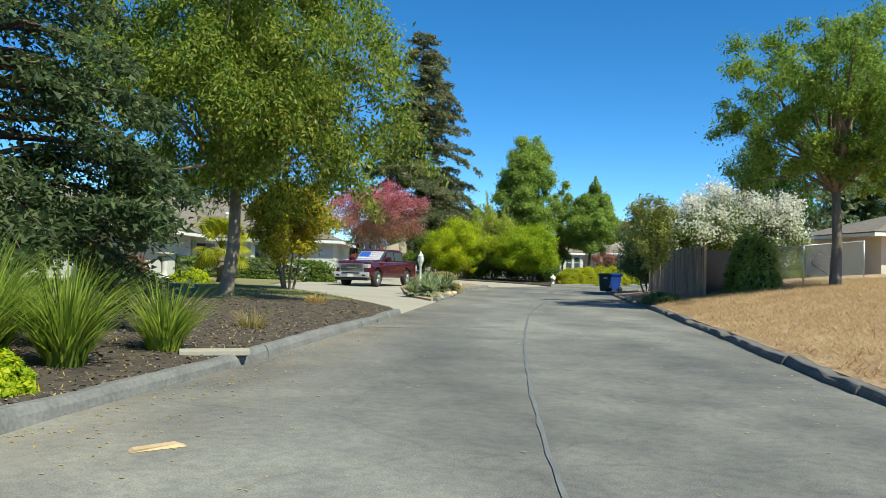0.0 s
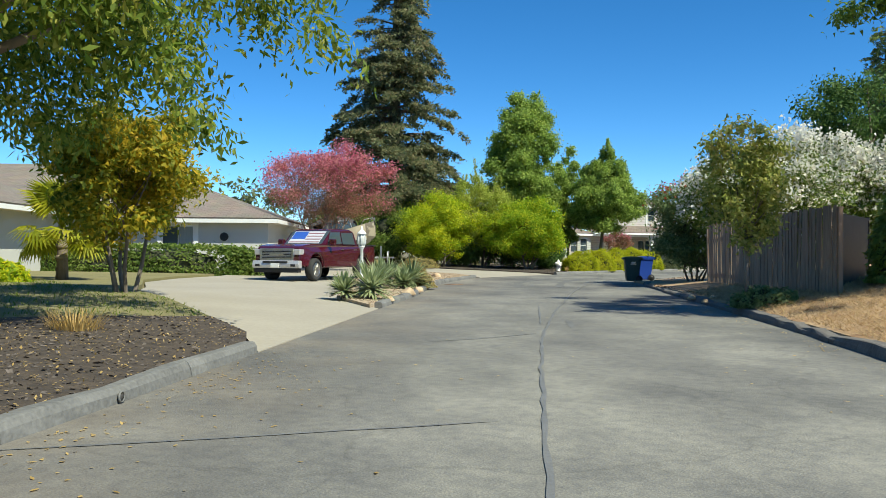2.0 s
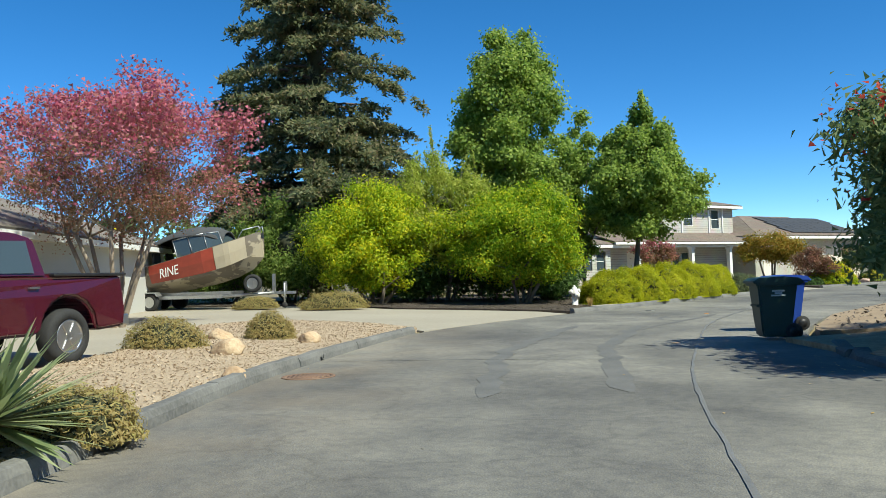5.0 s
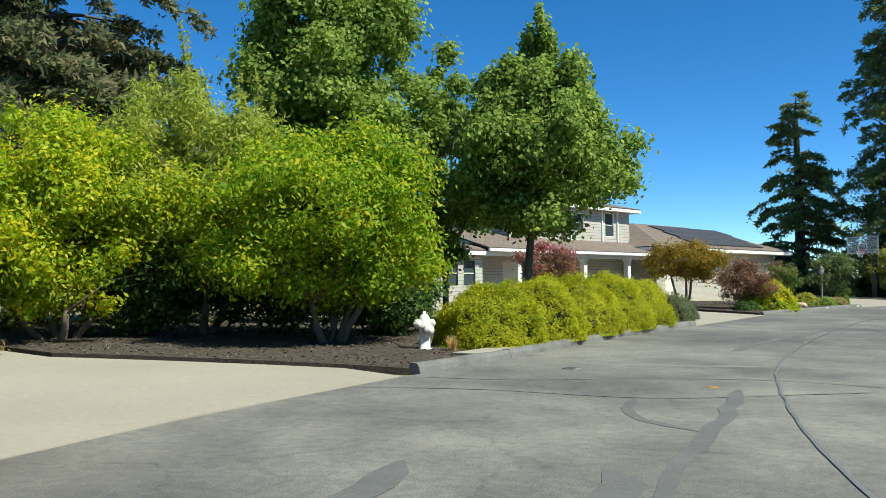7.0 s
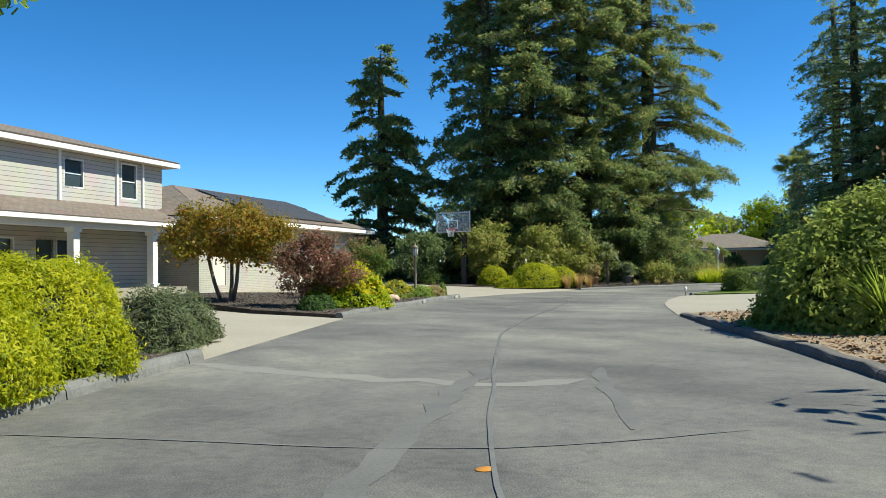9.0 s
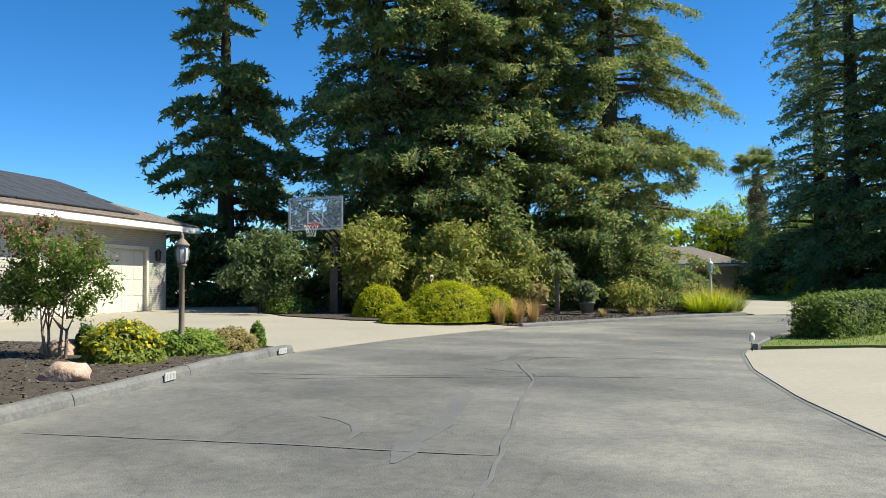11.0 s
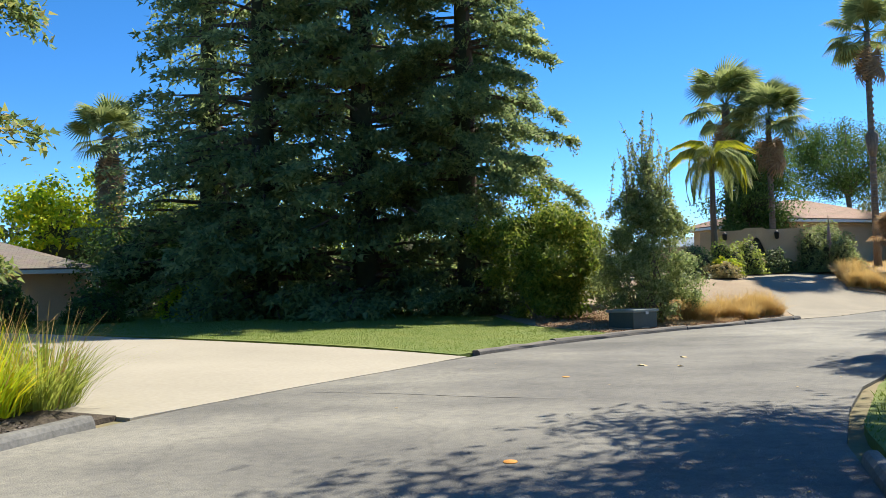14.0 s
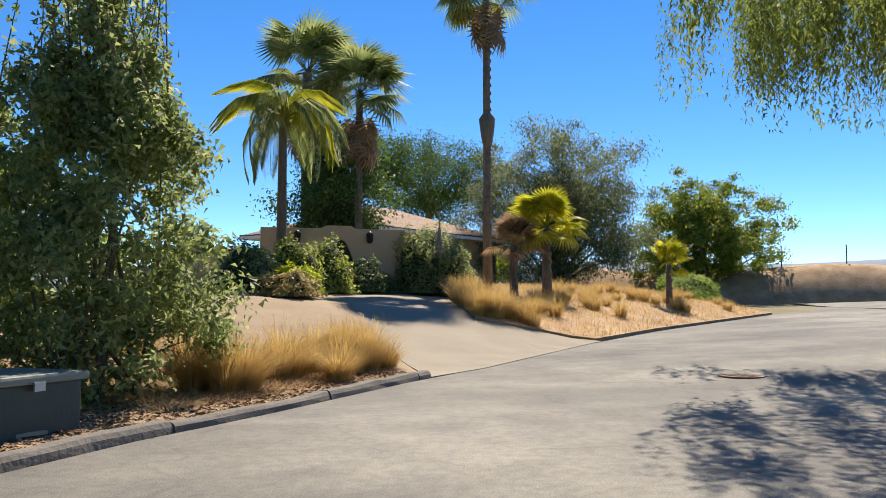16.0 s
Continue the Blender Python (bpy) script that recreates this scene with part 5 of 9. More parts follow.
def porch_house():
    """Two-storey cream house with a porch and a garage wing; local x along the front, -y to the lane."""
    h = thing("house", "cream two-storey house with brown roof, porch and brick garage", "house", (16.4, 86.75, 0.6), HT)
    # left wing
    w1, w2 = (-1.85, -1.1, 0.75, 1.85), (-0.72, 0.02, 0.75, 1.85)
    house_block(h, -2.7, 0.5, 0.0, 6.0, -0.6, 2.25, SIDING, [w1, w2])
    for a, b, c, d in (w1, w2):
        window(h, (a + b) / 2, 0.1, c, d, b - a, rows=2)
    hip_roof(h, -6.5, 0.5, 0.0, 7.0, 2.3, 3.6, SHINGLE_BROWN, over=0.35)
    wall("wall", -6.5, -2.75, -0.6, 2.25, [], h, SIDING, at=(0, 1.6))
    # porch with columns
    por = [(4.4, 5.4, 0.0, 1.95), (6.0, 6.5, 1.0, 1.9), (7.3, 8.0, 0.6, 1.8), (9.0, 9.8, 0.6, 1.8), (10.0, 10.8, 0.6, 1.8)]
    house_block(h, 0.55, 15.2, 2.2, 9.0, -0.6, 2.35, SIDING, por)
    part("door", box(4.4, 5.4, 2.26, 2.32, 0.0, 1.95), CREAM_DOOR, h)
    for a, b, c, d in por[1:]:
        window(h, (a + b) / 2, 2.3, c, d, b - a, rows=1)
    for s in (3.0, 8.3, 12.4):
        bm = bmesh.new()
        add_box(bm, s - 0.14, s + 0.14, -0.14, 0.14, 0, 2.1, bevel=0.015)
        add_box(bm, s - 0.19, s + 0.19, -0.19, 0.19, 0, 0.18, bevel=0.01)
        add_box(bm, s - 0.19, s + 0.19, -0.19, 0.19, 1.98, 2.12, bevel=0.01)
        part("column", bm, WHITE, h)
    part("beam", box(0.5, 14.2, -0.2, 0.2, 2.12, 2.32), WHITE, h)
    part("porch_floor", box(0.6, 14.0, -0.4, 2.2, -0.3, 0.03), CONCRETE, h)
    bm = bmesh.new()
    uv = bm.loops.layers.uv.new("UVMap")
    roof_faces(bm, [[(0.4, -0.5, 2.42), (15.0, -0.5, 2.42), (15.0, 3.2, 3.5), (0.4, 3.2, 3.5)]], uv)
    rf = part("porch_roof", bm, SHINGLE_BROWN, h)
    md = rf.modifiers.new("thick", "SOLIDIFY")
    md.thickness, md.offset = 0.07, 1.0
    part("gutter", box(0.4, 15.0, -0.6, -0.48, 2.3, 2.44), WHITE, h)
    # upper storey
    up = [(10.05, 10.95, 3.75, 4.7), (13.1, 13.95, 3.55, 4.85)]
    house_block(h, 4.6, 15.6, 1.9, 8.6, 3.0, 5.1, SIDING, up)
    for a, b, c, d in up:
        window(h, (a + b) / 2, 2.0, c, d, b - a, rows=2)
    for q in (9.75, 12.75, 14.3):
        part("trim_board", box(q - 0.05, q + 0.05, 1.82, 1.9, 3.2, 5.1), WHITE, h)
    hip_roof(h, 4.6, 15.6, 1.9, 8.6, 5.15, 6.2, SHINGLE_BROWN, over=0.5)
    # garage wing
    gd = (24.2, 29.9, -0.3, 1.95)
    house_block(h, 15.4, 31.3, 0.0, 9.0, -0.6, 2.75, BRICK_PAINT, [gd, (20.5, 21.6, 0.9, 2.0), (16.4, 17.4, 0.0, 2.0)])
    window(h, 21.05, 0.1, 0.9, 2.0, 1.1, rows=2)
    part("door", box(16.4, 17.4, 0.05, 0.1, 0.0, 2.0), CREAM_DOOR, h)
    door = part("garage_door", box(gd[0], gd[1], 0.10, 0.14, -0.3, 1.95), CREAM_DOOR, h, "cream panelled garage door")
    for r in range(4):
        for c in range(8):
            w = (gd[1] - gd[0]) / 8
            p = part("panel", box(gd[0] + c * w + 0.06, gd[0] + (c + 1) * w - 0.06, 0.085, 0.11, r * 0.5625 - 0.24, (r + 1) * 0.5625 - 0.35, bevel=0.008), CREAM_DOOR, door)
    bm = bmesh.new()
    for a, b, c, d in ((gd[0] - 0.12, gd[0], -0.3, 2.07), (gd[1], gd[1] + 0.12, -0.3, 2.07), (gd[0], gd[1], 1.95, 2.07)):
        add_box(bm, a, b, -0.06, 0.04, c, d)
    part("door_trim", bm, CREAM_DOOR, h)
    hip_roof(h, 15.4, 31.3, 0.0, 9.0, 2.85, 4.7, SHINGLE_BROWN, over=0.9, fascia=0.2)
    # dark solar panels on the slope
    sl = math.degrees(math.atan2(1.85, 5.4))
    panel = mat("solar_panel", (0.05, 0.052, 0.058), (0.065, 0.067, 0.072), rough=0.6, spec=0.25, bump=0.0)
    for r in range(3):
        for c in range(9):
            p = part("solar_panel", box(-0.49, 0.49, -0.74, 0.74, 0, 0.04), panel, h)
            p.matrix_local = pose(20.2 + r * 0.6 + c * 1.02, 0.35 + r * 1.42, 3.38 + r * 0.487, sl)
    # wall lantern by the garage door
    bm = bmesh.new()
    add_lathe(bm, [(0.05, 1.55), (0.09, 1.6), (0.1, 1.85), (0.13, 1.88), (0.03, 2.0)], 8, pose(30.55, -0.12, 0))
    part("wall_lantern", bm, METAL_DARK, h)
    return h


porch_house()


# ---- trees ----
conifer("redwood_tree", "dark young redwood with feathery low boughs", -8.14, 16.3, 13, 3.6, 64000, L_SHADE, seed=1, skirt=1.0, trunk=0.25, spray=0.14, density=15)
tree("pistache_tree", "broad leafy shade tree with yellow-green drooping leaves", -6.22, 26.39, 11.6, 5.2, 2.2, 118000, L_PISTACHE, leaf=0.15, aspect=0.36, kite=True, trunk=0.21, clumps=330, clump=0.62, seed=2, sag=2.1, droop=0.7, lean=(0.4, 0), bark=BARK_PALE, limbs=30, hollow=0.2)
tree("small_tree", "small multi-stemmed tree with yellowing leaves", -5.46, 33.63, 4.2, 1.8, 1.1, 22000, L_GOLDTREE, leaf=0.11, trunk=0.05, stems=5, clumps=50, clump=0.45, seed=3, limbs=20)
tree("crape_myrtle", "large crape myrtle covered in pink blossom", -3.5, 57.8, 6.3, 3.6, 2.0, 52000, L_ROSE, leaf=0.075, kite=True, trunk=0.07, stems=7, clumps=190, clump=0.5, seed=4, blossom=(L_PINK, 0.30, 1.0, "bright pink flower clusters"), bark=BARK_PALE, limbs=34)
conifer("redwood_tree", "tall dark conical redwood behind the shrubs", -0.1, 77.6, 22.0, 6.3, 150000, L_DUSK, seed=5, skirt=1.0, trunk=0.5, spray=0.27, taper=0.62, density=14)
tree("sweetgum_tree", "tall upright sweetgum with dense green leaves", 9.15, 74.0, 13.0, 2.75, 1.3, 84000, L_GUM, leaf=0.145, aspect=0.8, kite=True, trunk=0.2, clumps=190, clump=0.55, seed=6, limbs=20, peak=0.12)
tree("sweetgum_tree", "sweetgum with a pointed top before the porch house", 13.75, 71.9, 8.7, 2.95, 1.9, 74000, L_GUM, leaf=0.135, aspect=0.75, kite=True, trunk=0.14, clumps=200, clump=0.46, seed=7, limbs=22, peak=0.62, lean=(0.7, -0.3))
tree("sweetgum_tree", "young sweetgum between two taller ones", 12.5, 75.2, 8.8, 1.5, 0.5, 26000, L_GUM, leaf=0.14, aspect=0.75, kite=True, trunk=0.12, clumps=80, clump=0.42, seed=507, limbs=14, peak=0.3)
tree("citrus_tree", "broad round-headed citrus tree with glossy leaves over bare stems", 8.35, 67.0, 4.5, 2.55, 0.5, 68000, L_CITRUS_G, leaf=0.115, aspect=0.5, kite=True, trunk=0.085, stems=4, clumps=190, clump=0.48, seed=8, limbs=26, inside=0.3)
tree("citrus_tree", "broad citrus tree with bright yellow-green leaves", 2.9, 68.4, 4.9, 2.6, 0.2, 72000, L_CITRUS, leaf=0.115, aspect=0.5, kite=True, trunk=0.085, stems=4, clumps=180, clump=0.48, seed=9, limbs=22, inside=0.3)
tree("privet_tree", "pale green feathery tree behind the citrus", 5.6, 69.6, 6.3, 2.2, 0.4, 52000, L_PRIVET, leaf=0.15, aspect=0.3, kite=True, trunk=0.1, stems=3, clumps=120, clump=0.5, seed=10, limbs=16, inside=0.3, droop=0.4, shoots=(46, 1.1))
# dark shrubs added in place of the shade under the citrus crowns
for i, (x, y, h, r) in enumerate(((4.6, 69.6, 2.5, 1.7), (7.4, 69.8, 2.4, 1.8), (9.9, 69.4, 1.6, 1.2))):
    tree("laurel_shrub", "dark leafy filler standing for the shade below the citrus trees", x, y, h, r, 0.05, 12000, L_DEEP, leaf=0.11, aspect=0.5, trunk=0.04, stems=4, clumps=80, clump=0.45, seed=720 + i, category="shrub", inside=0.55, group="undergrowth")
tree("laurel_shrub", "tall dark green laurel thicket behind the boat", -0.7, 71.9, 4.5, 2.5, 0.1, 24000, L_BOX, leaf=0.12, aspect=0.5, trunk=0.06, stems=4, clumps=70, clump=0.6, seed=11, category="shrub", inside=0.38)
tree("laurel_shrub", "tall dark green laurel thicket behind the boat", -3.75, 73.04, 3.8, 2.8, 0.1, 13000, L_BOX, leaf=0.12, aspect=0.5, trunk=0.06, stems=4, clumps=70, clump=0.6, seed=12, category="shrub", inside=0.38)
tree("laurel_shrub", "tall dark green laurel thicket behind the boat", -9.48, 73.81, 3.2, 2.8, 0.2, 9000, L_CITRUS, leaf=0.12, aspect=0.5, trunk=0.06, stems=4, clumps=70, clump=0.6, seed=13, category="shrub", inside=0.38)

# bank by the start of the lane
tree("street_tree", "airy green tree on the dry bank", 13.58, 30.58, 9.8, 4.6, 2.6, 64000, L_STREET, leaf=0.11, aspect=0.4, trunk=0.2, clumps=260, clump=0.42, seed=14, limbs=40, droop=0.4)
tree("small_tree", "small tree with thin trunk and browning leaves by the fence", 7.75, 32.3, 4.1, 0.95, 1.2, 8000, L_PHOTINIA, leaf=0.085, aspect=0.5, trunk=0.05, clumps=80, clump=0.28, seed=15, limbs=20)
tree("oleander_bush", "tall olive-green oleander with red flowers beyond the fence end", 12.2, 48.0, 4.5, 1.7, 0.2, 24000, L_OLIVE, leaf=0.13, aspect=0.35, trunk=0.05, stems=5, clumps=110, clump=0.5, seed=515, blossom=(L_RED, 0.02, 0.7, "red flower clusters"), category="shrub", limbs=20, inside=0.4)
for i, (x, y, h, r) in enumerate(((12.7, 44.4, 5.35, 2.2), (15.2, 45.0, 5.6, 2.3), (17.6, 45.2, 5.2, 2.1))):
    tree("oleander_bush", "tall oleander thick with white flowers behind the fence", x, y, h, r, 0.2, 24000, L_BOX, leaf=0.13, aspect=0.3, trunk=0.05, stems=5, clumps=95, clump=0.5, seed=20 + i, blossom=(L_WHITE, 0.3, 0.75, "white flower clusters"), category="shrub", group="oleanders", inside=0.38)
tree("oak_tree", "dark evergreen tree behind the fence", 18.5, 46.49, 8.0, 2.8, 3.6, 13000, L_DEEP, leaf=0.12, aspect=0.5, trunk=0.15, clumps=60, clump=0.6, seed=25)
shrub("round_bush", "large rounded bright green bush on the verge", 31.0, 68.7, (2.5, 2.2, 2.35), L_LIME, 46000, leaf=0.085, seed=27, lumps=0.16, fuzz=0.06)
tuft("strap_leaf_clump", "arching green strap leaves at the foot of the round bush", 28.9, 67.9, 260, 0.45, 1.35, 0.8, 0.03, L_STRAP, seed=28, segs=4, category="plant")
tree("red_leaf_tree", "tree with reddish tinged crown behind the bush", 35.93, 68.02, 5.0, 2.6, 1.0, 12000, L_ROSE, leaf=0.12, trunk=0.08, stems=3, clumps=60, clump=0.6, seed=29)

# by the porch house
tree("maple_tree", "low spreading maple with gold and rust leaves", 26.7, 86.6, 3.0, 2.05, 1.3, 17000, L_AUTUMN, leaf=0.11, aspect=0.6, kite=True, trunk=0.07, stems=3, clumps=75, clump=0.38, seed=30, hollow=0.5)
tree("crape_myrtle", "small crape myrtle with thin stems and pink tips", 17.14, 78.75, 2.9, 1.15, 1.0, 4500, L_ROSE, leaf=0.09, trunk=0.03, stems=5, clumps=45, clump=0.28, seed=31, blossom=(L_PINK, 0.18, 0.8, "pink flower tips"), bark=BARK_PALE)
tree("crape_myrtle", "dusky purple-leaved crape myrtle in the bed", 27.5, 82.9, 2.3, 1.2, 0.25, 10000, L_ROSE, leaf=0.08, trunk=0.03, stems=5, clumps=50, clump=0.3, seed=32)
tree("crape_myrtle", "young crape myrtle with few pink tips in the bed", 32.6, 87.5, 2.4, 0.85, 0.35, 11000, L_BOX, leaf=0.06, trunk=0.03, stems=4, clumps=55, clump=0.22, seed=33, blossom=(L_PINK, 0.05, 0.7, "pink flower tips"), bark=BARK_PALE)
shrub("yellow_flower_bush", "bushy plant covered with yellow flowers", 28.75, 83.0, (1.3, 0.9, 1.2), L_CITRUS, 12000, leaf=0.08, seed=34, lumps=0.25, flowers=(L_YELLOW, 2200, 0.06, "yellow flowers"))
shrub("yellow_flower_bush", "low bush with yellow flowers", 33.3, 86.7, (0.62, 0.5, 0.62), L_LIME, 6000, leaf=0.06, seed=35, lumps=0.3, flowers=(L_YELLOW, 700, 0.05, "yellow flowers"))
shrub("low_shrub", "low dark green shrub beside the kerb", 34.7, 87.3, (0.75, 0.5, 0.45), L_GUM, 5000, leaf=0.06, seed=36, lumps=0.3)
shrub("low_shrub", "low bronze-green shrub beside the kerb", 35.7, 87.6, (0.6, 0.45, 0.42), L_BUFF, 4500, leaf=0.05, seed=37, lumps=0.3)
shrub("small_conifer_bush", "small upright clipped bush at the bed's end", 36.6, 88.0, (0.17, 0.17, 0.48), L_GUM, 2000, leaf=0.05, seed=38)
shrub("small_conifer_bush", "small upright clipped bush by the boulder", 33.2, 87.8, (0.2, 0.2, 0.5), L_DEEP, 2000, leaf=0.05, seed=39)
tuft("feather_grass", "soft green fountain of fine leaves in the bed", 30.49, 86.96, 500, 0.8, 1.9, 0.9, 0.02, L_OLIVE, seed=40)
shrub("grey_lavender_bush", "soft grey-green bush at the kerb", 19.75, 74.76, (0.75, 0.7, 0.85), L_GREY, 7000, leaf=0.08, aspect=0.2, seed=41, lumps=0.25, fuzz=0.16)
shrub("grey_lavender_bush", "soft grey-green bush at the kerb", 20.6, 75.8, (0.7, 0.6, 0.8), L_GREY, 6000, leaf=0.08, aspect=0.2, seed=42, lumps=0.25, fuzz=0.16)
for i, (x, y, r, h) in enumerate(((11.5, 66.4, 1.25, 1.15), (12.95, 67.85, 1.3, 1.28), (14.5, 69.45, 1.35, 1.3), (16.05, 71.05, 1.35, 1.4), (17.5, 72.55, 1.25, 1.35))):
    shrub("golden_juniper", "clipped golden-green juniper mound along the kerb", x, y, (r, r * 0.8, h), L_GOLD, 40000, leaf=0.05, aspect=0.34, seed=50 + i, lumps=0.2, square=2.15, turn=46, group="juniper mounds", fuzz=0.05)
for i, (x, y, r, h) in enumerate(((26.65, 81.64, 0.35, 0.4), (27.31, 82.15, 0.4, 0.45), (28.47, 83.09, 0.4, 0.4))):
    shrub("low_shrub", "small dark green shrub in the mulch", x, y, (r, r, h), L_DEEP, 1800, leaf=0.06, seed=60 + i, group="small shrubs")

# redwoods beyond the garage
for i, (x, y, h, r, n) in enumerate(((48.1, 107.9, 16.0, 4.2, 44000), (51.6, 101.2, 25, 4.7, 62000), (53.2, 99.14, 27, 6.2, 105000), (56.39, 97.37, 26, 5.8, 150000), (61.0, 95.6, 25, 6.0, 270000))):
    conifer("redwood_tree", "tall redwood of a dense dark grove", x, y, h, r, n, L_REDWOOD, seed=70 + i, skirt=0.3, trunk=0.45, spray=0.15 if x > 60 else 0.19 if x > 53 else 0.3, group="redwood grove", taper=0.5)
for i, (x, y, h, r, n) in enumerate(((81.52, 83.59, 19, 4.7, 150000), (82.31, 87.6, 24, 5.4, 66000), (82.93, 91.68, 25, 5.6, 48000), (86.62, 94.91, 25, 5.4, 20000))):
    conifer("redwood_tree", "tall blue-green redwood standing over the lawn", x, y, h, r, n, L_REDWOOD_D, seed=80 + i, skirt=0.2, trunk=0.4, spray=0.18 if y < 85 else 0.27, group="lawn redwoods", taper=0.5)

# hedges and shrubs on both sides
shrub("clipped_hedge", "long clipped green box hedge before the bungalow", -14.47, 49.73, (8.6, 0.55, 1.2), L_BOX, 28000, leaf=0.12, seed=90, square=9.0, lumps=0.03, fuzz=0.03, base=0.25, category="hedge")
shrub("clipped_hedge", "low clipped dark green hedge on the lawn", 49.17, 80.74, (2.9, 0.6, 0.92), L_BOX, 26000, leaf=0.06, seed=91, square=9.0, lumps=0.04, fuzz=0.03, category="hedge", turn=-4)
tree("photinia_hedge", "loose broadleaved bush with bronze tips by the hoop", 47.63, 96.85, 3.5, 2.1, 0.2, 17000, L_PHOTINIA, leaf=0.13, aspect=0.5, trunk=0.05, stems=4, clumps=90, clump=0.45, seed=92, category="shrub")
tree("photinia_hedge", "loose broadleaved bush with bronze tips by the hoop", 49.34, 94.81, 3.4, 2.0, 0.2, 17000, L_PHOTINIA, leaf=0.13, aspect=0.5, trunk=0.05, stems=4, clumps=90, clump=0.45, seed=93, category="shrub")
tree("photinia_hedge", "loose broadleaved bush behind the hoop", 44.8, 99.64, 3.0, 1.5, 0.2, 11000, L_OLIVE, leaf=0.13, aspect=0.5, trunk=0.05, stems=4, clumps=60, clump=0.45, seed=94, category="shrub")
tree("rhododendron_bush", "broadleaved green bush below the redwoods", 51.42, 93.27, 2.4, 1.4, 0.1, 9000, L_PHOTINIA, leaf=0.15, aspect=0.45, trunk=0.05, stems=4, clumps=50, clump=0.45, seed=95, category="shrub")
tree("rhododendron_bush", "broadleaved green bush below the redwoods", 55.53, 91.27, 1.2, 0.8, 0.1, 3200, L_PHOTINIA, leaf=0.11, aspect=0.45, trunk=0.05, stems=4, clumps=40, clump=0.4, seed=96, category="shrub")
shrub("golden_mound", "smooth golden-green clipped mound at the drive", 45.9, 91.75, (1.45, 1.15, 1.17), L_GOLD, 26000, leaf=0.06, aspect=0.35, seed=97, lumps=0.08, fuzz=0.05)
shrub("golden_mound", "smooth golden-green clipped mound at the drive", 47.4, 91.4, (0.95, 0.85, 1.0), L_GOLD, 13000, leaf=0.06, aspect=0.35, seed=98, lumps=0.08, fuzz=0.05)
shrub("golden_mound", "low golden-green lobe at the foot of the mound", 44.9, 92.2, (1.1, 0.8, 0.55), L_GOLD, 15000, leaf=0.06, aspect=0.35, seed=698, lumps=0.12, fuzz=0.05)
shrub("golden_mound", "small golden-green clipped ball by the hoop", 45.85, 94.8, (0.85, 0.8, 0.95), L_GOLD, 9000, leaf=0.07, aspect=0.4, seed=99, lumps=0.1, fuzz=0.06)
shrub("low_shrub", "low dark clipped shrub by the hoop pole", 44.67, 98.16, (0.9, 0.6, 0.6), L_BOX, 5000, leaf=0.07, seed=100, lumps=0.1)

# dracaena, pots, grasses in the redwood bed
def dracaena(x, y, h):
    t = thing("dracaena_tree", "slim dracaena with a head of arching strap leaves", "tree", (x, y, ground_z(x, y) + 0.08))
    part("trunk", tube([(0, 0, -0.1), (0.03, 0, h * 0.5), (0, 0.02, h)], [0.1, 0.085, 0.075], 9), BARK_PALE, t)
    rng = np.random.default_rng(3)
    n = 280
    a, e = rng.uniform(0, 2 * math.pi, n), rng.uniform(-0.5, 1.4, n)
    d = np.stack([np.cos(a) * np.cos(e), np.sin(a) * np.cos(e), np.sin(e)], -1)
    side = np.stack([-np.sin(a), np.cos(a), np.zeros(n)], -1)
    V = []
    L = rng.uniform(0.55, 0.95, n)
    for q, w in ((0, 0.022), (0.4, 0.034), (0.75, 0.026), (1.0, 0.003)):
        c = d * (L * q)[:, None] + np.array([0, 0, h])
        c[:, 2] -= 0.35 * (q**2) * L
        V.append(np.stack([c - side * w, c + side * w], 1))
    V = np.stack(V, 1).reshape(-1, 3)
    F = np.concatenate([np.stack([np.arange(n) * 8 + 2 * k, np.arange(n) * 8 + 2 * k + 1, np.arange(n) * 8 + 2 * k + 3, np.arange(n) * 8 + 2 * k + 2], -1) for k in range(3)])
    soup("leaf_head", V, F, L_YUCCA, t)


dracaena(52.2, 92.2, 1.8)


def potted_plant(x, y, kind, material, pot_mat, label, s=1.0):
    t = thing("potted_plant", label, "plant pot", (x, y, ground_z(x, y) + 0.09))
    part("pot", lathe([(0.16 * s, 0), (0.2 * s, 0.02), (0.25 * s, 0.32 * s), (0.28 * s, 0.33 * s), (0.28 * s, 0.38 * s), (0.24 * s, 0.38 * s), (0.22 * s, 0.33 * s)], 18), pot_mat, t)
    rng = np.random.default_rng(kind)
    c, _, o = crown_points(rng, 900, (0, 0, 0.72 * s), (0.3 * s, 0.3 * s, 0.36 * s), 20, 0.16 * s)
    leaf_cloud("foliage", c, 0.12 * s, 0.5, material, t, rng, 0.2, o)


POT = mat("terracotta_pot", (0.44, 0.21, 0.12), (0.34, 0.17, 0.10), rough=0.85)
POT_GREY = mat("grey_glazed_pot", (0.12, 0.12, 0.11), (0.17, 0.17, 0.16), rough=0.5)
potted_plant(50.5, 91.75, 1, L_BUFF, POT, "terracotta pot with a pale pinkish plant in the mulch", 0.95)
potted_plant(52.85, 91.35, 2, L_GREY, POT_GREY, "dark grey pot with a leafy plant", 1.05)
for i, (x, y) in enumerate(((46.9, 90.5), (47.6, 90.35), (48.3, 90.3), (48.0, 90.75))):
    tuft("bronze_grass", "wispy tuft of tan and reddish grass", x, y, 420, 0.42, 0.8, 0.5, 0.007, L_STRAW, seed=110 + i, group="bronze grasses")
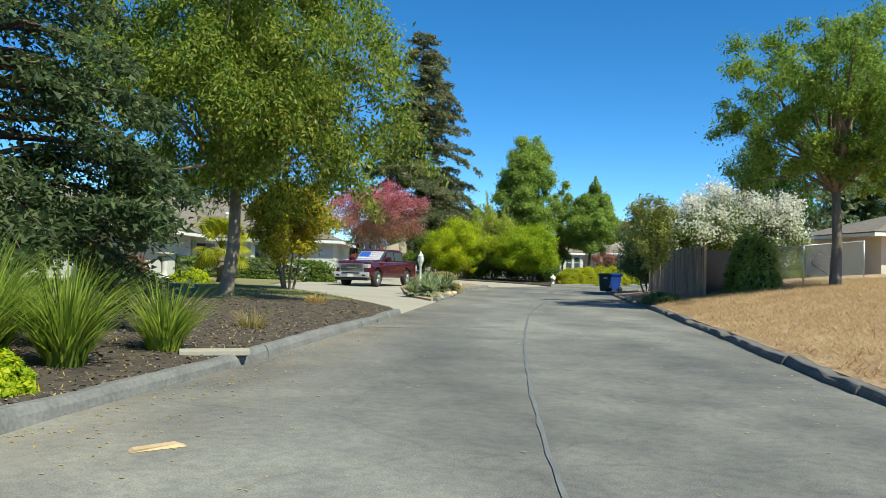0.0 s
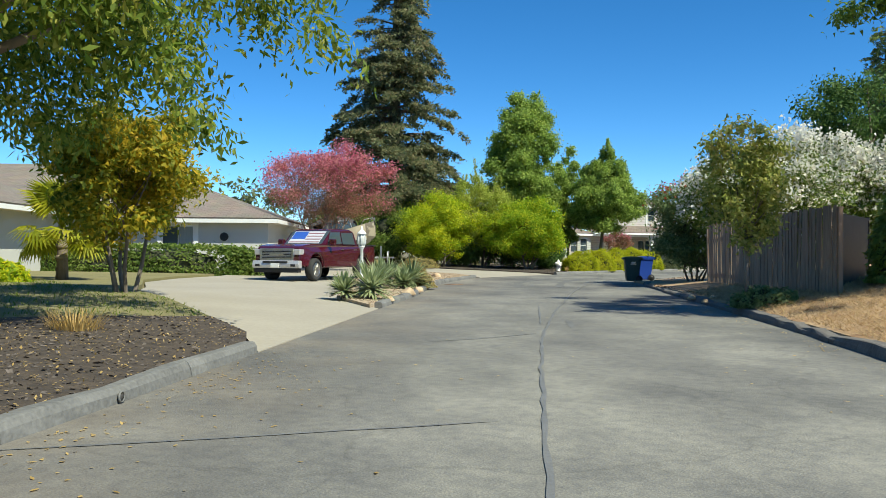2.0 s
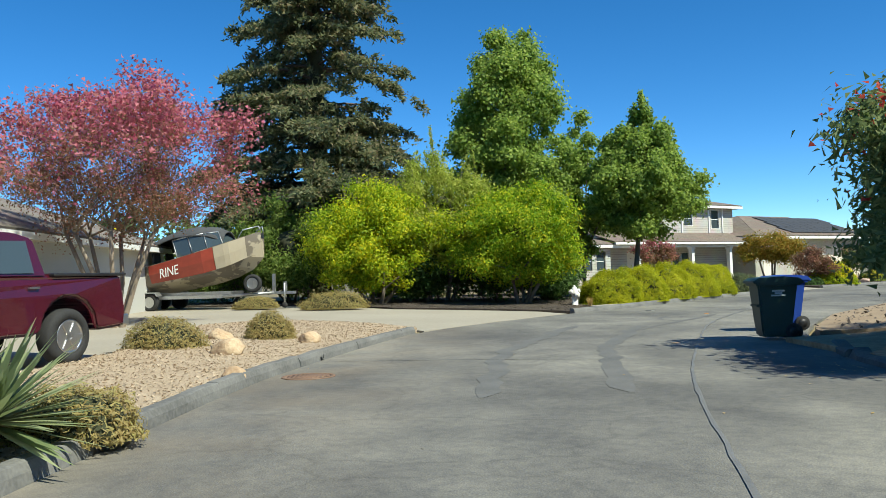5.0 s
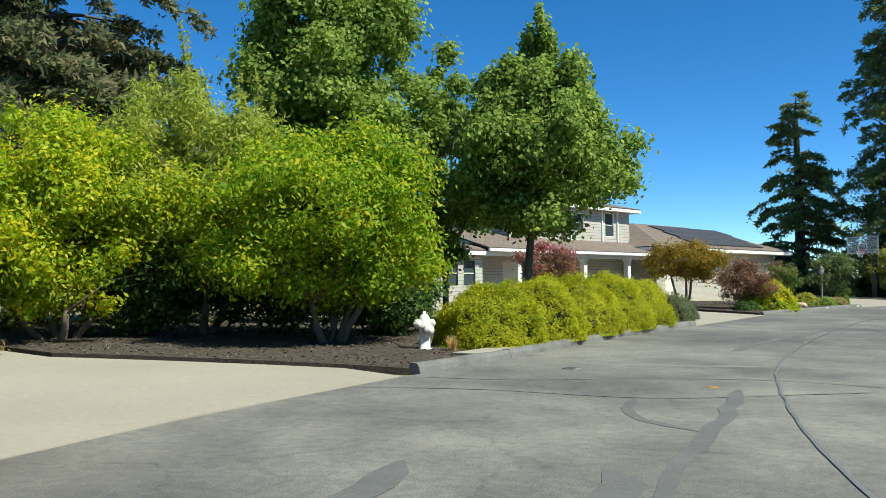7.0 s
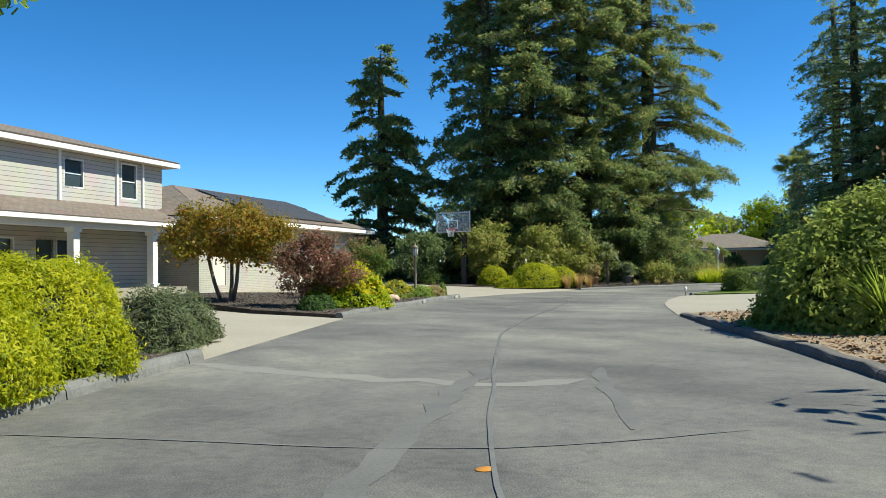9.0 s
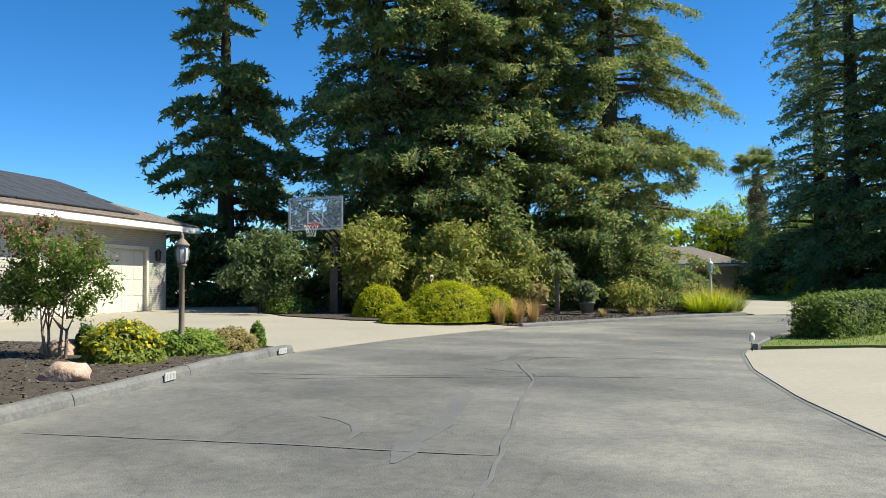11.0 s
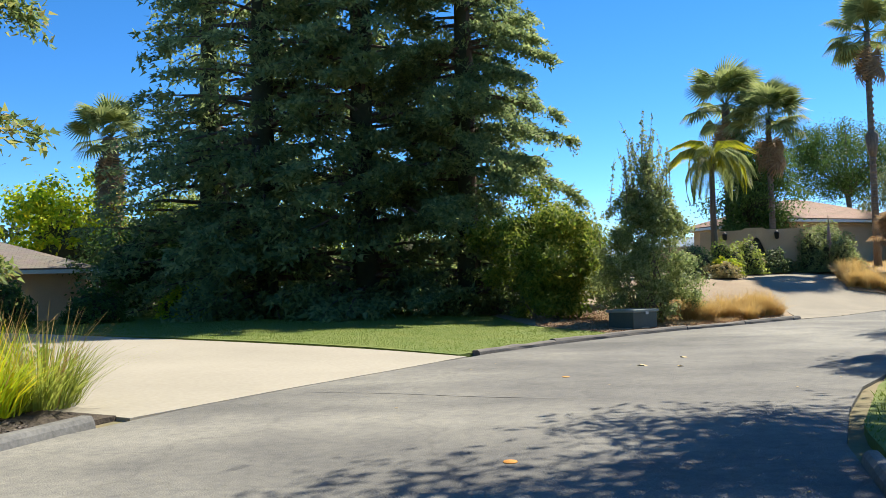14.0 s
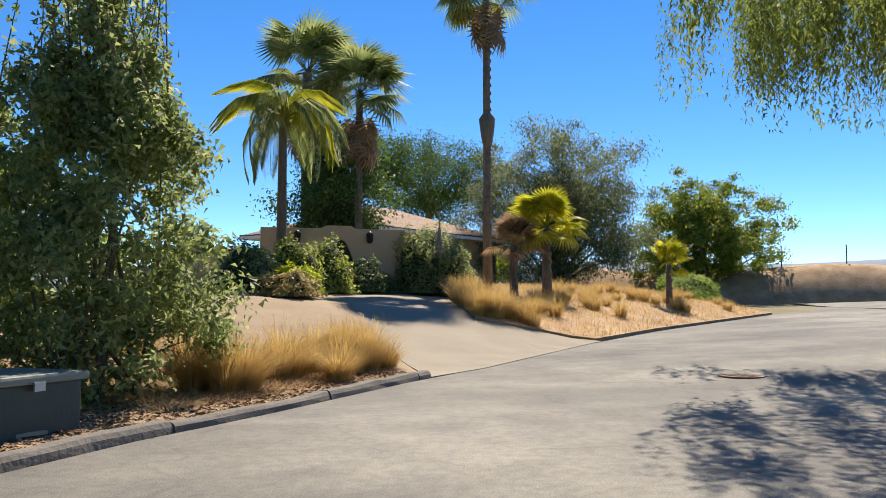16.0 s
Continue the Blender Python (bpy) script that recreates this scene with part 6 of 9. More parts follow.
def flax(x, y, h, m, seed):
    rng = np.random.default_rng(seed)
    t = thing("flax_lily", "dense arching clump of yellow-green strap leaves by the lamp", "plant", (x, y, ground_z(x, y) + 0.05), group="flax lilies")
    soup("leaf_clump", *blades(600, rng, 1.3, h, 1.0, 0.018, 3, 0.9, 0.55), m, t)
    soup("seed_spray", *blades(90, rng, 1.0, h * 1.25, 0.7, 0.012, 3, 0.5, 0.5), L_STRAW, t, "pale dry seed stalks")


for i, (x, y, h, m) in enumerate(((58.07, 89.61, 0.95, L_CITRUS), (58.84, 89.3, 1.1, L_CITRUS), (59.55, 88.99, 1.0, L_LIME), (59.29, 90.1, 1.2, L_LIME))):
    flax(x, y, h, m, 120 + i)
for i, (x, y) in enumerate(((52.45, 90.4), (53.99, 90.14), (54.83, 89.88))):
    tuft("dry_grass_tuft", "low reddish dry tuft in the mulch", x, y, 150, 0.3, 0.35, 0.8, 0.015, L_BUFF, seed=130 + i, group="dry tufts")

# lane start: strap-leaved clumps and shrubs
for i, (x, y, h, n) in enumerate(((-4.84, 12.01, 1.15, 420), (-5.59, 11.61, 1.25, 420), (-4.27, 13.83, 0.95, 380), (-6.28, 12.82, 1.35, 420), (-5.48, 13.33, 1.1, 260))):
    tuft("strap_leaf_clump", "tall clump of arching bright green strap leaves", x, y, n, 0.6, h * 1.15, 0.95, 0.03, L_STRAP, seed=140 + i, segs=4, group="strap-leaf clumps", category="plant")
shrub("low_shrub", "low yellow-green leafy shrub behind the kerb", -4.85, 10.35, (0.36, 0.4, 0.38), L_CITRUS, 5000, leaf=0.06, seed=150, lumps=0.3)
shrub("low_shrub", "low leafy shrub behind the kerb", -5.9, 10.3, (0.7, 0.6, 0.8), L_GUM, 6000, leaf=0.07, seed=151, lumps=0.3)
tuft("dry_grass_tuft", "low reddish-brown dry weeds on the mulch", -3.84, 17.71, 260, 0.7, 0.4, 0.8, 0.012, L_BUFF, seed=152)
tuft("dry_grass_tuft", "low yellow dry weeds on the mulch", -3.62, 26.11, 260, 0.9, 0.35, 0.9, 0.012, L_STRAW, seed=153)

# gravel island: yuccas, boulders, mounds
def yucca(x, y, r, seed, n=170):
    rng = np.random.default_rng(seed)
    a = rng.uniform(0, 2 * math.pi, n)
    e = np.arcsin(rng.uniform(-0.28, 0.98, n))
    L = r * rng.uniform(0.8, 1.1, n)
    d = np.stack([np.cos(a) * np.cos(e), np.sin(a) * np.cos(e), np.sin(e)], -1)
    side = np.stack([-np.sin(a), np.cos(a), np.zeros(n)], -1)
    root = np.array([0, 0, 0.3 * r])
    V = []
    for q, w in ((0.05, 0.022), (0.35, 0.036), (0.7, 0.028), (1.0, 0.002)):
        c = root + d * (L * q)[:, None]
        c[:, 2] -= 0.06 * q**2 * L
        V.append(np.stack([c - side * w, c + side * w], 1))
    V = np.stack(V, 1).reshape(-1, 3)
    F = np.concatenate([np.stack([np.arange(n) * 8 + 2 * k, np.arange(n) * 8 + 2 * k + 1, np.arange(n) * 8 + 2 * k + 3, np.arange(n) * 8 + 2 * k + 2], -1) for k in range(3)])
    t = thing("yucca", "spiky yucca rosette with pale-edged sword leaves", "plant", (x, y, ground_z(x, y) + 0.08), group="yuccas")
    soup("leaf_rosette", V, F, L_YUCCA, t)
    part("stem", tube([(0, 0, -0.05), (0, 0, 0.3 * r)], [0.09, 0.07], 8), BARK, t)


for i, (x, y, r) in enumerate(((-0.85, 35.4, 0.55), (-0.21, 35.65, 0.8), (-0.19, 41, 0.85), (0.06, 43.13, 0.8), (0.54, 41.01, 0.6), (0.81, 42.3, 0.85), (-0.27, 36.9, 0.6))):
    yucca(x, y, r, 160 + i)
for i, (x, y, r, m) in enumerate(((0.24, 35.34, 0.16, None), (0.71, 38.15, 0.26, None), (1.01, 39.96, 0.2, None), (0.9, 50.03, 0.36, None), (0.21, 52.92, 0.28, None), (2.05, 52.25, 0.27, None), (0.97, 55.27, 0.24, None), (1.65, 47, 0.2, None))):
    boulder("rough tan sandstone boulder on the gravel", x, y, r, m, seed=i)
boulder("small pinkish stone on the gravel", 1.96, 53.68, 0.13, ROCK_PINK, seed=11)
shrub("dry_mound", "small rounded greenish-tan dry shrub", 1.15, 53.1, (0.5, 0.48, 0.55), L_BUFF, 7000, leaf=0.05, aspect=0.25, seed=170, lumps=0.12, group="dry mounds")
shrub("dry_mound", "rounded greenish-tan dry shrub by the rocks", -0.4, 51.22, (0.7, 0.65, 0.55), L_BUFF, 7000, leaf=0.05, aspect=0.25, seed=171, lumps=0.15, group="dry mounds")
shrub("dry_mound", "low tan dry shrub at the mulch edge", 1.5, 65.2, (1.15, 0.6, 0.6), L_BUFF, 8000, leaf=0.06, aspect=0.25, seed=172, lumps=0.2, group="dry mounds")
shrub("dry_mound", "low tan dry shrub behind the trailer", -1.4, 66.5, (0.8, 0.5, 0.42), L_BUFF, 6000, leaf=0.06, aspect=0.25, seed=173, lumps=0.2, group="dry mounds")
shrub("dry_mound", "low tan dry shrub among the yuccas", 1.07, 43.11, (0.6, 0.5, 0.45), L_BUFF, 4500, leaf=0.05, aspect=0.25, seed=174, lumps=0.2, group="dry mounds")
boulder("large pinkish boulder in the flower bed", 31.7, 84.95, 0.4, ROCK_PINK, seed=21)
boulder("pinkish boulder behind the flowers", 32.9, 88.0, 0.38, ROCK_PINK, seed=22)
boulder("round tan boulder by the kerb", 28.78, 82.7, 0.3, ROCK_PINK, seed=23)
tuft("dry_grass_tuft", "small straw tuft beside the hydrant", 10.43, 65.09, 200, 0.2, 0.35, 0.5, 0.008, L_STRAW, seed=175)

# dry verge at the end of the lane
rngv = np.random.default_rng(9)
CLUMPS = ((75.88, 76.57), (77.21, 75.04), (78.26, 74.04), (78.84, 73.76), (77.92, 76.58))
for i in range(34):
    x, y = np.array(CLUMPS[i % 5]) + rngv.normal(0, 0.32, 2)
    if on_road([x - 0.35], [y - 0.35])[0]:
        continue
    tuft("straw_grass", "soft clump of straw-coloured dry grass", x, y, 620, 0.5, rngv.uniform(0.5, 1.0), 1.05, 0.0045, L_STRAW, segs=3, curl=0.9, seed=180 + i, group="straw grasses")
BED_ROWS = [((84.3, 66.4), (85.2, 67.3)), ((85.2, 67.2), (88.2, 66.3)), ((88.0, 66.2), (90.4, 65.2)), ((86.6, 64.6), (90.6, 60.8)), ((88.8, 61.6), (92.4, 56.4)), ((90.6, 57.2), (94.0, 51.2))]
for i in range(84):
    p, q = (np.array(v) for v in BED_ROWS[i % 6])
    x, y = p + (q - p) * rngv.uniform(0, 1) + rngv.normal(0, 0.28 if i % 6 < 3 else 0.9, 2)
    if not inside_poly(np.array([x]), np.array([y]), BED_F)[0]:
        continue
    tuft("straw_grass", "soft clump of straw-coloured dry grass", x, y, 420, 0.5, rngv.uniform(0.55, 1.0) * (1.0 if i % 6 < 3 else 0.8), 0.85, 0.006, L_STRAW, segs=3, curl=0.8, seed=240 + i, group="straw grasses")
tree("olive_tree", "grey-green olive with thin upright top shoots", 75.6, 78.2, 5.3, 1.75, -0.6, 40000, L_OLIVETREE, leaf=0.075, aspect=0.5, trunk=0.06, stems=4, clumps=240, clump=0.3, seed=270, peak=0.62, limbs=34, shoots=(54, 1.7))
tree("laurel_shrub", "yellow-green bushy tree at the lawn's end", 77.6, 81.2, 4.9, 2.2, -0.3, 34000, L_PISTACHE, leaf=0.12, aspect=0.4, trunk=0.06, stems=4, clumps=70, clump=0.5, seed=271, category="shrub")
tree("willow_tree", "broad grey-green drooping tree", 106.32, 49.79, 10.2, 6.0, -1.0, 95000, L_GREY, leaf=0.19, aspect=0.35, trunk=0.25, clumps=260, clump=0.9, hollow=0.2, seed=272, droop=0.9, inside=0.3)
tree("ash_tree", "round tree turning orange at the top", 106.6, 37.2, 9.0, 5.4, -0.8, 62000, L_PISTACHE, leaf=0.2, aspect=0.5, trunk=0.25, clumps=300, clump=0.62, hollow=0.2, limbs=26, seed=273)
tree("pine_tree", "flat-topped stone pine far behind the house", 131.37, 45.7, 14.8, 6.6, 6.6, 40000, L_DEEP, leaf=0.27, aspect=0.3, trunk=0.35, clumps=130, clump=1.3, seed=274)
tree("cypress_tree", "dark dense tree behind the palms", 104.2, 64.6, 8.6, 2.7, 0.6, 26000, L_DEEP, leaf=0.18, aspect=0.5, trunk=0.25, clumps=70, clump=1.0, seed=275, inside=0.38)
shrub("oleander_bush", "grey-green bush before the tan wall", 90.9, 65.9, (1.5, 1.5, 2.2), L_OLIVETREE, 16000, leaf=0.11, aspect=0.35, seed=276, lumps=0.35, fuzz=0.2)
shrub("low_hedge", "low spreading dark green hedge along the lane", 97.6, 47.6, (3.4, 1.5, 1.25), L_GUM, 14000, leaf=0.11, aspect=0.4, seed=277, lumps=0.3, turn=-50)
tree("pepper_tree", "weeping pepper tree hanging over the lane", 73.4, 63.4, 10.6, 6.4, 6.0, 120000, L_PEPPER, weep=2.2, leaf=0.115, aspect=0.26, trunk=0.3, clumps=130, clump=0.7, seed=278, droop=1.6)
tree("pepper_tree", "smaller weeping pepper tree at the road edge", 66.9, 71.9, 9.2, 2.7, 5.4, 42000, L_PEPPER, weep=1.6, leaf=0.115, aspect=0.26, trunk=0.18, clumps=70, clump=0.6, seed=281, droop=1.6)
# shrubs added to block the bright horizon and darken the low boughs
for i, (x, y) in enumerate(((86.5, 83.0), (88.0, 87.0), (88.5, 91.0), (87.5, 98.5))):
    tree("laurel_shrub", "dark leafy filler added to darken the gaps behind the lawn redwoods", x, y, 4.6, 2.7, 0.0, 9000, L_DEEP, leaf=0.18, aspect=0.5, trunk=0.06, stems=4, clumps=70, clump=0.7, seed=740 + i, category="shrub", inside=0.5, group="thicket")
tree("shade_tree", "broad tree south of the lane that shades the asphalt", 60.1, 76.0, 11.0, 3.6, 5.8, 22000, L_PEPPER, leaf=0.22, aspect=0.3, trunk=0.25, clumps=70, clump=0.9, seed=279)

# far trees that close the view
rngf = np.random.default_rng(21)
FAR = [(-33.83, 66.23), (-21.84, 78.31), (-13.7, 92.38), (-1.53, 104.44), (10.58, 106.52), (22.39, 116.16), (34.34, 120.89), (40.35, 123.82), (66.25, 121.81), (76.25, 117.81), (99.3, 103.77), (96.29, 113.79), (101.41, 97.68), (72.19, 105.83), (100.33, 111.76), (112.56, 95.56), (122.56, 83.53), (136.39, 73.68), (142.43, 49.66), (140.59, 33.55), (150.62, 17.57), (-39.86, 50.19), (-45.87, 30.14), (36.19, 39.98), (46.37, 51.95), (30.11, 29.92), (26.3, 58.14)]
for i, (x, y) in enumerate(FAR):
    h = rngf.uniform(5.5, 8.0)
    tree("far_tree", "distant rounded green garden tree", x, y, h, h * 0.55, 0.8, 1700, (L_OLIVE, L_GUM, L_GREY, L_CITRUS)[i % 4], leaf=0.5, aspect=0.5, trunk=0.16, clumps=45, clump=0.9, seed=300 + i, limbs=6, group="far trees")


for i, (x, y, r, h, m) in enumerate(((86.3, 72.6, 0.9, 0.6, L_BUFF), (87.4, 72.0, 0.7, 0.8, L_CITRUS), (88.5, 71.7, 0.9, 1.5, L_LIME), (89.5, 71.0, 0.6, 0.8, L_CITRUS), (89.7, 70.3, 0.9, 1.5, L_LIME), (90.6, 69.5, 0.6, 0.7, L_BUFF), (90.7, 68.6, 0.9, 1.05, L_OLIVE), (91.4, 67.8, 0.7, 0.6, L_BUFF), (91.8, 67.0, 0.6, 0.55, L_CITRUS), (88.0, 73.2, 1.0, 1.3, L_OLIVE))):
    shrub("low_shrub", "low yellow-green dry-garden shrub before the wall", x, y, (r, r, h), m, 3000, leaf=0.1, seed=620 + i, lumps=0.35, fuzz=0.16, group="wall shrubs")

for i, (x, y, h, r, m) in enumerate(((98.28, 106.79, 8.5, 4.2, L_CITRUS), (97.79, 99.78, 7.0, 3.2, L_PISTACHE), (78.17, 107.86, 8.0, 4.0, L_PISTACHE), (72.7, 103.83, 6.0, 2.6, L_CITRUS))):
    tree("garden_tree", "bushy yellow-green garden tree beyond the drive", x, y, h, r, 0.3, 9000, m, leaf=0.3, aspect=0.5, trunk=0.18, clumps=70, clump=0.8, seed=660 + i, limbs=8, inside=0.4)
for i, (x, y, r, h) in enumerate(((79.2, 96.85, 1.1, 1.2), (82.23, 94.43, 1.3, 1.3), (77.01, 99.04, 1.0, 1.5), (85.72, 93.63, 1.0, 1.1))):
    shrub("low_shrub", "dark rounded shrub at the edge of the far lawn", x, y, (r, r, h), (L_DEEP, L_CITRUS)[i % 2], 3500, leaf=0.12, seed=670 + i, lumps=0.3, fuzz=0.14, group="far lawn shrubs")

# ---- palms ----
def fan_leaf(n=26, r=1.0):
    """One fan frond: stalk and folded blades."""
    bm = bmesh.new()
    add_tube(bm, [(0, 0, 0), (0.5 * r, 0, 0.06), (1.0 * r, 0, 0.02)], [0.025, 0.02, 0.014], 5)
    for k in range(n):
        a = radians(-125 + 250 * k / (n - 1))
        L = r * (0.95 - 0.25 * abs(k / (n - 1) - 0.5))
        d = Vector((math.cos(a), math.sin(a), 0))
        s = Vector((-d.y, d.x, 0)) * 0.045 * r
        o = Vector((1.0 * r, 0, 0.02))
        tipz = -0.32 * r
        pts = [o, o + d * L * 0.55 + s + Vector((0, 0, 0.03)), o + d * L + Vector((0, 0, tipz)), o + d * L * 0.55 - s + Vector((0, 0, 0.0))]
        bm.faces.new([bm.verts.new(p) for p in pts])
    return bm


def fan_palm(name, label, x, y, h, r, trunk, fronds, material, seed, skirt=1.2, dead=0, knot=None, base=None):
    rng = np.random.default_rng(seed)
    t = thing(name, label, "palm tree", (x, y, ground_z(x, y) if base is None else base))
    pts = [(0, 0, -0.2), (0.02, 0, h * 0.3), (0, 0.03, h * 0.7), (0, 0, h)]
    bm = bmesh.new()
    add_tube(bm, pts, [trunk * 1.25, trunk, trunk * 0.85, trunk * 0.9], 12)
    for k in range(int(h * 3)):
        z = k / 3
        add_lathe(bm, [(trunk * 0.95, z), (trunk * 1.1, z + 0.05), (trunk * 0.95, z + 0.14)], 10)
    if knot:
        add_lathe(bm, [(trunk * 0.9, knot - 1.2), (trunk * 1.5, knot - 0.7), (trunk * 2.0, knot), (trunk * 1.2, knot + 0.2), (trunk * 0.6, knot + 0.3)], 12)
    part("trunk", bm, BARK, t)
    first = None
    for k in range(fronds):
        e = rng.uniform(-38, 78) if k > 6 else rng.uniform(45, 85)
        m = pose(0, 0, h, 0, 0, rng.uniform(0, 360)) @ pose(0, 0, 0, rng.uniform(-20, 20), -e)
        if first is None:
            first = part("frond", fan_leaf(r=r), material, t)
            first.matrix_local = m
        else:
            o = new("frond", first.data)
            o.parent, o.matrix_local = t, m
    fd = None
    for k in range(dead):
        m = pose(0, 0, h - rng.uniform(0.1, skirt), 0, 0, rng.uniform(0, 360)) @ pose(0, 0, 0, 0, rng.uniform(62, 82))
        if fd is None:
            fd = part("dead_frond", fan_leaf(18, r * 0.85), L_DEAD, t, "dry brown hanging frond")
            fd.matrix_local = m
        else:
            o = new("dead_frond", fd.data)
            o.parent, o.matrix_local = t, m
    return t


fan_palm("fan_palm", "very tall slim fan palm with a knotted trunk", 93.84, 61.96, 12.5, 1.25, 0.17, 34, L_PALM, 401, dead=12, knot=7.0)
fan_palm("fan_palm", "tall fan palm with a skirt of dead fronds", 105.0, 65.9, 10.9, 1.75, 0.27, 34, L_PALM, 402, skirt=2.4, dead=22)
fan_palm("fan_palm", "tall fan palm with a skirt of dead fronds", 101.66, 64.39, 9.2, 1.5, 0.18, 32, L_PALM, 403, skirt=1.6, dead=16)
fan_palm("windmill_palm", "small green palm with yellow-green fans", 90.2, 61.6, 2.7, 0.85, 0.17, 30, L_PALM_Y, 404)
fan_palm("windmill_palm", "small palm with dried tan fans", 90.25, 63.0, 1.9, 0.65, 0.15, 24, L_DEAD, 405)
fan_palm("windmill_palm", "small palm with few yellow fans", 91.3, 54.7, 1.75, 0.6, 0.13, 14, L_PALM_Y, 406)
fan_palm("fan_palm", "distant fan palm with a shaggy trunk", 97.25, 103.81, 10.0, 1.4, 0.5, 26, L_PALM, 407, skirt=4.0, dead=30)
fan_palm("windmill_palm", "small fan palm by the bungalow's corner", -9.35, 39.92, 1.6, 0.85, 0.16, 26, L_PALM_Y, 408)


def feather_palm(x, y, h, seed):
    """A queen palm with long drooping feather fronds."""
    rng = np.random.default_rng(seed)
    t = thing("queen_palm", "queen palm with long drooping feather fronds, some yellow", "palm tree", (x, y, ground_z(x, y)))
    part("trunk", tube([(0, 0, -0.2), (0.05, 0, h * 0.5), (0, 0, h)], [0.2, 0.15, 0.12], 10), BARK, t)
    bm = bmesh.new()
    spine = [(0, 0, 0), (0.4, 0, 0.5), (0.9, 0, 0.7), (1.4, 0, 0.4), (1.75, 0, -0.2), (1.95, 0, -0.8)]
    add_tube(bm, spine, [0.035, 0.03, 0.022, 0.016, 0.01, 0.004], 5)
    sp = np.array(spine)
    for k in range(70):
        q = 0.15 + 0.84 * k / 69
        i = min(int(q * 5), 4)
        c = sp[i] + (sp[i + 1] - sp[i]) * (q * 5 - i)
        L = 0.62 * math.sin(math.pi * (0.15 + 0.8 * q)) + 0.12
        for sd in (-1, 1):
            a = Vector(c)
            b = a + Vector((0.15, sd * L * 0.45, -L * 0.25))
            e = a + Vector((0.22, sd * L * 0.6, -L * 0.95))
            w = Vector((0.022, 0, 0))
            bm.faces.new([bm.verts.new(p) for p in (a, b - w, e, b + w)])
    first = None
    for k in range(17):
        m = pose(0, 0, h, 0, 0, k * 137.5 + rng.uniform(-15, 15)) @ pose(0, 0, 0, 0, rng.uniform(-48, 32))
        if first is None:
            first = part("frond", bm, L_PALM, t)
            first.matrix_local = m
            dry = first.data.copy()
            dry.materials.clear()
            dry.materials.append(L_PALM_Y)
        else:
            o = new("frond", dry if k % 3 == 0 else first.data)
            o.parent, o.matrix_local = t, m


feather_palm(90.4, 71.5, 5.4, 410)

# lawn blades, chips and litter
turf("lawn_blades", LAWN_R, 30000, 0.05, 0.006, L_LAWN, "short bright green grass blades", 0.055, seed=1)
turf("dry_grass_blades", [(74.09, 77.64), (76.22, 75.28), (78.36, 73.34), (79.64, 74.16), (78.6, 77.8), (75.97, 78.43)], 9000, 0.09, 0.006, L_THATCH, "flattened dry grass round the straw clumps", 0.045, seed=41, lean=1.4)
turf("lawn_blades", LAWN_D, 130000, 0.03, 0.005, L_LAWN, "short green grass blades", 0.045, seed=2)
turf("lawn_blades", LAWN_A[:6] + [(-15.87, 47.26), (-15.92, 30.2)], 10000, 0.06, 0.008, L_LAWN, "short green grass blades", 0.09, seed=3)
BANK_NEAR = [tuple(p) for p in verge(RIGHT, (3.45, 5.01), (8.35, 38.51), -0.24)] + [(12.95, 38.6), (17.97, 32.65), (17.17, 13.98), (9.16, 4.01)]
turf("dry_grass_blades", BANK_NEAR, 85000, 0.09, 0.009, L_THATCH, "flattened tan dry grass", 0.10, seed=4, lean=1.5)
turf("dry_grass_blades", BED_F, 16000, 0.14, 0.01, L_STRAW, "straw-coloured dry grass", 0.09, seed=5, lean=0.6)
CHIP = mat("bark_chips", (0.055, 0.046, 0.041), (0.165, 0.135, 0.115), rough=0.9, scale=9, detail=40)
CHIP_TAN = mat("tan_pebbles", (0.36, 0.27, 0.18), (0.50, 0.41, 0.31), rough=0.9, scale=7, detail=30)
chips("bark_chips", BED_A, 12000, 0.045, CHIP, "dark brown wood chips", 0.10, seed=6)
chips("bark_chips", BED_D[:24] + [(60.38, 90.8), (49.61, 92.65), (45.99, 91.71)], 14000, 0.038, CHIP, "dark wood chips", 0.03, seed=7)
chips("bark_chips", BED_B, 14000, 0.04, CHIP, "dark wood chips", 0.065, seed=11)
chips("bark_chips", BED_C, 7000, 0.042, CHIP, "dark wood chips", 0.10, seed=8)
chips("pebbles", ISLAND, 17000, 0.028, CHIP_TAN, "tan and cream pebbles", 0.10, seed=9, thick=0.8, category="gravel")
chips("bark_litter", VERGE_R, 5000, 0.07, CHIP, "scattered bark litter", 0.09, seed=10)

shrub("low_shrub", "low trailing green plant at the tree's foot", 8.06, 32.02, (0.75, 0.5, 0.4), L_OLIVE, 3000, leaf=0.08, seed=680, lumps=0.35, fuzz=0.2)
rngm = np.random.default_rng(31)
xs, ys = rngm.uniform(-9, -1.4, 9000), rngm.uniform(8, 29, 9000)
keep = inside_poly(xs, ys, BED_A)
xs, ys = xs[keep], ys[keep]
cm = np.stack([xs, ys, heights(xs, ys) + 0.125], -1)
um = unit(np.stack([rngm.normal(0, 1, len(xs)), rngm.normal(0, 1, len(xs)), rngm.normal(0, 0.3, len(xs))], -1))
vm = unit(np.cross(um, np.array([0, 0, 1.0])))
tagged(soup("leaf_litter", *diamonds(cm, um, vm, rngm.uniform(0.025, 0.065, len(xs)), rngm.uniform(0.012, 0.03, len(xs))), L_STRAW), "dry tan leaves strewn on the mulch", "leaves", kind="stuff")
for i, (x, y, r) in enumerate(((8.07, 36.58, 0.16), (8.31, 35.74, 0.12), (7.88, 35.06, 0.1))):
    boulder("small tan rock on the dusty verge", x, y, r, None, seed=40 + i)

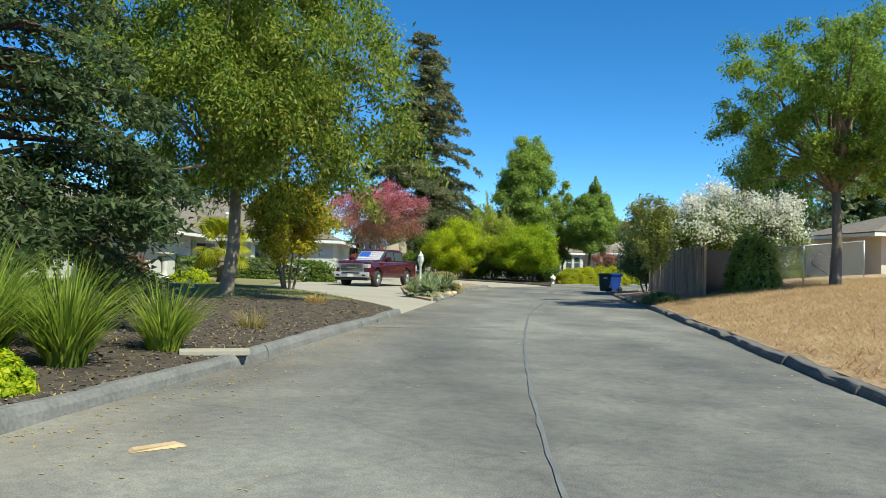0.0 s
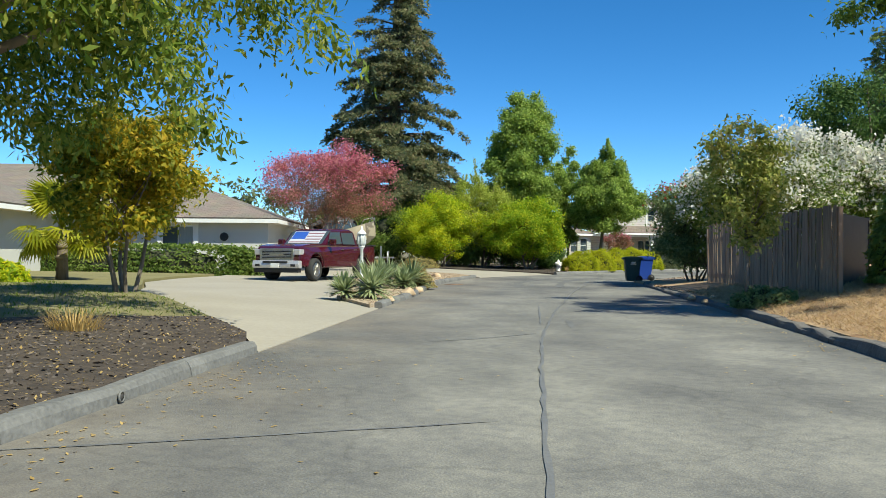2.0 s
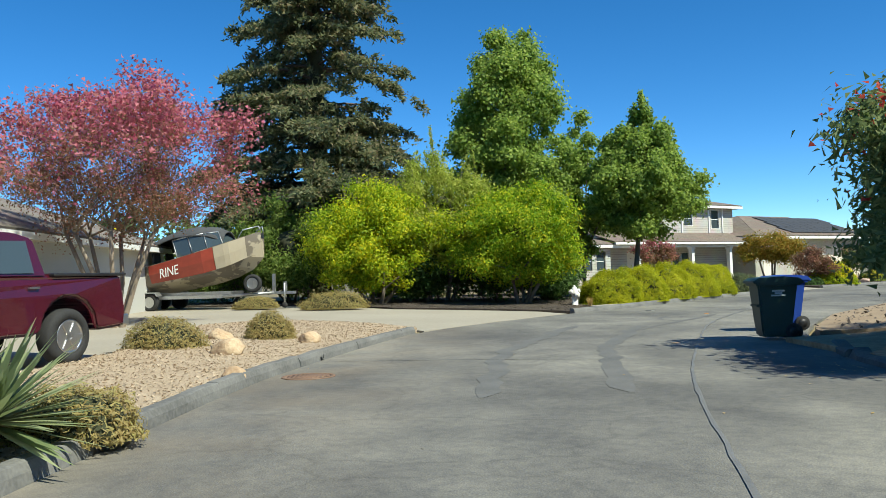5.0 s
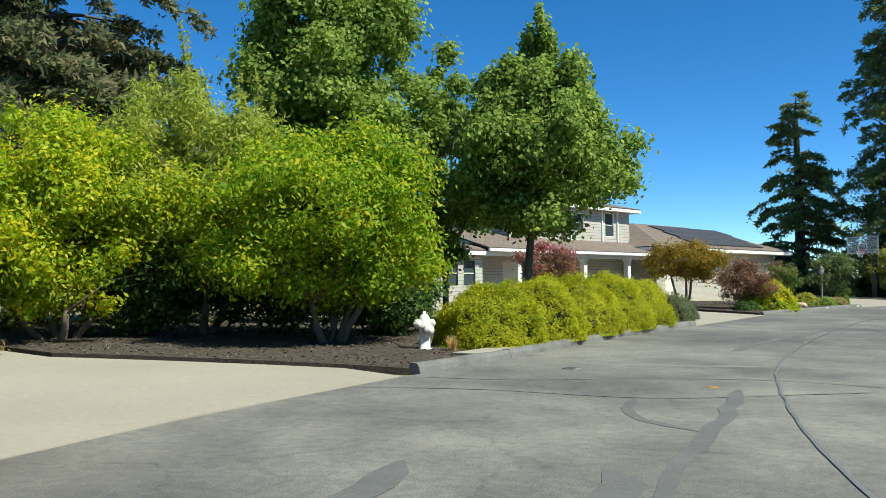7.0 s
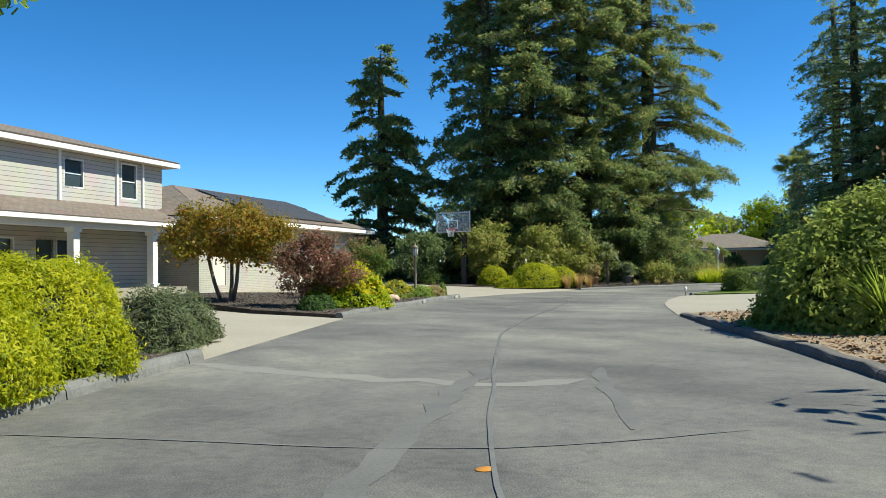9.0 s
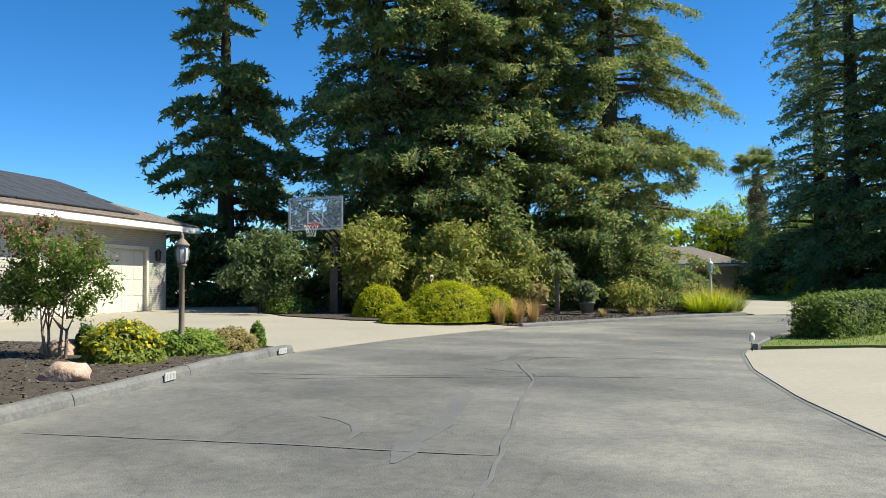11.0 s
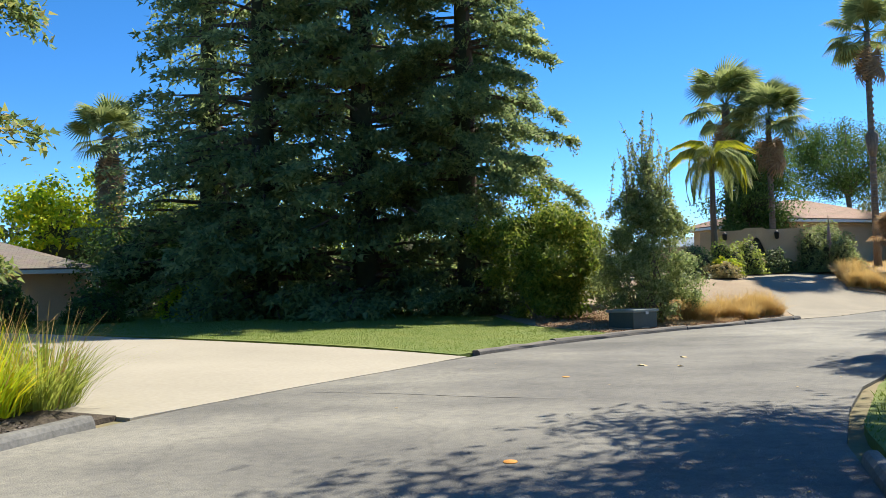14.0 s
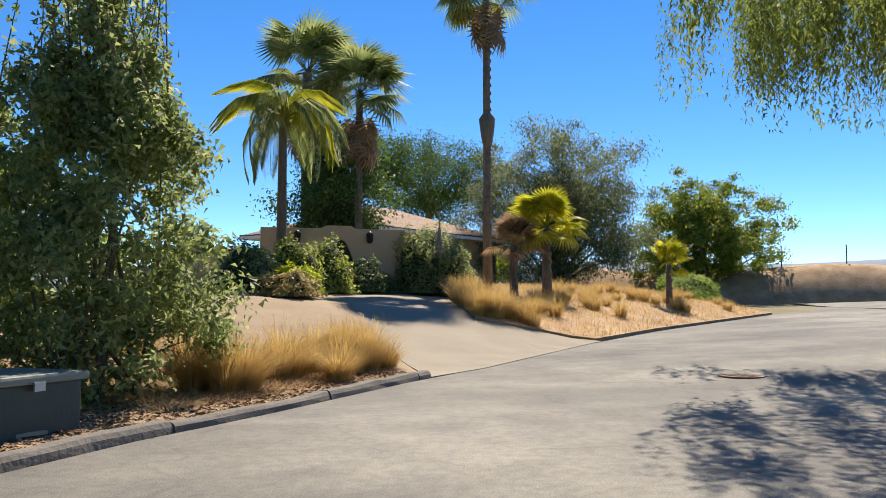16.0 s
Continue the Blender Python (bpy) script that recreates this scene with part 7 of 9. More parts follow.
LITTER = mat("brown_leaf_litter", (0.19, 0.10, 0.055), (0.46, 0.31, 0.18), rough=0.95, scale=12, detail=40)
chips("bark_litter", [tuple(p) for p in verge(RIGHT, (18.2, 60.6), (32.0, 73.8), -0.35)] + [(33.6, 72.4), (27.5, 65.6), (21.0, 59.0)], 9000, 0.05, LITTER, "brown bark litter round the verge bushes", 0.08, seed=36, category="leaves")
chips("bark_litter", [tuple(p) for p in verge(LEFT, (71.4, 79.7), (77.5, 72.8), 0.25)] + [(79.51, 73.89), (80.52, 78.36), (77.86, 81.48), (74.11, 81.81)], 26000, 0.045, LITTER, "brown leaf litter on the bare verge", 0.047, seed=33, category="leaves")
chips("bark_litter", [tuple(p) for p in verge(RIGHT, (7.18, 32.07), (9.67, 46.08), -0.3)] + [(9.35, 43.99), (8.81, 37.4), (8.44, 31.8)], 1500, 0.05, LITTER, "small bark and leaf litter on the verge", 0.09, seed=34, category="leaves")


# ---- things ----
def wheel(parent, x, y, z, r, w, side, name="wheel"):
    """A road wheel, axle along y: tyre with a shaped wall, spoked rim."""
    tyre = part(name, lathe([(r * 0.62, -w / 2), (r * 0.9, -w / 2), (r, -w * 0.32), (r, w * 0.32), (r * 0.9, w / 2), (r * 0.62, w / 2), (r * 0.6, 0)], 28, pose(0, 0, 0, 90)), RUBBER, parent)
    tyre.matrix_local = pose(x, y, z)
    bm = bmesh.new()
    add_lathe(bm, [(r * 0.15, 0.02), (r * 0.62, -0.01), (r * 0.62, 0.03), (r * 0.56, 0.04), (r * 0.54, 0.02)], 24, pose(0, 0, 0, -90 * side) @ pose(0, 0, w / 2 - 0.04))
    for k in range(6):
        add_box(bm, r * 0.1, r * 0.58, -r * 0.07, r * 0.07, w / 2 - 0.035, w / 2 - 0.005, pose(0, 0, 0, -90 * side) @ pose(0, 0, 0, 0, 0, 60 * k))
    part("rim", bm, CHROME, tyre)
    return tyre


MAROON = mat("maroon_paint", (0.062, 0.004, 0.011), (0.05, 0.003, 0.009), rough=0.22, bump=0.0, spec=0.6, coat=0.8)


def pickup(x, y, turn):
    """Crew-cab pickup; local -x is the front."""
    t = thing("pickup_truck", "maroon crew-cab pickup with chrome grille and flag sunshade", "pickup", (x, y, ground_z(x, y) + 0.015), turn)
    W = 2.0

    def body(outline, width, name, m, bevel=0.05, top_in=0.0):
        bm = prism(outline, width)
        if top_in:
            zs = [v.co.z for v in bm.verts]
            lo, hi = min(zs), max(zs)
            for v in bm.verts:
                v.co.y *= 1 - top_in * (v.co.z - lo) / (hi - lo)
        for v in bm.verts:
            if v.co.x < -2.4:
                v.co.y *= 0.94
            if name == "body" and v.co.z > 1.05:
                v.co.y *= 0.95
        bmesh.ops.bevel(bm, geom=bm.edges[:], offset=bevel, segments=3, affect="EDGES")
        return part(name, bm, m, t, smooth=False)

    def arch(cx, r=0.5, n=8, z=0.52):
        return [(cx + r * math.cos(a), z + r * 0.95 * math.sin(a)) for a in np.linspace(0, math.pi, n)]

    low = [(-2.85, 0.55), (-2.9, 0.8), (-2.88, 1.14), (-2.7, 1.26), (-2.2, 1.32), (-1.3, 1.34), (2.9, 1.32), (2.95, 0.75), (2.9, 0.5)] + [(2.35, 0.46)] + arch(1.78) + [(1.2, 0.46), (-1.3, 0.46)] + arch(-1.86) + [(-2.45, 0.5)]
    body(low, W, "body", MAROON, 0.05)
    cab = [(-1.25, 1.26), (-0.45, 1.88), (-0.1, 1.93), (1.0, 1.92), (1.32, 1.84), (1.45, 1.27)]
    body(cab, W - 0.12, "cab", MAROON, 0.04, top_in=0.16)
    # windows
    ws = prism([(-1.21, 1.31), (-1.13, 1.30), (-0.42, 1.84), (-0.5, 1.85)], 1.56)
    part("windscreen", ws, GLASS, t)
    for sd in (-1, 1):
        for a, b in ((-0.95, 0.12), (0.2, 1.15)):
            g = bmesh.new()
            vs = [(a + (0.32 if a < 0 else 0), 1.78), (b, 1.80), (b + (0.05 if a > 0 else 0), 1.34), (a, 1.34)]
            q = [g.verts.new((px, sd * (0.945 - 0.15 * (pz - 1.26) / 0.67 + 0.006), pz)) for px, pz in vs]
            g.faces.new(q if sd < 0 else q[::-1])
            o = part("side_window", g, GLASS, t)
            md = o.modifiers.new("thick", "SOLIDIFY")
            md.thickness = 0.012
        mir = part("mirror", box(-0.95, -0.8, sd * 1.0 - 0.12 + sd * 0.1, sd * 1.0 + 0.12 + sd * 0.1, 1.28, 1.52, bevel=0.03), MAROON, t)
        part("door_handle", box(0.0, 0.18, sd * 1.0 - 0.02, sd * 1.0 + 0.02, 1.12, 1.15), CHROME, t)
        part("door_handle", box(1.05, 1.23, sd * 1.0 - 0.02, sd * 1.0 + 0.02, 1.12, 1.15), CHROME, t)
    # sunshade with stripes and a blue field
    SH_R = mat("shade_white", (0.55, 0.56, 0.60), (0.46, 0.47, 0.52), rough=0.25, scale=4)
    SH_B = mat("shade_blue", (0.03, 0.10, 0.42), rough=0.5)
    dirn = math.degrees(math.atan2(0.54, 0.71))
    sh = part("sunshade", box(0.03, 0.78, -0.66, 0.66, 0, 0.006), SH_R, t, "windscreen sunshade printed with white stripes and a blue starry field")
    sh.matrix_local = pose(-1.19, 0, 1.345, 0, -dirn, 0)
    part("blue_field", box(0.3, 0.76, 0.05, 0.64, 0.006, 0.010), SH_B, sh)
    for k in range(4):
        part("stripe", box(0.08 + k * 0.18, 0.14 + k * 0.18, -0.64, 0.02 if k > 0 else 0.64, 0.006, 0.010), mat("shade_grey", (0.25, 0.12, 0.14), rough=0.5), sh)
    # front
    part("grille", box(-2.93, -2.86, -0.62, 0.62, 0.78, 1.12, bevel=0.02), METAL_DARK, t)
    for k in range(6):
        part("grille_bar", box(-2.955, -2.92, -0.6, 0.6, 0.80 + k * 0.055, 0.825 + k * 0.055, bevel=0.005), CHROME, t)
    bm = bmesh.new()
    for a, b, c, d in ((-0.68, 0.68, 1.12, 1.17), (-0.68, 0.68, 0.74, 0.79), (-0.68, -0.61, 0.79, 1.12), (0.61, 0.68, 0.79, 1.12)):
        add_box(bm, -2.95, -2.88, a, b, c, d, bevel=0.008)
    part("grille_surround", bm, CHROME, t)
    part("emblem", box(-2.97, -2.94, -0.28, 0.28, 0.93, 1.0, bevel=0.008), CHROME, t)
    part("front_bumper", prism([(-3.02, 0.48), (-3.05, 0.6), (-3.0, 0.74), (-2.8, 0.74), (-2.8, 0.46)], 1.9, bevel=0.02), STEEL, t)
    part("bumper_intake", box(-3.065, -3.02, -0.5, 0.5, 0.66, 0.72, bevel=0.01), METAL_DARK, t)
    part("lower_valance", box(-2.98, -2.78, -0.9, 0.9, 0.32, 0.47, bevel=0.02), METAL_DARK, t)
    part("number_plate", box(-3.075, -3.055, -0.16, 0.16, 0.5, 0.65), WHITE, t)
    for sd in (-1, 1):
        part("headlight", box(-2.93, -2.6, sd * 0.8 - 0.13, sd * 0.8 + 0.13, 0.94, 1.14, bevel=0.04), STEEL, t, "clear headlight")
        part("fog_light", box(-3.06, -3.0, sd * 0.72 - 0.09, sd * 0.72 + 0.09, 0.53, 0.62, bevel=0.01), METAL_DARK, t)
    part("rear_bumper", box(2.92, 3.05, -0.95, 0.95, 0.5, 0.68, bevel=0.02), CHROME, t)
    part("bed_rail", box(1.5, 2.95, -1.0, 1.0, 1.29, 1.34, bevel=0.02), METAL_DARK, t)
    for cx in (-1.86, 1.78):
        for sd in (-1, 1):
            wheel(t, cx, sd * 0.86, 0.41, 0.41, 0.28, sd)
    return t


pickup(-2.69, 47.44, 66)

HULL = mat("camouflage_hull", (0.36, 0.31, 0.22), (0.16, 0.135, 0.10), rough=0.45, scale=0.8, detail=4, bump=0.0, mix_lo=0.47, mix_hi=0.5)
HULL_RED = mat("red_hull_graphic", (0.36, 0.06, 0.035), (0.25, 0.045, 0.03), rough=0.4, scale=1.0, detail=6, bump=0.0)
HULL_TAN = mat("tan_hull_graphic", (0.46, 0.40, 0.29), (0.42, 0.36, 0.26), rough=0.4, scale=1.0, detail=6, bump=0.0)
CANVAS = mat("charcoal_canvas", (0.055, 0.057, 0.06), (0.075, 0.077, 0.08), rough=0.9, scale=3, detail=50, bump=0.2)


def boat(x, y, turn):
    """An aluminium boat on its trailer; local +x is the bow."""
    t = thing("boat", "camouflage and red aluminium boat with a charcoal canopy", "boat", (x, y, ground_z(x, y) + 0.16), turn)
    tilt = pose(0, 0, 0, 0, -5.5)
    st = [(-3.0, 1.02, 0.55, 1.35), (-2.0, 1.05, 0.55, 1.42), (-0.5, 1.05, 0.55, 1.52), (0.8, 1.02, 0.58, 1.63), (1.8, 0.82, 0.68, 1.75), (2.5, 0.5, 0.85, 1.86), (3.0, 0.12, 1.15, 1.95)]
    bm = bmesh.new()
    rings = []
    for sx, hw, keel, gun in st:
        ch = keel + 0.28 + 0.1 * (sx > 1.5)
        prof = [(-hw, gun), (-hw * 0.98, gun - 0.25), (-hw * 0.82, ch), (0, keel), (hw * 0.82, ch), (hw * 0.98, gun - 0.25), (hw, gun), (hw * 0.93, gun), (hw * 0.9, gun - 0.22), (-hw * 0.9, gun - 0.22), (-hw * 0.93, gun)]
        rings.append([bm.verts.new((sx, py, pz)) for py, pz in prof])
    n = len(rings[0])
    for a, b in zip(rings, rings[1:]):
        for k in range(n):
            bm.faces.new((a[k], a[(k + 1) % n], b[(k + 1) % n], b[k]))
    bm.faces.new(rings[0])
    bm.faces.new(rings[-1][::-1])
    bmesh.ops.recalc_face_normals(bm, faces=bm.faces)
    hull = part("hull", bm, HULL, t)
    hull.matrix_local = tilt

    def flank(name, xa, xb, lo, hi, m, skew=0.0):
        """A painted field on the near side of the hull."""
        g = bmesh.new()
        X = np.linspace(xa, xb, 7)
        s = np.array(st)
        rows = []
        for q in X:
            hw, gun = np.interp(q, s[:, 0], s[:, 1]), np.interp(q, s[:, 0], s[:, 3])
            ch = np.interp(q, s[:, 0], s[:, 2]) + 0.28
            z0, z1 = ch + (gun - ch) * lo, ch + (gun - ch) * hi

            def yy(z, hw=hw):
                return -(hw * (0.82 + 0.16 * (z - ch) / max(0.05, gun - 0.25 - ch)) if z < gun - 0.25 else hw * 0.99) - 0.04

            rows.append([g.verts.new((q + skew * 0.0, yy(z0), z0)), g.verts.new((q + skew * 0.5, yy((z0 + z1) / 2), (z0 + z1) / 2)), g.verts.new((q + skew, yy(z1), z1))])
        for a, b in zip(rows, rows[1:]):
            for k in range(2):
                g.faces.new((a[k], b[k], b[k + 1], a[k + 1]))
        return part(name, g, m, hull)

    flank("red_field", -1.7, 1.25, 0.1, 0.97, HULL_RED, 0.0)
    flank("tan_field", 1.27, 2.5, 0.1, 0.97, HULL_TAN, 0.0)
    cu = bpy.data.curves.new("lettering", "FONT")
    cu.body, cu.size, cu.extrude, cu.align_x = "RINE", 0.42, 0.004, "CENTER"
    cu.materials.append(WHITE)
    tx = new("lettering", cu)
    tx.parent = hull
    tx.matrix_local = pose(-0.75, -1.085, 1.02, 84, 0, 0) @ pose(0, 0, 0.0, 0, 0, 3)
    tagged(tx, "white block capitals on the hull")
    # windscreen, canopy
    bm = bmesh.new()
    frame_pts = [(-0.35, 1.48, 0.98), (0.35, 1.55, 0.98), (1.0, 1.62, 0.9), (1.55, 1.7, 0.62)]
    top = [(-0.62, 2.1, 0.86), (0.1, 2.13, 0.86), (0.8, 2.14, 0.8), (1.3, 2.14, 0.5)]
    quads = []
    for sd in (-1, 1):
        bm = bmesh.new()
        for (a, b), (c, d) in zip(zip(frame_pts, frame_pts[1:]), zip(top, top[1:])):
            q = [(p[0], sd * p[2], p[1]) for p in (a, b, d, c)]
            quads.append(q if sd < 0 else q[::-1])
            for p0, p1 in ((a, c), (b, d), (c, d), (a, b)):
                add_tube(bm, [(p0[0], sd * p0[2], p0[1]), (p1[0], sd * p1[2], p1[1])], [0.022, 0.022], 6)
        part("windscreen_frame", bm, GALV, t).matrix_local = tilt
    quads.append([(1.55, -0.62, 1.7), (1.55, 0.62, 1.7), (1.3, 0.5, 2.14), (1.3, -0.5, 2.14)])
    for q in quads:
        g = bmesh.new()
        g.faces.new([g.verts.new(p) for p in q])
        pane = part("pane", g, GLASS, t)
        pane.modifiers.new("thick", "SOLIDIFY").thickness = 0.01
        pane.matrix_local = tilt
    g = bmesh.new()
    rows = []
    for sx, zz, hw in ((-2.1, 2.16, 0.9), (-1.3, 2.36, 0.95), (-0.5, 2.47, 0.95), (0.3, 2.45, 0.92), (1.0, 2.34, 0.8), (1.5, 2.14, 0.52)):
        rows.append([g.verts.new((sx, hw * u, zz - 0.3 * abs(u) ** 2.5)) for u in (-1, -0.6, -0.2, 0.2, 0.6, 1)])
    for a, b in zip(rows, rows[1:]):
        for k in range(5):
            f = g.faces.new((a[k], b[k], b[k + 1], a[k + 1]))
            f.smooth = True
    can = part("canopy", g, CANVAS, t, "charcoal canvas canopy")
    md = can.modifiers.new("thick", "SOLIDIFY")
    md.thickness = 0.03
    can.matrix_local = tilt
    for sd in (-1, 1):
        bm = bmesh.new()
        add_tube(bm, [(-2.0, sd * 0.84, 2.0), (-1.95, sd * 0.97, 1.4)], [0.03, 0.03], 6)
        part("canopy_post", bm, GALV, t).matrix_local = tilt
        bm = bmesh.new()
        add_tube(bm, [(2.2, sd * 0.6, 1.8), (2.45, sd * 0.55, 2.05), (2.95, sd * 0.15, 2.12)], [0.02, 0.02, 0.02], 6)
        add_tube(bm, [(2.95, sd * 0.15, 2.12), (3.0, sd * 0.1, 1.95)], [0.02, 0.02], 6)
        part("rail", bm, GALV, t).matrix_local = tilt
    for k, yy in enumerate((-0.45, 0.45)):
        bm = bmesh.new()
        add_box(bm, -1.75, -1.25, yy - 0.22, yy + 0.22, 1.3, 1.42, bevel=0.03)
        add_box(bm, -1.8, -1.68, yy - 0.22, yy + 0.22, 1.42, 1.85, bevel=0.03)
        o = part("seat", bm, CANVAS, t)
        o.matrix_local = tilt
    bm = bmesh.new()
    add_box(bm, -3.45, -3.0, -0.22, 0.22, 1.1, 1.7, bevel=0.06)
    add_box(bm, -3.35, -3.12, -0.1, 0.1, 0.45, 1.1, bevel=0.03)
    part("outboard_motor", bm, METAL_DARK, t)
    t.scale = (0.88, 1.0, 1.2)
    # trailer
    tr = thing("boat_trailer", "galvanised tandem-axle boat trailer with a jockey wheel", "trailer", (x, y, ground_z(x, y) + 0.012), turn)
    bm = bmesh.new()
    for sd in (-1, 1):
        add_box(bm, -2.9, 1.2, sd * 0.75 - 0.04, sd * 0.75 + 0.04, 0.42, 0.54)
        add_tube(bm, [(1.2, sd * 0.75, 0.48), (2.9, 0.06 * sd, 0.55)], [0.06, 0.06], 6)
        add_box(bm, -2.4, 1.4, sd * 0.45 - 0.05, sd * 0.45 + 0.05, 0.54, 0.66)
    for xx in (-2.8, -1.6, -0.2, 1.1):
        add_box(bm, xx - 0.04, xx + 0.04, -0.75, 0.75, 0.44, 0.52)
    add_box(bm, 2.6, 3.75, -0.05, 0.05, 0.5, 0.6)
    add_box(bm, 2.85, 2.95, -0.05, 0.05, 0.6, 1.25)
    add_box(bm, 3.3, 3.4, -0.05, 0.05, 0.6, 0.95)
    part("trailer_frame", bm, GALV, tr)
    part("jockey_leg", tube([(3.35, -0.1, 0.12), (3.35, -0.1, 0.9)], [0.035, 0.035], 8), GALV, tr)
    part("jockey_wheel", lathe([(0.03, -0.04), (0.1, -0.04), (0.1, 0.04), (0.03, 0.04)], 16, pose(3.35, -0.1, 0.1, 90)), RUBBER, tr)
    for cx in (-2.35, -1.6):
        for sd in (-1, 1):
            wheel(tr, cx, sd * 0.98, 0.33, 0.33, 0.2, sd)
    for sd in (-1, 1):
        part("mudguard", prism([(-2.75, 0.55), (-2.65, 0.7), (-1.3, 0.7), (-1.2, 0.55), (-1.28, 0.55), (-1.36, 0.66), (-2.6, 0.66), (-2.68, 0.55)], 0.26, pose(0, sd * 0.98, 0)), GALV, tr)
    spare = wheel(tr, 2.35, -0.42, 0.95, 0.33, 0.2, -1, "spare_wheel")
    spare.matrix_local = pose(2.3, -0.5, 0.92, 0, 0, 12)
    part("spare_bracket", box(2.2, 2.4, -0.4, 0.0, 0.6, 0.95), GALV, tr)
    return t


boat(-3.6, 67.91, -17)

GREENBIN = mat("dark_green_plastic", (0.018, 0.05, 0.045), (0.024, 0.06, 0.052), rough=0.5, bump=0.03)
BLUEBIN = mat("blue_plastic", (0.01, 0.05, 0.30), (0.012, 0.06, 0.34), rough=0.5, bump=0.03)
INK = mat("pale_print", (0.6, 0.62, 0.6), rough=0.6)


def wheelie_bin(x, y, turn, m, label, print_it=True):
    """A roadside cart: tapered body, ribs, overhanging lid, two wheels; local -y is the front."""
    t = thing("wheelie_bin", label, "rubbish bin", (x, y, 0.006), turn, "roadside bins")
    bm = bmesh.new()
    levels = [(0.05, 0.22, -0.24, 0.22), (0.3, 0.25, -0.27, 0.27), (0.8, 0.29, -0.31, 0.33), (0.98, 0.31, -0.33, 0.36)]
    rings = [[bm.verts.new(p) for p in ((-w, f, z), (w, f, z), (w, b, z), (-w, b, z))] for z, w, f, b in levels]
    for a, b in zip(rings, rings[1:]):
        for k in range(4):
            bm.faces.new((a[k], a[(k + 1) % 4], b[(k + 1) % 4], b[k]))
    bm.faces.new(rings[0][::-1])
    bm.faces.new(rings[-1])
    bmesh.ops.bevel(bm, geom=[e for e in bm.edges], offset=0.03, segments=2, affect="EDGES")
    part("body", bm, m, t)
    part("rim", box(-0.335, 0.335, -0.36, 0.39, 0.95, 1.0, bevel=0.015), m, t)
    part("lid", prism([(-0.40, 0.99), (-0.42, 1.03), (-0.3, 1.09), (0.1, 1.11), (0.38, 1.08), (0.44, 1.02), (0.43, 0.99)], 0.7, pose(0, 0, 0, 0, 0, 90), bevel=0.012), m, t)
    part("handle", tube([(-0.28, 0.36, 0.97), (-0.28, 0.46, 1.0), (0.28, 0.46, 1.0), (0.28, 0.36, 0.97)], [0.018] * 4, 6), m, t)
    part("catch_bar", box(-0.2, 0.2, -0.33, -0.29, 0.58, 0.62, bevel=0.01), m, t)
    for sd in (-1, 1):
        w = part("wheel", lathe([(0.03, -0.03), (0.13, -0.03), (0.145, -0.015), (0.145, 0.015), (0.13, 0.03), (0.03, 0.03)], 18, pose(0, 0, 0, 0, 90)), RUBBER, t)
        w.matrix_local = pose(sd * 0.27, 0.27, 0.145)
        part("hub", lathe([(0.02, -0.036), (0.09, -0.034), (0.09, 0.034), (0.02, 0.036)], 12, pose(0, 0, 0, 0, 90)), METAL_DARK, w)
    if print_it:
        for k, (w, z) in enumerate(((0.2, 0.86), (0.12, 0.82), (0.24, 0.78))):
            part("print_line", box(0.288, 0.308 + 0.012 * (z - 0.78) / 0.08, -w / 2 + 0.02, w / 2 + 0.02, z - 0.014, z + 0.014), INK, t)
    return t


wheelie_bin(10.4, 50.65, -98, GREENBIN, "dark green wheeled bin standing at the road edge")

wheelie_bin(11.5, 52.6, -95, BLUEBIN, "bright blue wheeled recycling bin", False)


def hydrant(x, y):
    HY = mat("chipped_white_paint", (0.78, 0.76, 0.70), (0.62, 0.58, 0.50), rough=0.6, scale=6, detail=20)
    t = thing("fire_hydrant", "chipped white fire hydrant on the mulch", "hydrant", (x, y, 0.09), 20)
    part("barrel", lathe([(0.15, -0.1), (0.15, 0.04), (0.11, 0.05), (0.105, 0.42), (0.14, 0.43), (0.14, 0.47), (0.12, 0.5), (0.11, 0.6), (0.07, 0.68), (0.03, 0.7), (0.03, 0.75)], 20), HY, t)
    part("hose_cap", lathe([(0.09, 0), (0.09, 0.13), (0.105, 0.13), (0.105, 0.19), (0.04, 0.2), (0.03, 0.24)], 14, pose(0, 0, 0.4, 90)), HY, t)
    for sd in (-1, 1):
        part("side_cap", lathe([(0.06, 0), (0.06, 0.13), (0.08, 0.13), (0.08, 0.19), (0.03, 0.2), (0.025, 0.24)], 14, pose(0, 0, 0.52, 0, 90 * sd)), HY, t)
    part("chain", tube([(0.18, 0.02, 0.5), (0.2, 0.03, 0.3), (0.16, 0.03, 0.12)], [0.012] * 3, 6), GALV, t)


hydrant(9.98, 65.5)


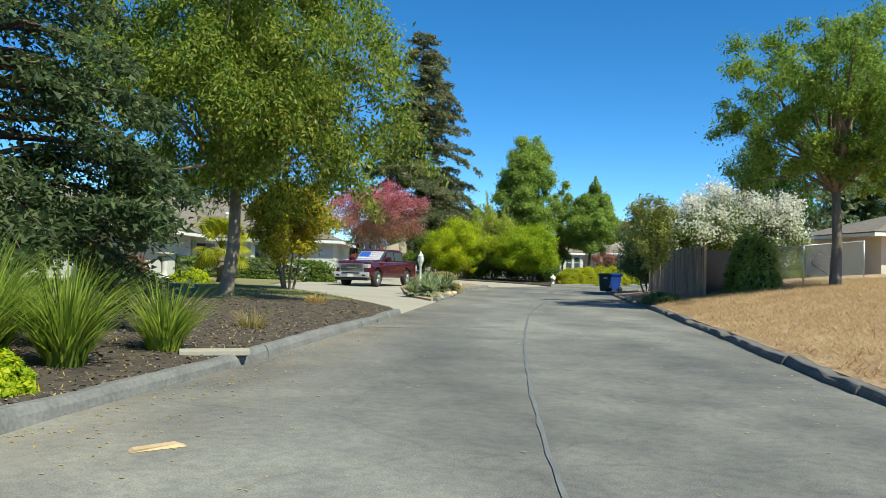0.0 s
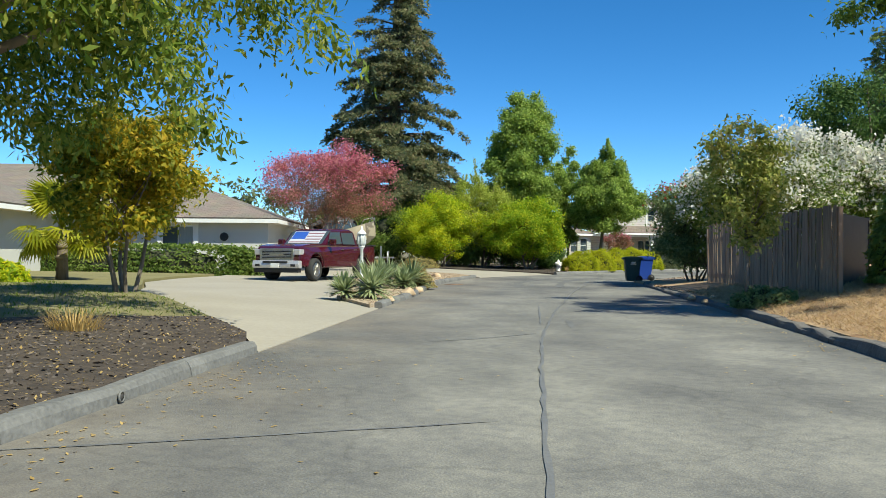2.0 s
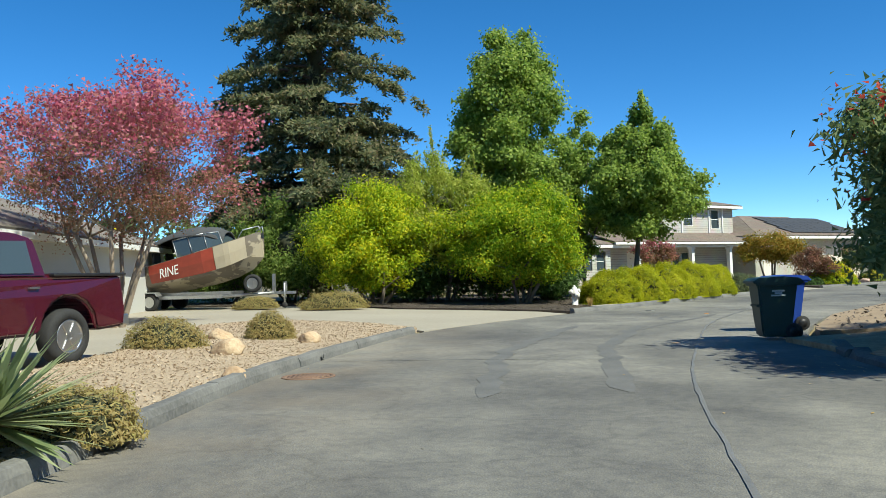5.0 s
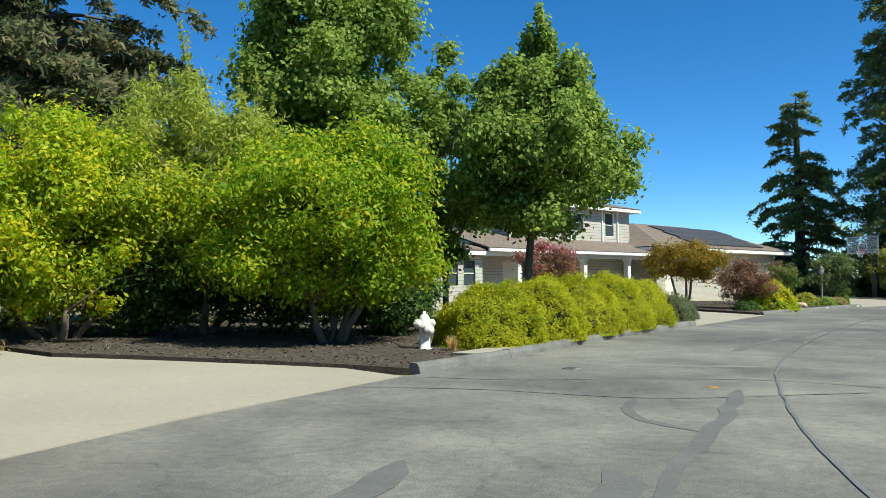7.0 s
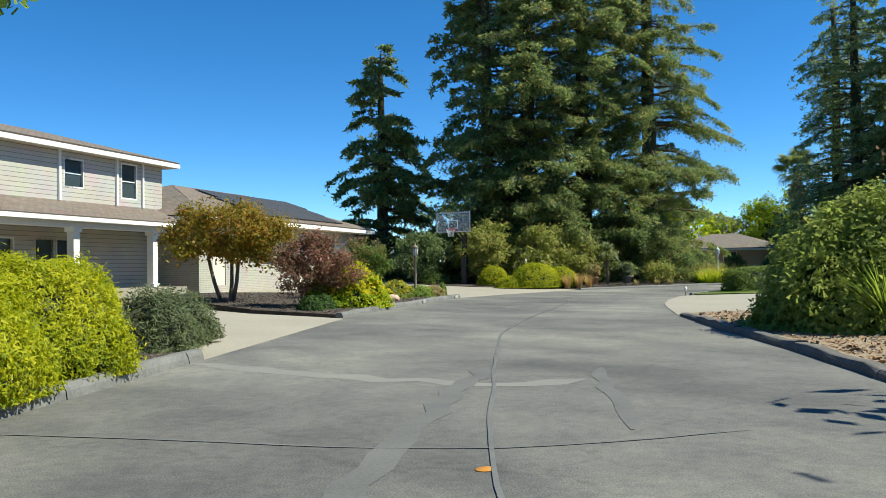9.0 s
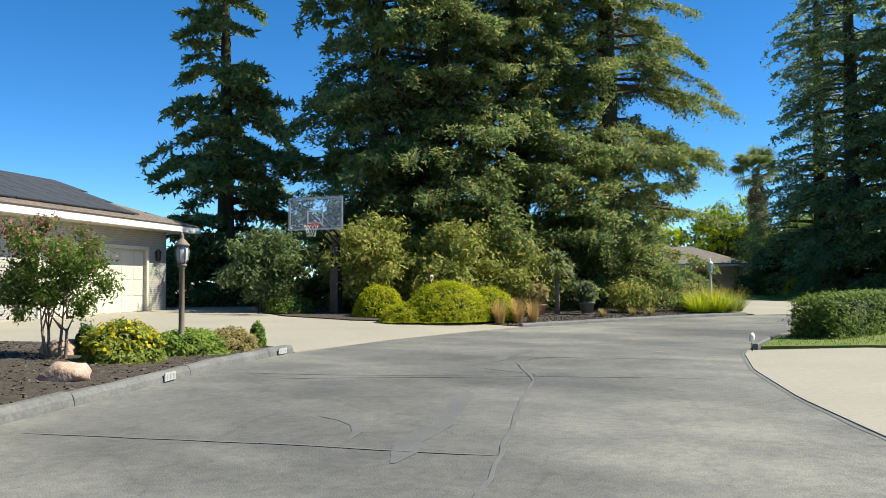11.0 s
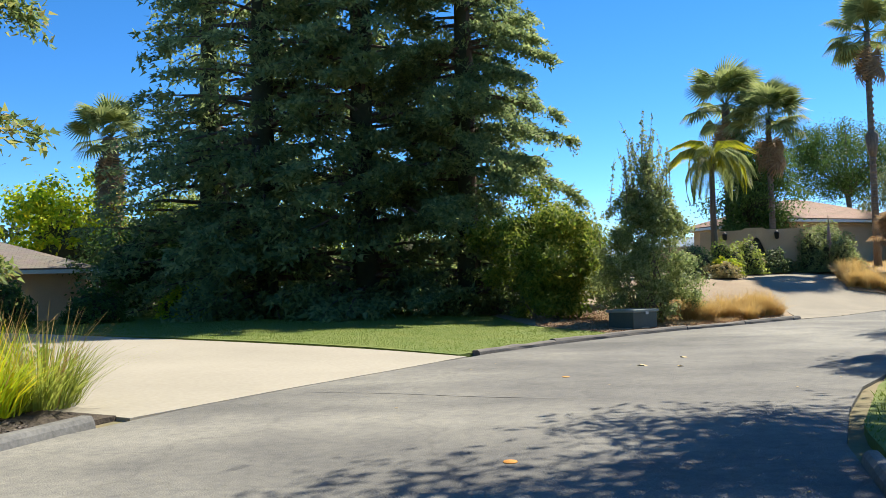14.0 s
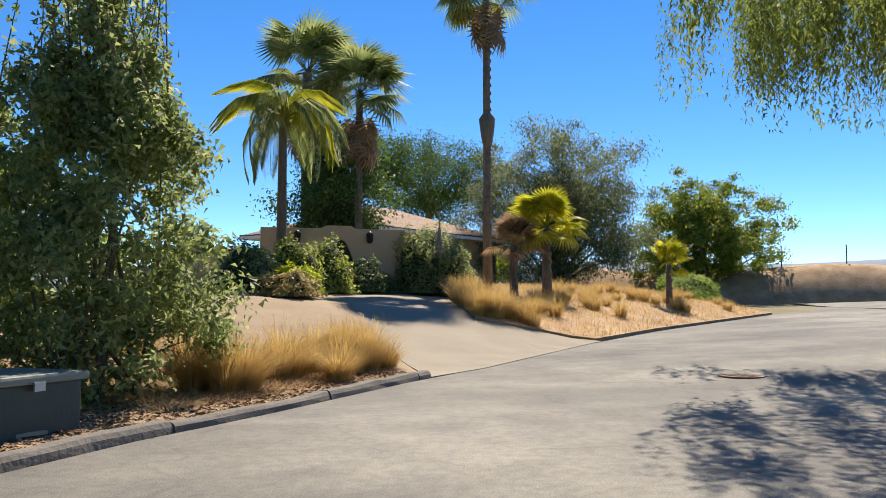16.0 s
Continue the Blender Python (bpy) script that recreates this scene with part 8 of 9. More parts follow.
def lamp_post(x, y, h, m, label, ornate=True, base=None):
    """A garden lantern on a post: turned post, caged glass lantern, finial."""
    t = thing("lamp_post", label, "street lamp", (x, y, ground_z(x, y) + 0.06 if base is None else base))
    part("post", lathe([(0.075, -0.05), (0.075, 0.25), (0.05, 0.3), (0.042, h - 0.5), (0.06, h - 0.48), (0.03, h - 0.44)], 12), m, t)
    LG = mat("frosted_lantern_glass", (0.6, 0.62, 0.6), (0.5, 0.52, 0.5), rough=0.25, bump=0.0)
    part("glass", lathe([(0.06, h - 0.42), (0.10, h - 0.34), (0.115, h - 0.2), (0.09, h - 0.1)], 8), LG, t)
    bm = bmesh.new()
    for k in range(8):
        a = 2 * math.pi * k / 8
        c, s = math.cos(a), math.sin(a)
        add_tube(bm, [(0.065 * c, 0.065 * s, h - 0.43), (0.105 * c, 0.105 * s, h - 0.34), (0.12 * c, 0.12 * s, h - 0.2), (0.095 * c, 0.095 * s, h - 0.09)], [0.009] * 4, 5)
    part("cage", bm, m, t)
    part("cap", lathe([(0.13, h - 0.11), (0.12, h - 0.08), (0.05, h), (0.03, h + 0.02), (0.035, h + 0.05), (0.012, h + 0.12)], 12), m, t)
    part("lantern_base", lathe([(0.04, h - 0.48), (0.085, h - 0.44), (0.075, h - 0.41)], 12), m, t)
    return t


BROWNPOST = mat("brown_painted_post", (0.24, 0.18, 0.13), (0.19, 0.145, 0.11), rough=0.7)
lamp_post(-0.53, 37.3, 1.7, WHITE, "white garden lamp post among the yuccas")
lamp_post(34.5, 87.1, 1.98, BROWNPOST, "brown post lamp with a dark lantern in the bed")
lamp_post(59.85, 90.0, 1.98, WHITE, "white garden lamp post behind the flax")


def hoop():
    """Driveway basketball hoop: post, arm, glass board, ring, net."""
    t = thing("basketball_hoop", "driveway basketball hoop with a clear glass backboard", "basketball hoop", (45.8, 97.0, 0.46), 203)
    GL = bpy.data.materials.new("clear_board")
    GL.use_nodes = True
    nt = GL.node_tree
    pr = nt.nodes["Principled BSDF"]
    pr.inputs["Base Color"].default_value, pr.inputs["Roughness"].default_value = (0.75, 0.85, 0.88, 1), 0.05
    tb = nt.nodes.new("ShaderNodeBsdfTransparent")
    mx = nt.nodes.new("ShaderNodeMixShader")
    mx.inputs["Fac"].default_value = 0.16
    nt.links.new(tb.outputs["BSDF"], mx.inputs[1])
    nt.links.new(pr.outputs["BSDF"], mx.inputs[2])
    nt.links.new(mx.outputs["Shader"], nt.nodes["Material Output"].inputs["Surface"])
    part("post", box(-0.11, 0.11, -0.11, 0.11, -0.4, 2.55, bevel=0.015), METAL_DARK, t)
    part("post_pad", box(-0.16, 0.16, -0.16, 0.16, -0.2, 1.75, bevel=0.03), METAL_DARK, t)
    bm = bmesh.new()
    for yy in (-0.14, 0.14):
        add_tube(bm, [(0, yy, 2.5), (1.35, yy, 3.15)], [0.045, 0.045], 6)
        add_tube(bm, [(0, yy, 2.2), (1.35, yy, 2.85)], [0.045, 0.045], 6)
    part("arm", bm, METAL_DARK, t)
    part("backboard", box(1.42, 1.44, -0.98, 0.98, 2.68, 3.7), GL, t, "clear glass board")
    bm = bmesh.new()
    for a, b, c, d in ((-1.02, -0.96, 2.64, 3.74), (0.96, 1.02, 2.64, 3.74), (-0.96, 0.96, 2.64, 2.7), (-0.96, 0.96, 3.68, 3.74)):
        add_box(bm, 1.40, 1.46, a, b, c, d)
    part("board_frame", bm, GALV, t)
    bm = bmesh.new()
    for a, b, c, d in ((-0.3, -0.26, 2.85, 3.3), (0.26, 0.3, 2.85, 3.3), (-0.26, 0.26, 3.26, 3.3), (-0.26, 0.26, 2.85, 2.89)):
        add_box(bm, 1.445, 1.45, a, b, c, d)
    part("target_square", bm, WHITE, t)
    RED = mat("red_steel", (0.55, 0.08, 0.04), (0.48, 0.07, 0.03), rough=0.5)
    bm = bmesh.new()
    ring = [(1.72 + 0.24 * math.cos(a), 0.24 * math.sin(a), 2.8) for a in np.linspace(0, 2 * math.pi, 25)]
    add_tube(bm, ring, [0.015] * 25, 6, cap=False)
    add_box(bm, 1.44, 1.52, -0.12, 0.12, 2.72, 2.86)
    part("ring", bm, RED, t)
    bm = bmesh.new()
    for k in range(12):
        for sg in (-1, 1):
            pts = []
            for j in range(5):
                r = 0.24 - 0.1 * min(1, j / 3)
                a = 2 * math.pi * k / 12 + sg * j * 0.26
                pts.append((1.72 + r * math.cos(a), r * math.sin(a), 2.8 - 0.1 * j))
            add_tube(bm, pts, [0.008] * 5, 4)
    part("net", bm, WHITE, t)


hoop()


def fence(points, h, label, m=None, post_m=None, name="fence", slat=0.14, gap=0.03, seed=0):
    """A board fence along points: uneven slats on rails."""
    rng = np.random.default_rng(seed)
    t = thing(name, label, "fence")
    a = resample(points, slat + gap)
    mesh = None
    for i in range(len(a) - 1):
        p, d = a[i], a[i + 1] - a[i]
        ang = math.degrees(math.atan2(d[1], d[0]))
        z = ground_z(*p) + 0.08
        if mesh is None:
            o = part("slat", box(0, slat, -0.01, 0.01, 0, h, bevel=0.003), m or WOOD_FENCE, t)
            mesh = o.data
        else:
            o = new("slat", mesh)
            o.parent = t
        o.matrix_local = pose(*p, z, rng.normal(0, 0.6), rng.normal(0, 0.8), ang) @ Matrix.Diagonal((1, 1, 1 + rng.normal(0, 0.018), 1))
    pp = resample(points, 2.2)
    for p, q in zip(pp, pp[1:]):
        for zz in (0.4, h - 0.35):
            za, zb = ground_z(*p) + zz, ground_z(*q) + zz
            part("rail", tube([(p[0] + 0.05, p[1], za), (q[0] + 0.05, q[1], zb)], [0.04, 0.04], 4), m or WOOD_FENCE, t)
    for p in pp:
        o = part("post", box(-0.05, 0.05, -0.05, 0.05, 0, h + 0.05, bevel=0.006), post_m or WOOD_POST, t)
        o.matrix_local = pose(p[0] + 0.07, p[1], ground_z(*p))
    return t


fence([(9.45, 31.9), (9.7, 35), (9.95, 38.0), (10.5, 42.0)], 1.85, "tall weathered dark wood board fence", seed=1)


def gate():
    t = thing("metal_gate", "open dark metal sheet gate beside the fence", "gate", (9.6, 32.5, ground_z(9.6, 32.5) + 0.1), 50)
    part("gate_sheet", box(0.1, 4.1, -0.015, 0.015, 0.05, 1.65), METAL_DARK, t)
    bm = bmesh.new()
    for a, b, c, d in ((0, 0.08, 0, 1.75), (4.1, 4.18, 0, 1.75), (0.08, 4.1, 0, 0.06), (0.08, 4.1, 1.65, 1.72)):
        add_box(bm, a, b, -0.03, 0.03, c, d)
    part("gate_frame", bm, METAL_DARK, t)


gate()


def bank_house():
    """Low house behind the bank."""
    z = 1.25
    h = thing("house", "low tan house with a brown roof behind the bank", "house", (0, 0, z))
    house_block(h, 23, 37, 44, 52, 0, 2.2, CREAM, [(25, 27, 0.9, 1.9)])
    window(h, 26, 44.1, 0.9, 1.9, 2.0, cols=2)
    hip_roof(h, 23, 37, 44, 52, 2.25, 3.7, SHINGLE, over=0.8)


bank_house()


def far_house():
    h = thing("house", "dark low house with a grey roof beyond the drive", "house", (84.8, 104.5, 0.5), -69)
    house_block(h, -6, 4.3, 0, 8, -0.6, 2.0, TANWALL, [(-0.2, 0.9, 0.8, 1.75)])
    window(h, 0.35, 0.06, 0.8, 1.75, 1.1, WHITE, cols=2)
    hip_roof(h, -6, 4.3, 0, 8, 2.05, 3.5, SHINGLE, over=0.7)


far_house()
fence([(86.9, 100.2), (89.06, 97.56), (91.73, 94.82)], 1.6, "weathered grey board fence by the far house", m=mat("grey_fence_wood", (0.22, 0.17, 0.13), (0.30, 0.24, 0.18), rough=0.9, stretch=(1, 1, 0.2)), seed=3)


def arched_wall():
    """A tan stucco garden wall with a pointed arch and lamps; local x along the wall."""
    t = thing("garden_wall", "tan stucco garden wall with a pointed arch", "wall", (91.8, 69.0, 1.2), -104)
    bm = bmesh.new()
    n = 10
    arch = [(-0.42 + 0.42 * (k / n), 1.5 + 0.72 * math.sin(math.pi / 2 * k / n)) for k in range(n + 1)]
    arch += [(-x, z) for x, z in arch[::-1][1:]]
    out = [(-0.42, -0.4)] + arch + [(0.42, -0.4), (2.2, -0.4), (2.2, 2.6), (0.5, 2.6), (0.3, 2.7), (-0.5, 2.7), (-0.7, 2.6), (-2.7, 2.6), (-2.7, -0.4)]
    add_prism(bm, out, 0.3)
    part("wall", bm, TANWALL, t)
    part("gate", box(-0.44, 0.44, 0.1, 0.14, -0.4, 2.3), METAL_DARK, t, "dark iron gate in the arch")
    for k in (-1.5, 0.95):
        part("wall_lamp", lathe([(0.05, 0), (0.1, 0.05), (0.12, 0.28), (0.14, 0.3), (0.02, 0.42)], 8, pose(k, -0.28, 2.1)), METAL_DARK, t)
    part("wall_end", box(2.2, 3.2, -0.12, 0.12, -0.4, 2.2), TANWALL, t)
    part("wall_end", box(-6.0, -2.7, -0.12, 0.12, -0.4, 1.9), TANWALL, t)


arched_wall()


def tile_house():
    h = thing("house", "tan house with a clay tile hip roof behind the wall", "house", (107.0, 56.1, 1.8), -64.5)
    house_block(h, -7, 4, 0, 9, -1.0, 3.2, TANWALL, [])
    hip_roof(h, -7, 4, 0, 9, 3.3, 5.1, TILE_ROOF, over=0.8)


tile_house()


def utility_box(x, y, turn):
    G = mat("utility_green", (0.03, 0.05, 0.042), (0.042, 0.065, 0.055), rough=0.55)
    t = thing("utility_box", "low green metal utility box by the kerb", "utility box", (x, y, ground_z(x, y) + 0.06), turn)
    part("cabinet", box(-0.55, 0.55, -0.42, 0.42, -0.05, 0.42, bevel=0.02), G, t)
    part("lid", box(-0.6, 0.6, -0.47, 0.47, 0.42, 0.5, bevel=0.025), mat("faded_green", (0.16, 0.19, 0.17), (0.2, 0.23, 0.2), rough=0.6), t)
    part("latch", box(-0.06, 0.06, -0.49, -0.47, 0.36, 0.44), GALV, t)


utility_box(73.4, 79.15, -48)


def manhole(x, y):
    t = thing("manhole_cover", "rusty round manhole cover in the asphalt", "manhole cover", (x, y, ground_z(x, y)))
    RU = mat("rusty_iron", (0.17, 0.105, 0.075), (0.24, 0.15, 0.10), rough=0.8, metal=0.2)
    part("ring", lathe([(0.30, 0.0), (0.30, 0.012), (0.36, 0.012), (0.37, 0.0)], 32), RU, t)
    bm = lathe([(0.29, 0.0), (0.29, 0.010), (0.001, 0.011)], 32)
    lid = part("lid", bm, RU, t)
    for k in range(-4, 5):
        part("rib", box(k * 0.06 - 0.012, k * 0.06 + 0.012, -0.2, 0.2, 0.0105, 0.016), RU, lid)


manhole(2.52, 47.59)
manhole(74.87, 68.43)
o = part("utility_cover", lathe([(0.15, 0.0), (0.15, 0.008), (0.12, 0.009), (0.001, 0.008)], 28), GALV)
for k in range(-2, 3):
    part("slot", box(-0.09, 0.09, k * 0.045 - 0.008, k * 0.045 + 0.008, 0.008, 0.011), METAL_DARK, o)
o.matrix_world = pose(11.7, 62.3, 0.001, 0, 0, 30)
tagged(o, "pale round utility cover in the asphalt", "utility cover")


def marker(x, y):
    t = thing("edge_marker", "small white oval reflector on a stake", "marker", (x, y, ground_z(x, y) + 0.05))
    part("stake", tube([(0, 0, -0.05), (0, 0, 0.12)], [0.012, 0.012], 6), METAL_DARK, t)
    part("disc", lathe([(0.02, -0.012), (0.055, 0), (0.02, 0.012)], 16, pose(0, 0, 0.22, 90, 8, -49) @ Matrix.Diagonal((1, 1.7, 1, 1))), WHITE, t)


marker(42.75, 80.85)


def plank(x, y, turn):
    CARD = mat("torn_cardboard", (0.52, 0.38, 0.22), (0.44, 0.31, 0.17), rough=0.9)
    bm = prism([(-0.2, 0), (-0.17, 0.02), (0.14, 0.025), (0.21, 0.0)], 0.1)
    for v in bm.verts:
        v.co.y += 0.03 * math.sin(v.co.x * 9)
    o = part("wood_scrap", bm, CARD)
    o.matrix_world = pose(x, y, 0.003, 0, 0, turn)
    tagged(o, "splintered pale wood scrap lying on the road", "wood scrap")


plank(-2.86, 8.75, 28)
o = part("concrete_slab", box(-0.45, 0.45, -0.16, 0.16, 0, 0.07, bevel=0.012), CONCRETE)
o.matrix_world = pose(-3.59, 13.73, 0.13, 0, 0, 15)
tagged(o, "loose pale concrete slab behind the kerb", "paving slab")
o = part("concrete_slab", box(-0.75, 0.75, -0.25, 0.25, 0, 0.05, bevel=0.012), CONCRETE)
o.matrix_world = pose(10.97, 64.8, 0.085, 0, 0, 46)
tagged(o, "loose pale concrete slab by the hydrant", "paving slab")

# fallen leaves and orange paint dots on the asphalt
rngl = np.random.default_rng(5)
LEAFY = [(rngl.uniform(-3, 4), rngl.uniform(5, 30)) for _ in range(90)] + [(rngl.uniform(2, 8), rngl.uniform(30, 50)) for _ in range(40)] + [(rngl.uniform(50, 70), rngl.uniform(76, 86)) for _ in range(60)]
kp = resample(between(LEFT, (-5.2, 0.5), (-1.4, 25.0)), 0.25)
for q in rngl.integers(0, len(kp) - 1, 900):
    LEAFY.append((kp[q][0] + 0.1 + rngl.exponential(0.5), kp[q][1] + rngl.normal(0, 0.2)))
kp = resample(between(RIGHT, (3.5, 3), (10.0, 48.0)), 0.25)
for q in rngl.integers(0, len(kp) - 1, 500):
    LEAFY.append((kp[q][0] - 0.15 - rngl.exponential(0.5), kp[q][1] + rngl.normal(0, 0.2)))
cl = np.array([(x, y, 0.008) for x, y in LEAFY])
ul = unit(np.stack([rngl.normal(0, 1, len(cl)), rngl.normal(0, 1, len(cl)), rngl.normal(0, 0.1, len(cl))], -1))
vl = unit(np.cross(ul, np.array([0, 0, 1.0])))
tagged(soup("fallen_leaves", *diamonds(cl, ul, vl, rngl.uniform(0.025, 0.07, len(cl)), rngl.uniform(0.012, 0.035, len(cl))), L_STRAW), "small dry leaves scattered on the asphalt", "leaves", kind="stuff")
ORANGE = mat("orange_paint", (0.55, 0.22, 0.02), (0.42, 0.19, 0.04), rough=0.8)
for x, y in ((12.49, 59.5), (41.57, 82.15), (44.2, 84.24), (56.43, 83.7), (62.27, 82.5), (8.59, 50.6), (18.6, 66.2)):
    o = part("paint_dot", lathe([(0.075, 0.0), (0.07, 0.004), (0.001, 0.004)], 14, Matrix.Diagonal((1, 0.8, 1, 1))), ORANGE)
    o.matrix_world = pose(x, y, 0.002)
    tagged(o, "faded orange paint dot on the asphalt", "paint mark", "paint dots")


def leaning_panel(x, y):
    """A black padded panel leaning on its corner by the tree."""
    out = [(-0.62, -0.3), (-0.5, -0.4), (0.5, -0.4), (0.62, -0.3), (0.62, 0.3), (0.5, 0.4), (-0.5, 0.4), (-0.62, 0.3)]
    o = part("black_panel", prism(out, 0.09, bevel=0.02), RUBBER)
    o.matrix_world = pose(x, y, ground_z(x, y) + 0.68, 0, 0, -14) @ pose(0, 0, 0, -14, 33, 0)
    return tagged(o, "black padded panel tipped on its corner on the bank", "panel")


leaning_panel(18.7, 41.2)


def chain_fence(p, q, h):
    """Chain-link mesh between galvanised posts."""
    a, b = Vector((*p, ground_z(*p))), Vector((*q, ground_z(*q)))
    t = thing("chain_link_fence", "grey chain-link fence with galvanised posts", "fence")
    for k in range(4):
        c = a.lerp(b, k / 3)
        part("post", tube([c + Vector((0, 0, -0.1)), c + Vector((0, 0, h))], [0.03, 0.03], 8), GALV, t)
    part("top_rail", tube([a + Vector((0, 0, h - 0.03)), b + Vector((0, 0, h - 0.03))], [0.022, 0.022], 6), GALV, t)
    bm = bmesh.new()
    L, n = (b - a).length, 44
    for k in range(-n // 3, n):
        for sd in (1, -1):
            s0, s1 = k / n, k / n + sd * h / L
            u0, u1 = min(max(s0, 0), 1), min(max(s1, 0), 1)
            if u0 == u1 or s0 > 1:
                continue
            z = lambda u: (u - s0) / (s1 - s0) * h
            add_tube(bm, [a.lerp(b, u0) + Vector((0, 0, z(u0))), a.lerp(b, u1) + Vector((0, 0, z(u1)))], [0.006, 0.006], 3, cap=False)
    part("wire_mesh", bm, GALV, t)


chain_fence((12.74, 33.65), (16.96, 34.83), 1.6)
shrub("vine_shrub", "leafy green vine shrub with reddish tips beside the gate", 11.54, 32.52, (0.95, 0.8, 2.1), L_LIME, 9000, leaf=0.1, seed=600, lumps=0.35, fuzz=0.14)


# before the bungalow: ornament, planter, pedestal, plants
def lawn_ornament(x, y):
    o = part("garden_ornament", lathe([(0.02, 0), (0.22, 0.03), (0.27, 0.22), (0.2, 0.4), (0.16, 0.44), (0.22, 0.55), (0.2, 0.75), (0.13, 0.84), (0.17, 0.95), (0.14, 1.12), (0.05, 1.2), (0.0, 1.22)], 16), mat("red_and_grey_ceramic", (0.45, 0.03, 0.02), (0.35, 0.36, 0.40), rough=0.5, scale=3.2, detail=3, bump=0.0, stretch=(0.1, 0.1, 1.4), mix_lo=0.47, mix_hi=0.53), smooth=True)
    o.matrix_world = pose(x, y, ground_z(x, y) + 0.09)
    tagged(o, "red and grey glazed lawn ornament before the bungalow", "ornament")


def planter_box(x, y):
    t = thing("planter", "low brick-red planter crate with rusty plants", "planter", (x, y, ground_z(x, y) + 0.09), 0)
    RD = mat("brick_red_wood", (0.22, 0.06, 0.035), (0.30, 0.09, 0.05), rough=0.85)
    for k in range(7):
        part("slat", box(-0.75 + k * 0.22, -0.57 + k * 0.22, -0.3, -0.26, 0, 0.62, bevel=0.01), RD, t)
    part("body", box(-0.76, 0.76, -0.25, 0.3, 0, 0.55), RD, t)
    rng = np.random.default_rng(4)
    c, _, o = crown_points(rng, 1500, (0, 0, 0.7), (0.75, 0.35, 0.35), 25, 0.2)
    leaf_cloud("foliage", c, 0.1, 0.5, L_ROSE, t, rng, 0.2, o)


def pedestal(x, y):
    t = thing("bird_bath", "white stone bird bath on a turned pedestal", "bird bath", (x, y, ground_z(x, y) + 0.09))
    part("pedestal", lathe([(0.28, 0), (0.28, 0.1), (0.14, 0.18), (0.11, 0.5), (0.15, 0.75), (0.13, 0.9), (0.18, 1.0)], 16), STUCCO, t)
    part("bowl", lathe([(0.1, 1.0), (0.32, 1.08), (0.42, 1.18), (0.38, 1.18), (0.28, 1.1), (0.0, 1.08)], 20), STUCCO, t)


lawn_ornament(-13.01, 35.36)
planter_box(-12.31, 36.73)
pedestal(-10.99, 37.06)
shrub("yellow_shrub", "tall yellow-leaved shrub beside the bungalow wall", -13.37, 35.37, (0.45, 0.4, 1.6), L_GOLDTREE, 3500, leaf=0.08, seed=640, lumps=0.35, fuzz=0.2)
tree("small_tree", "dark-leaved small tree with thin stems by the bungalow", -12.61, 38.33, 4.9, 1.7, 1.5, 11000, L_DEEP, leaf=0.11, trunk=0.04, stems=5, clumps=60, clump=0.4, seed=641, limbs=16)
shrub("low_shrub", "low bright yellow-green shrub on the lawn", -10.07, 37.6, (0.8, 0.6, 0.6), L_CITRUS, 3500, leaf=0.09, seed=642, lumps=0.3)
shrub("low_shrub", "low bright yellow-green shrub on the lawn", -11.9, 35.53, (0.6, 0.5, 0.5), L_LIME, 3000, leaf=0.09, seed=643, lumps=0.3)


def stone_stack(x, y, turn):
    """A low stack of loose grey slabs."""
    t = thing("stone_stack", "low stack of loose grey slabs topped with red brick", "stone stack", (x, y, ground_z(x, y) + 0.07), turn)
    GREY = mat("grey_slab_stone", (0.30, 0.29, 0.27), (0.20, 0.19, 0.18), rough=0.9, scale=3, detail=18, bump=0.4)
    rng = random.Random(8)
    for k in range(4):
        o = part("slab", box(-0.75, 0.75, -0.3, 0.3, 0, 0.13, bevel=0.015), GREY, t)
        o.matrix_local = pose(rng.uniform(-0.12, 0.12), rng.uniform(-0.06, 0.06), k * 0.15, 0, 0, rng.uniform(-5, 5))
    for k in range(4):
        o = part("brick", box(-0.11, 0.11, -0.055, 0.055, 0, 0.07, bevel=0.006), TILE_ROOF, t)
        o.matrix_local = pose(-0.45 + k * 0.27, 0.05, 0.59, 0, 0, rng.uniform(-10, 10))


stone_stack(87.66, 75.64, 70)


def furled_flag(x, y):
    t = thing("flagpole", "thin pole with a faded furled flag", "flagpole", (x, y, ground_z(x, y) + 0.05))
    part("pole", tube([(0, 0, -0.1), (0, 0, 2.75)], [0.03, 0.025], 8), WOOD_POST, t)
    part("flag", lathe([(0.02, 2.35), (0.07, 2.2), (0.13, 1.8), (0.16, 1.35), (0.1, 1.2), (0.02, 1.25)], 9, Matrix.Diagonal((1, 0.6, 1, 1))), mat("faded_flag_cloth", (0.36, 0.24, 0.20), (0.26, 0.22, 0.22), rough=0.9, scale=6), t, smooth=True)


furled_flag(89.7, 66.3)


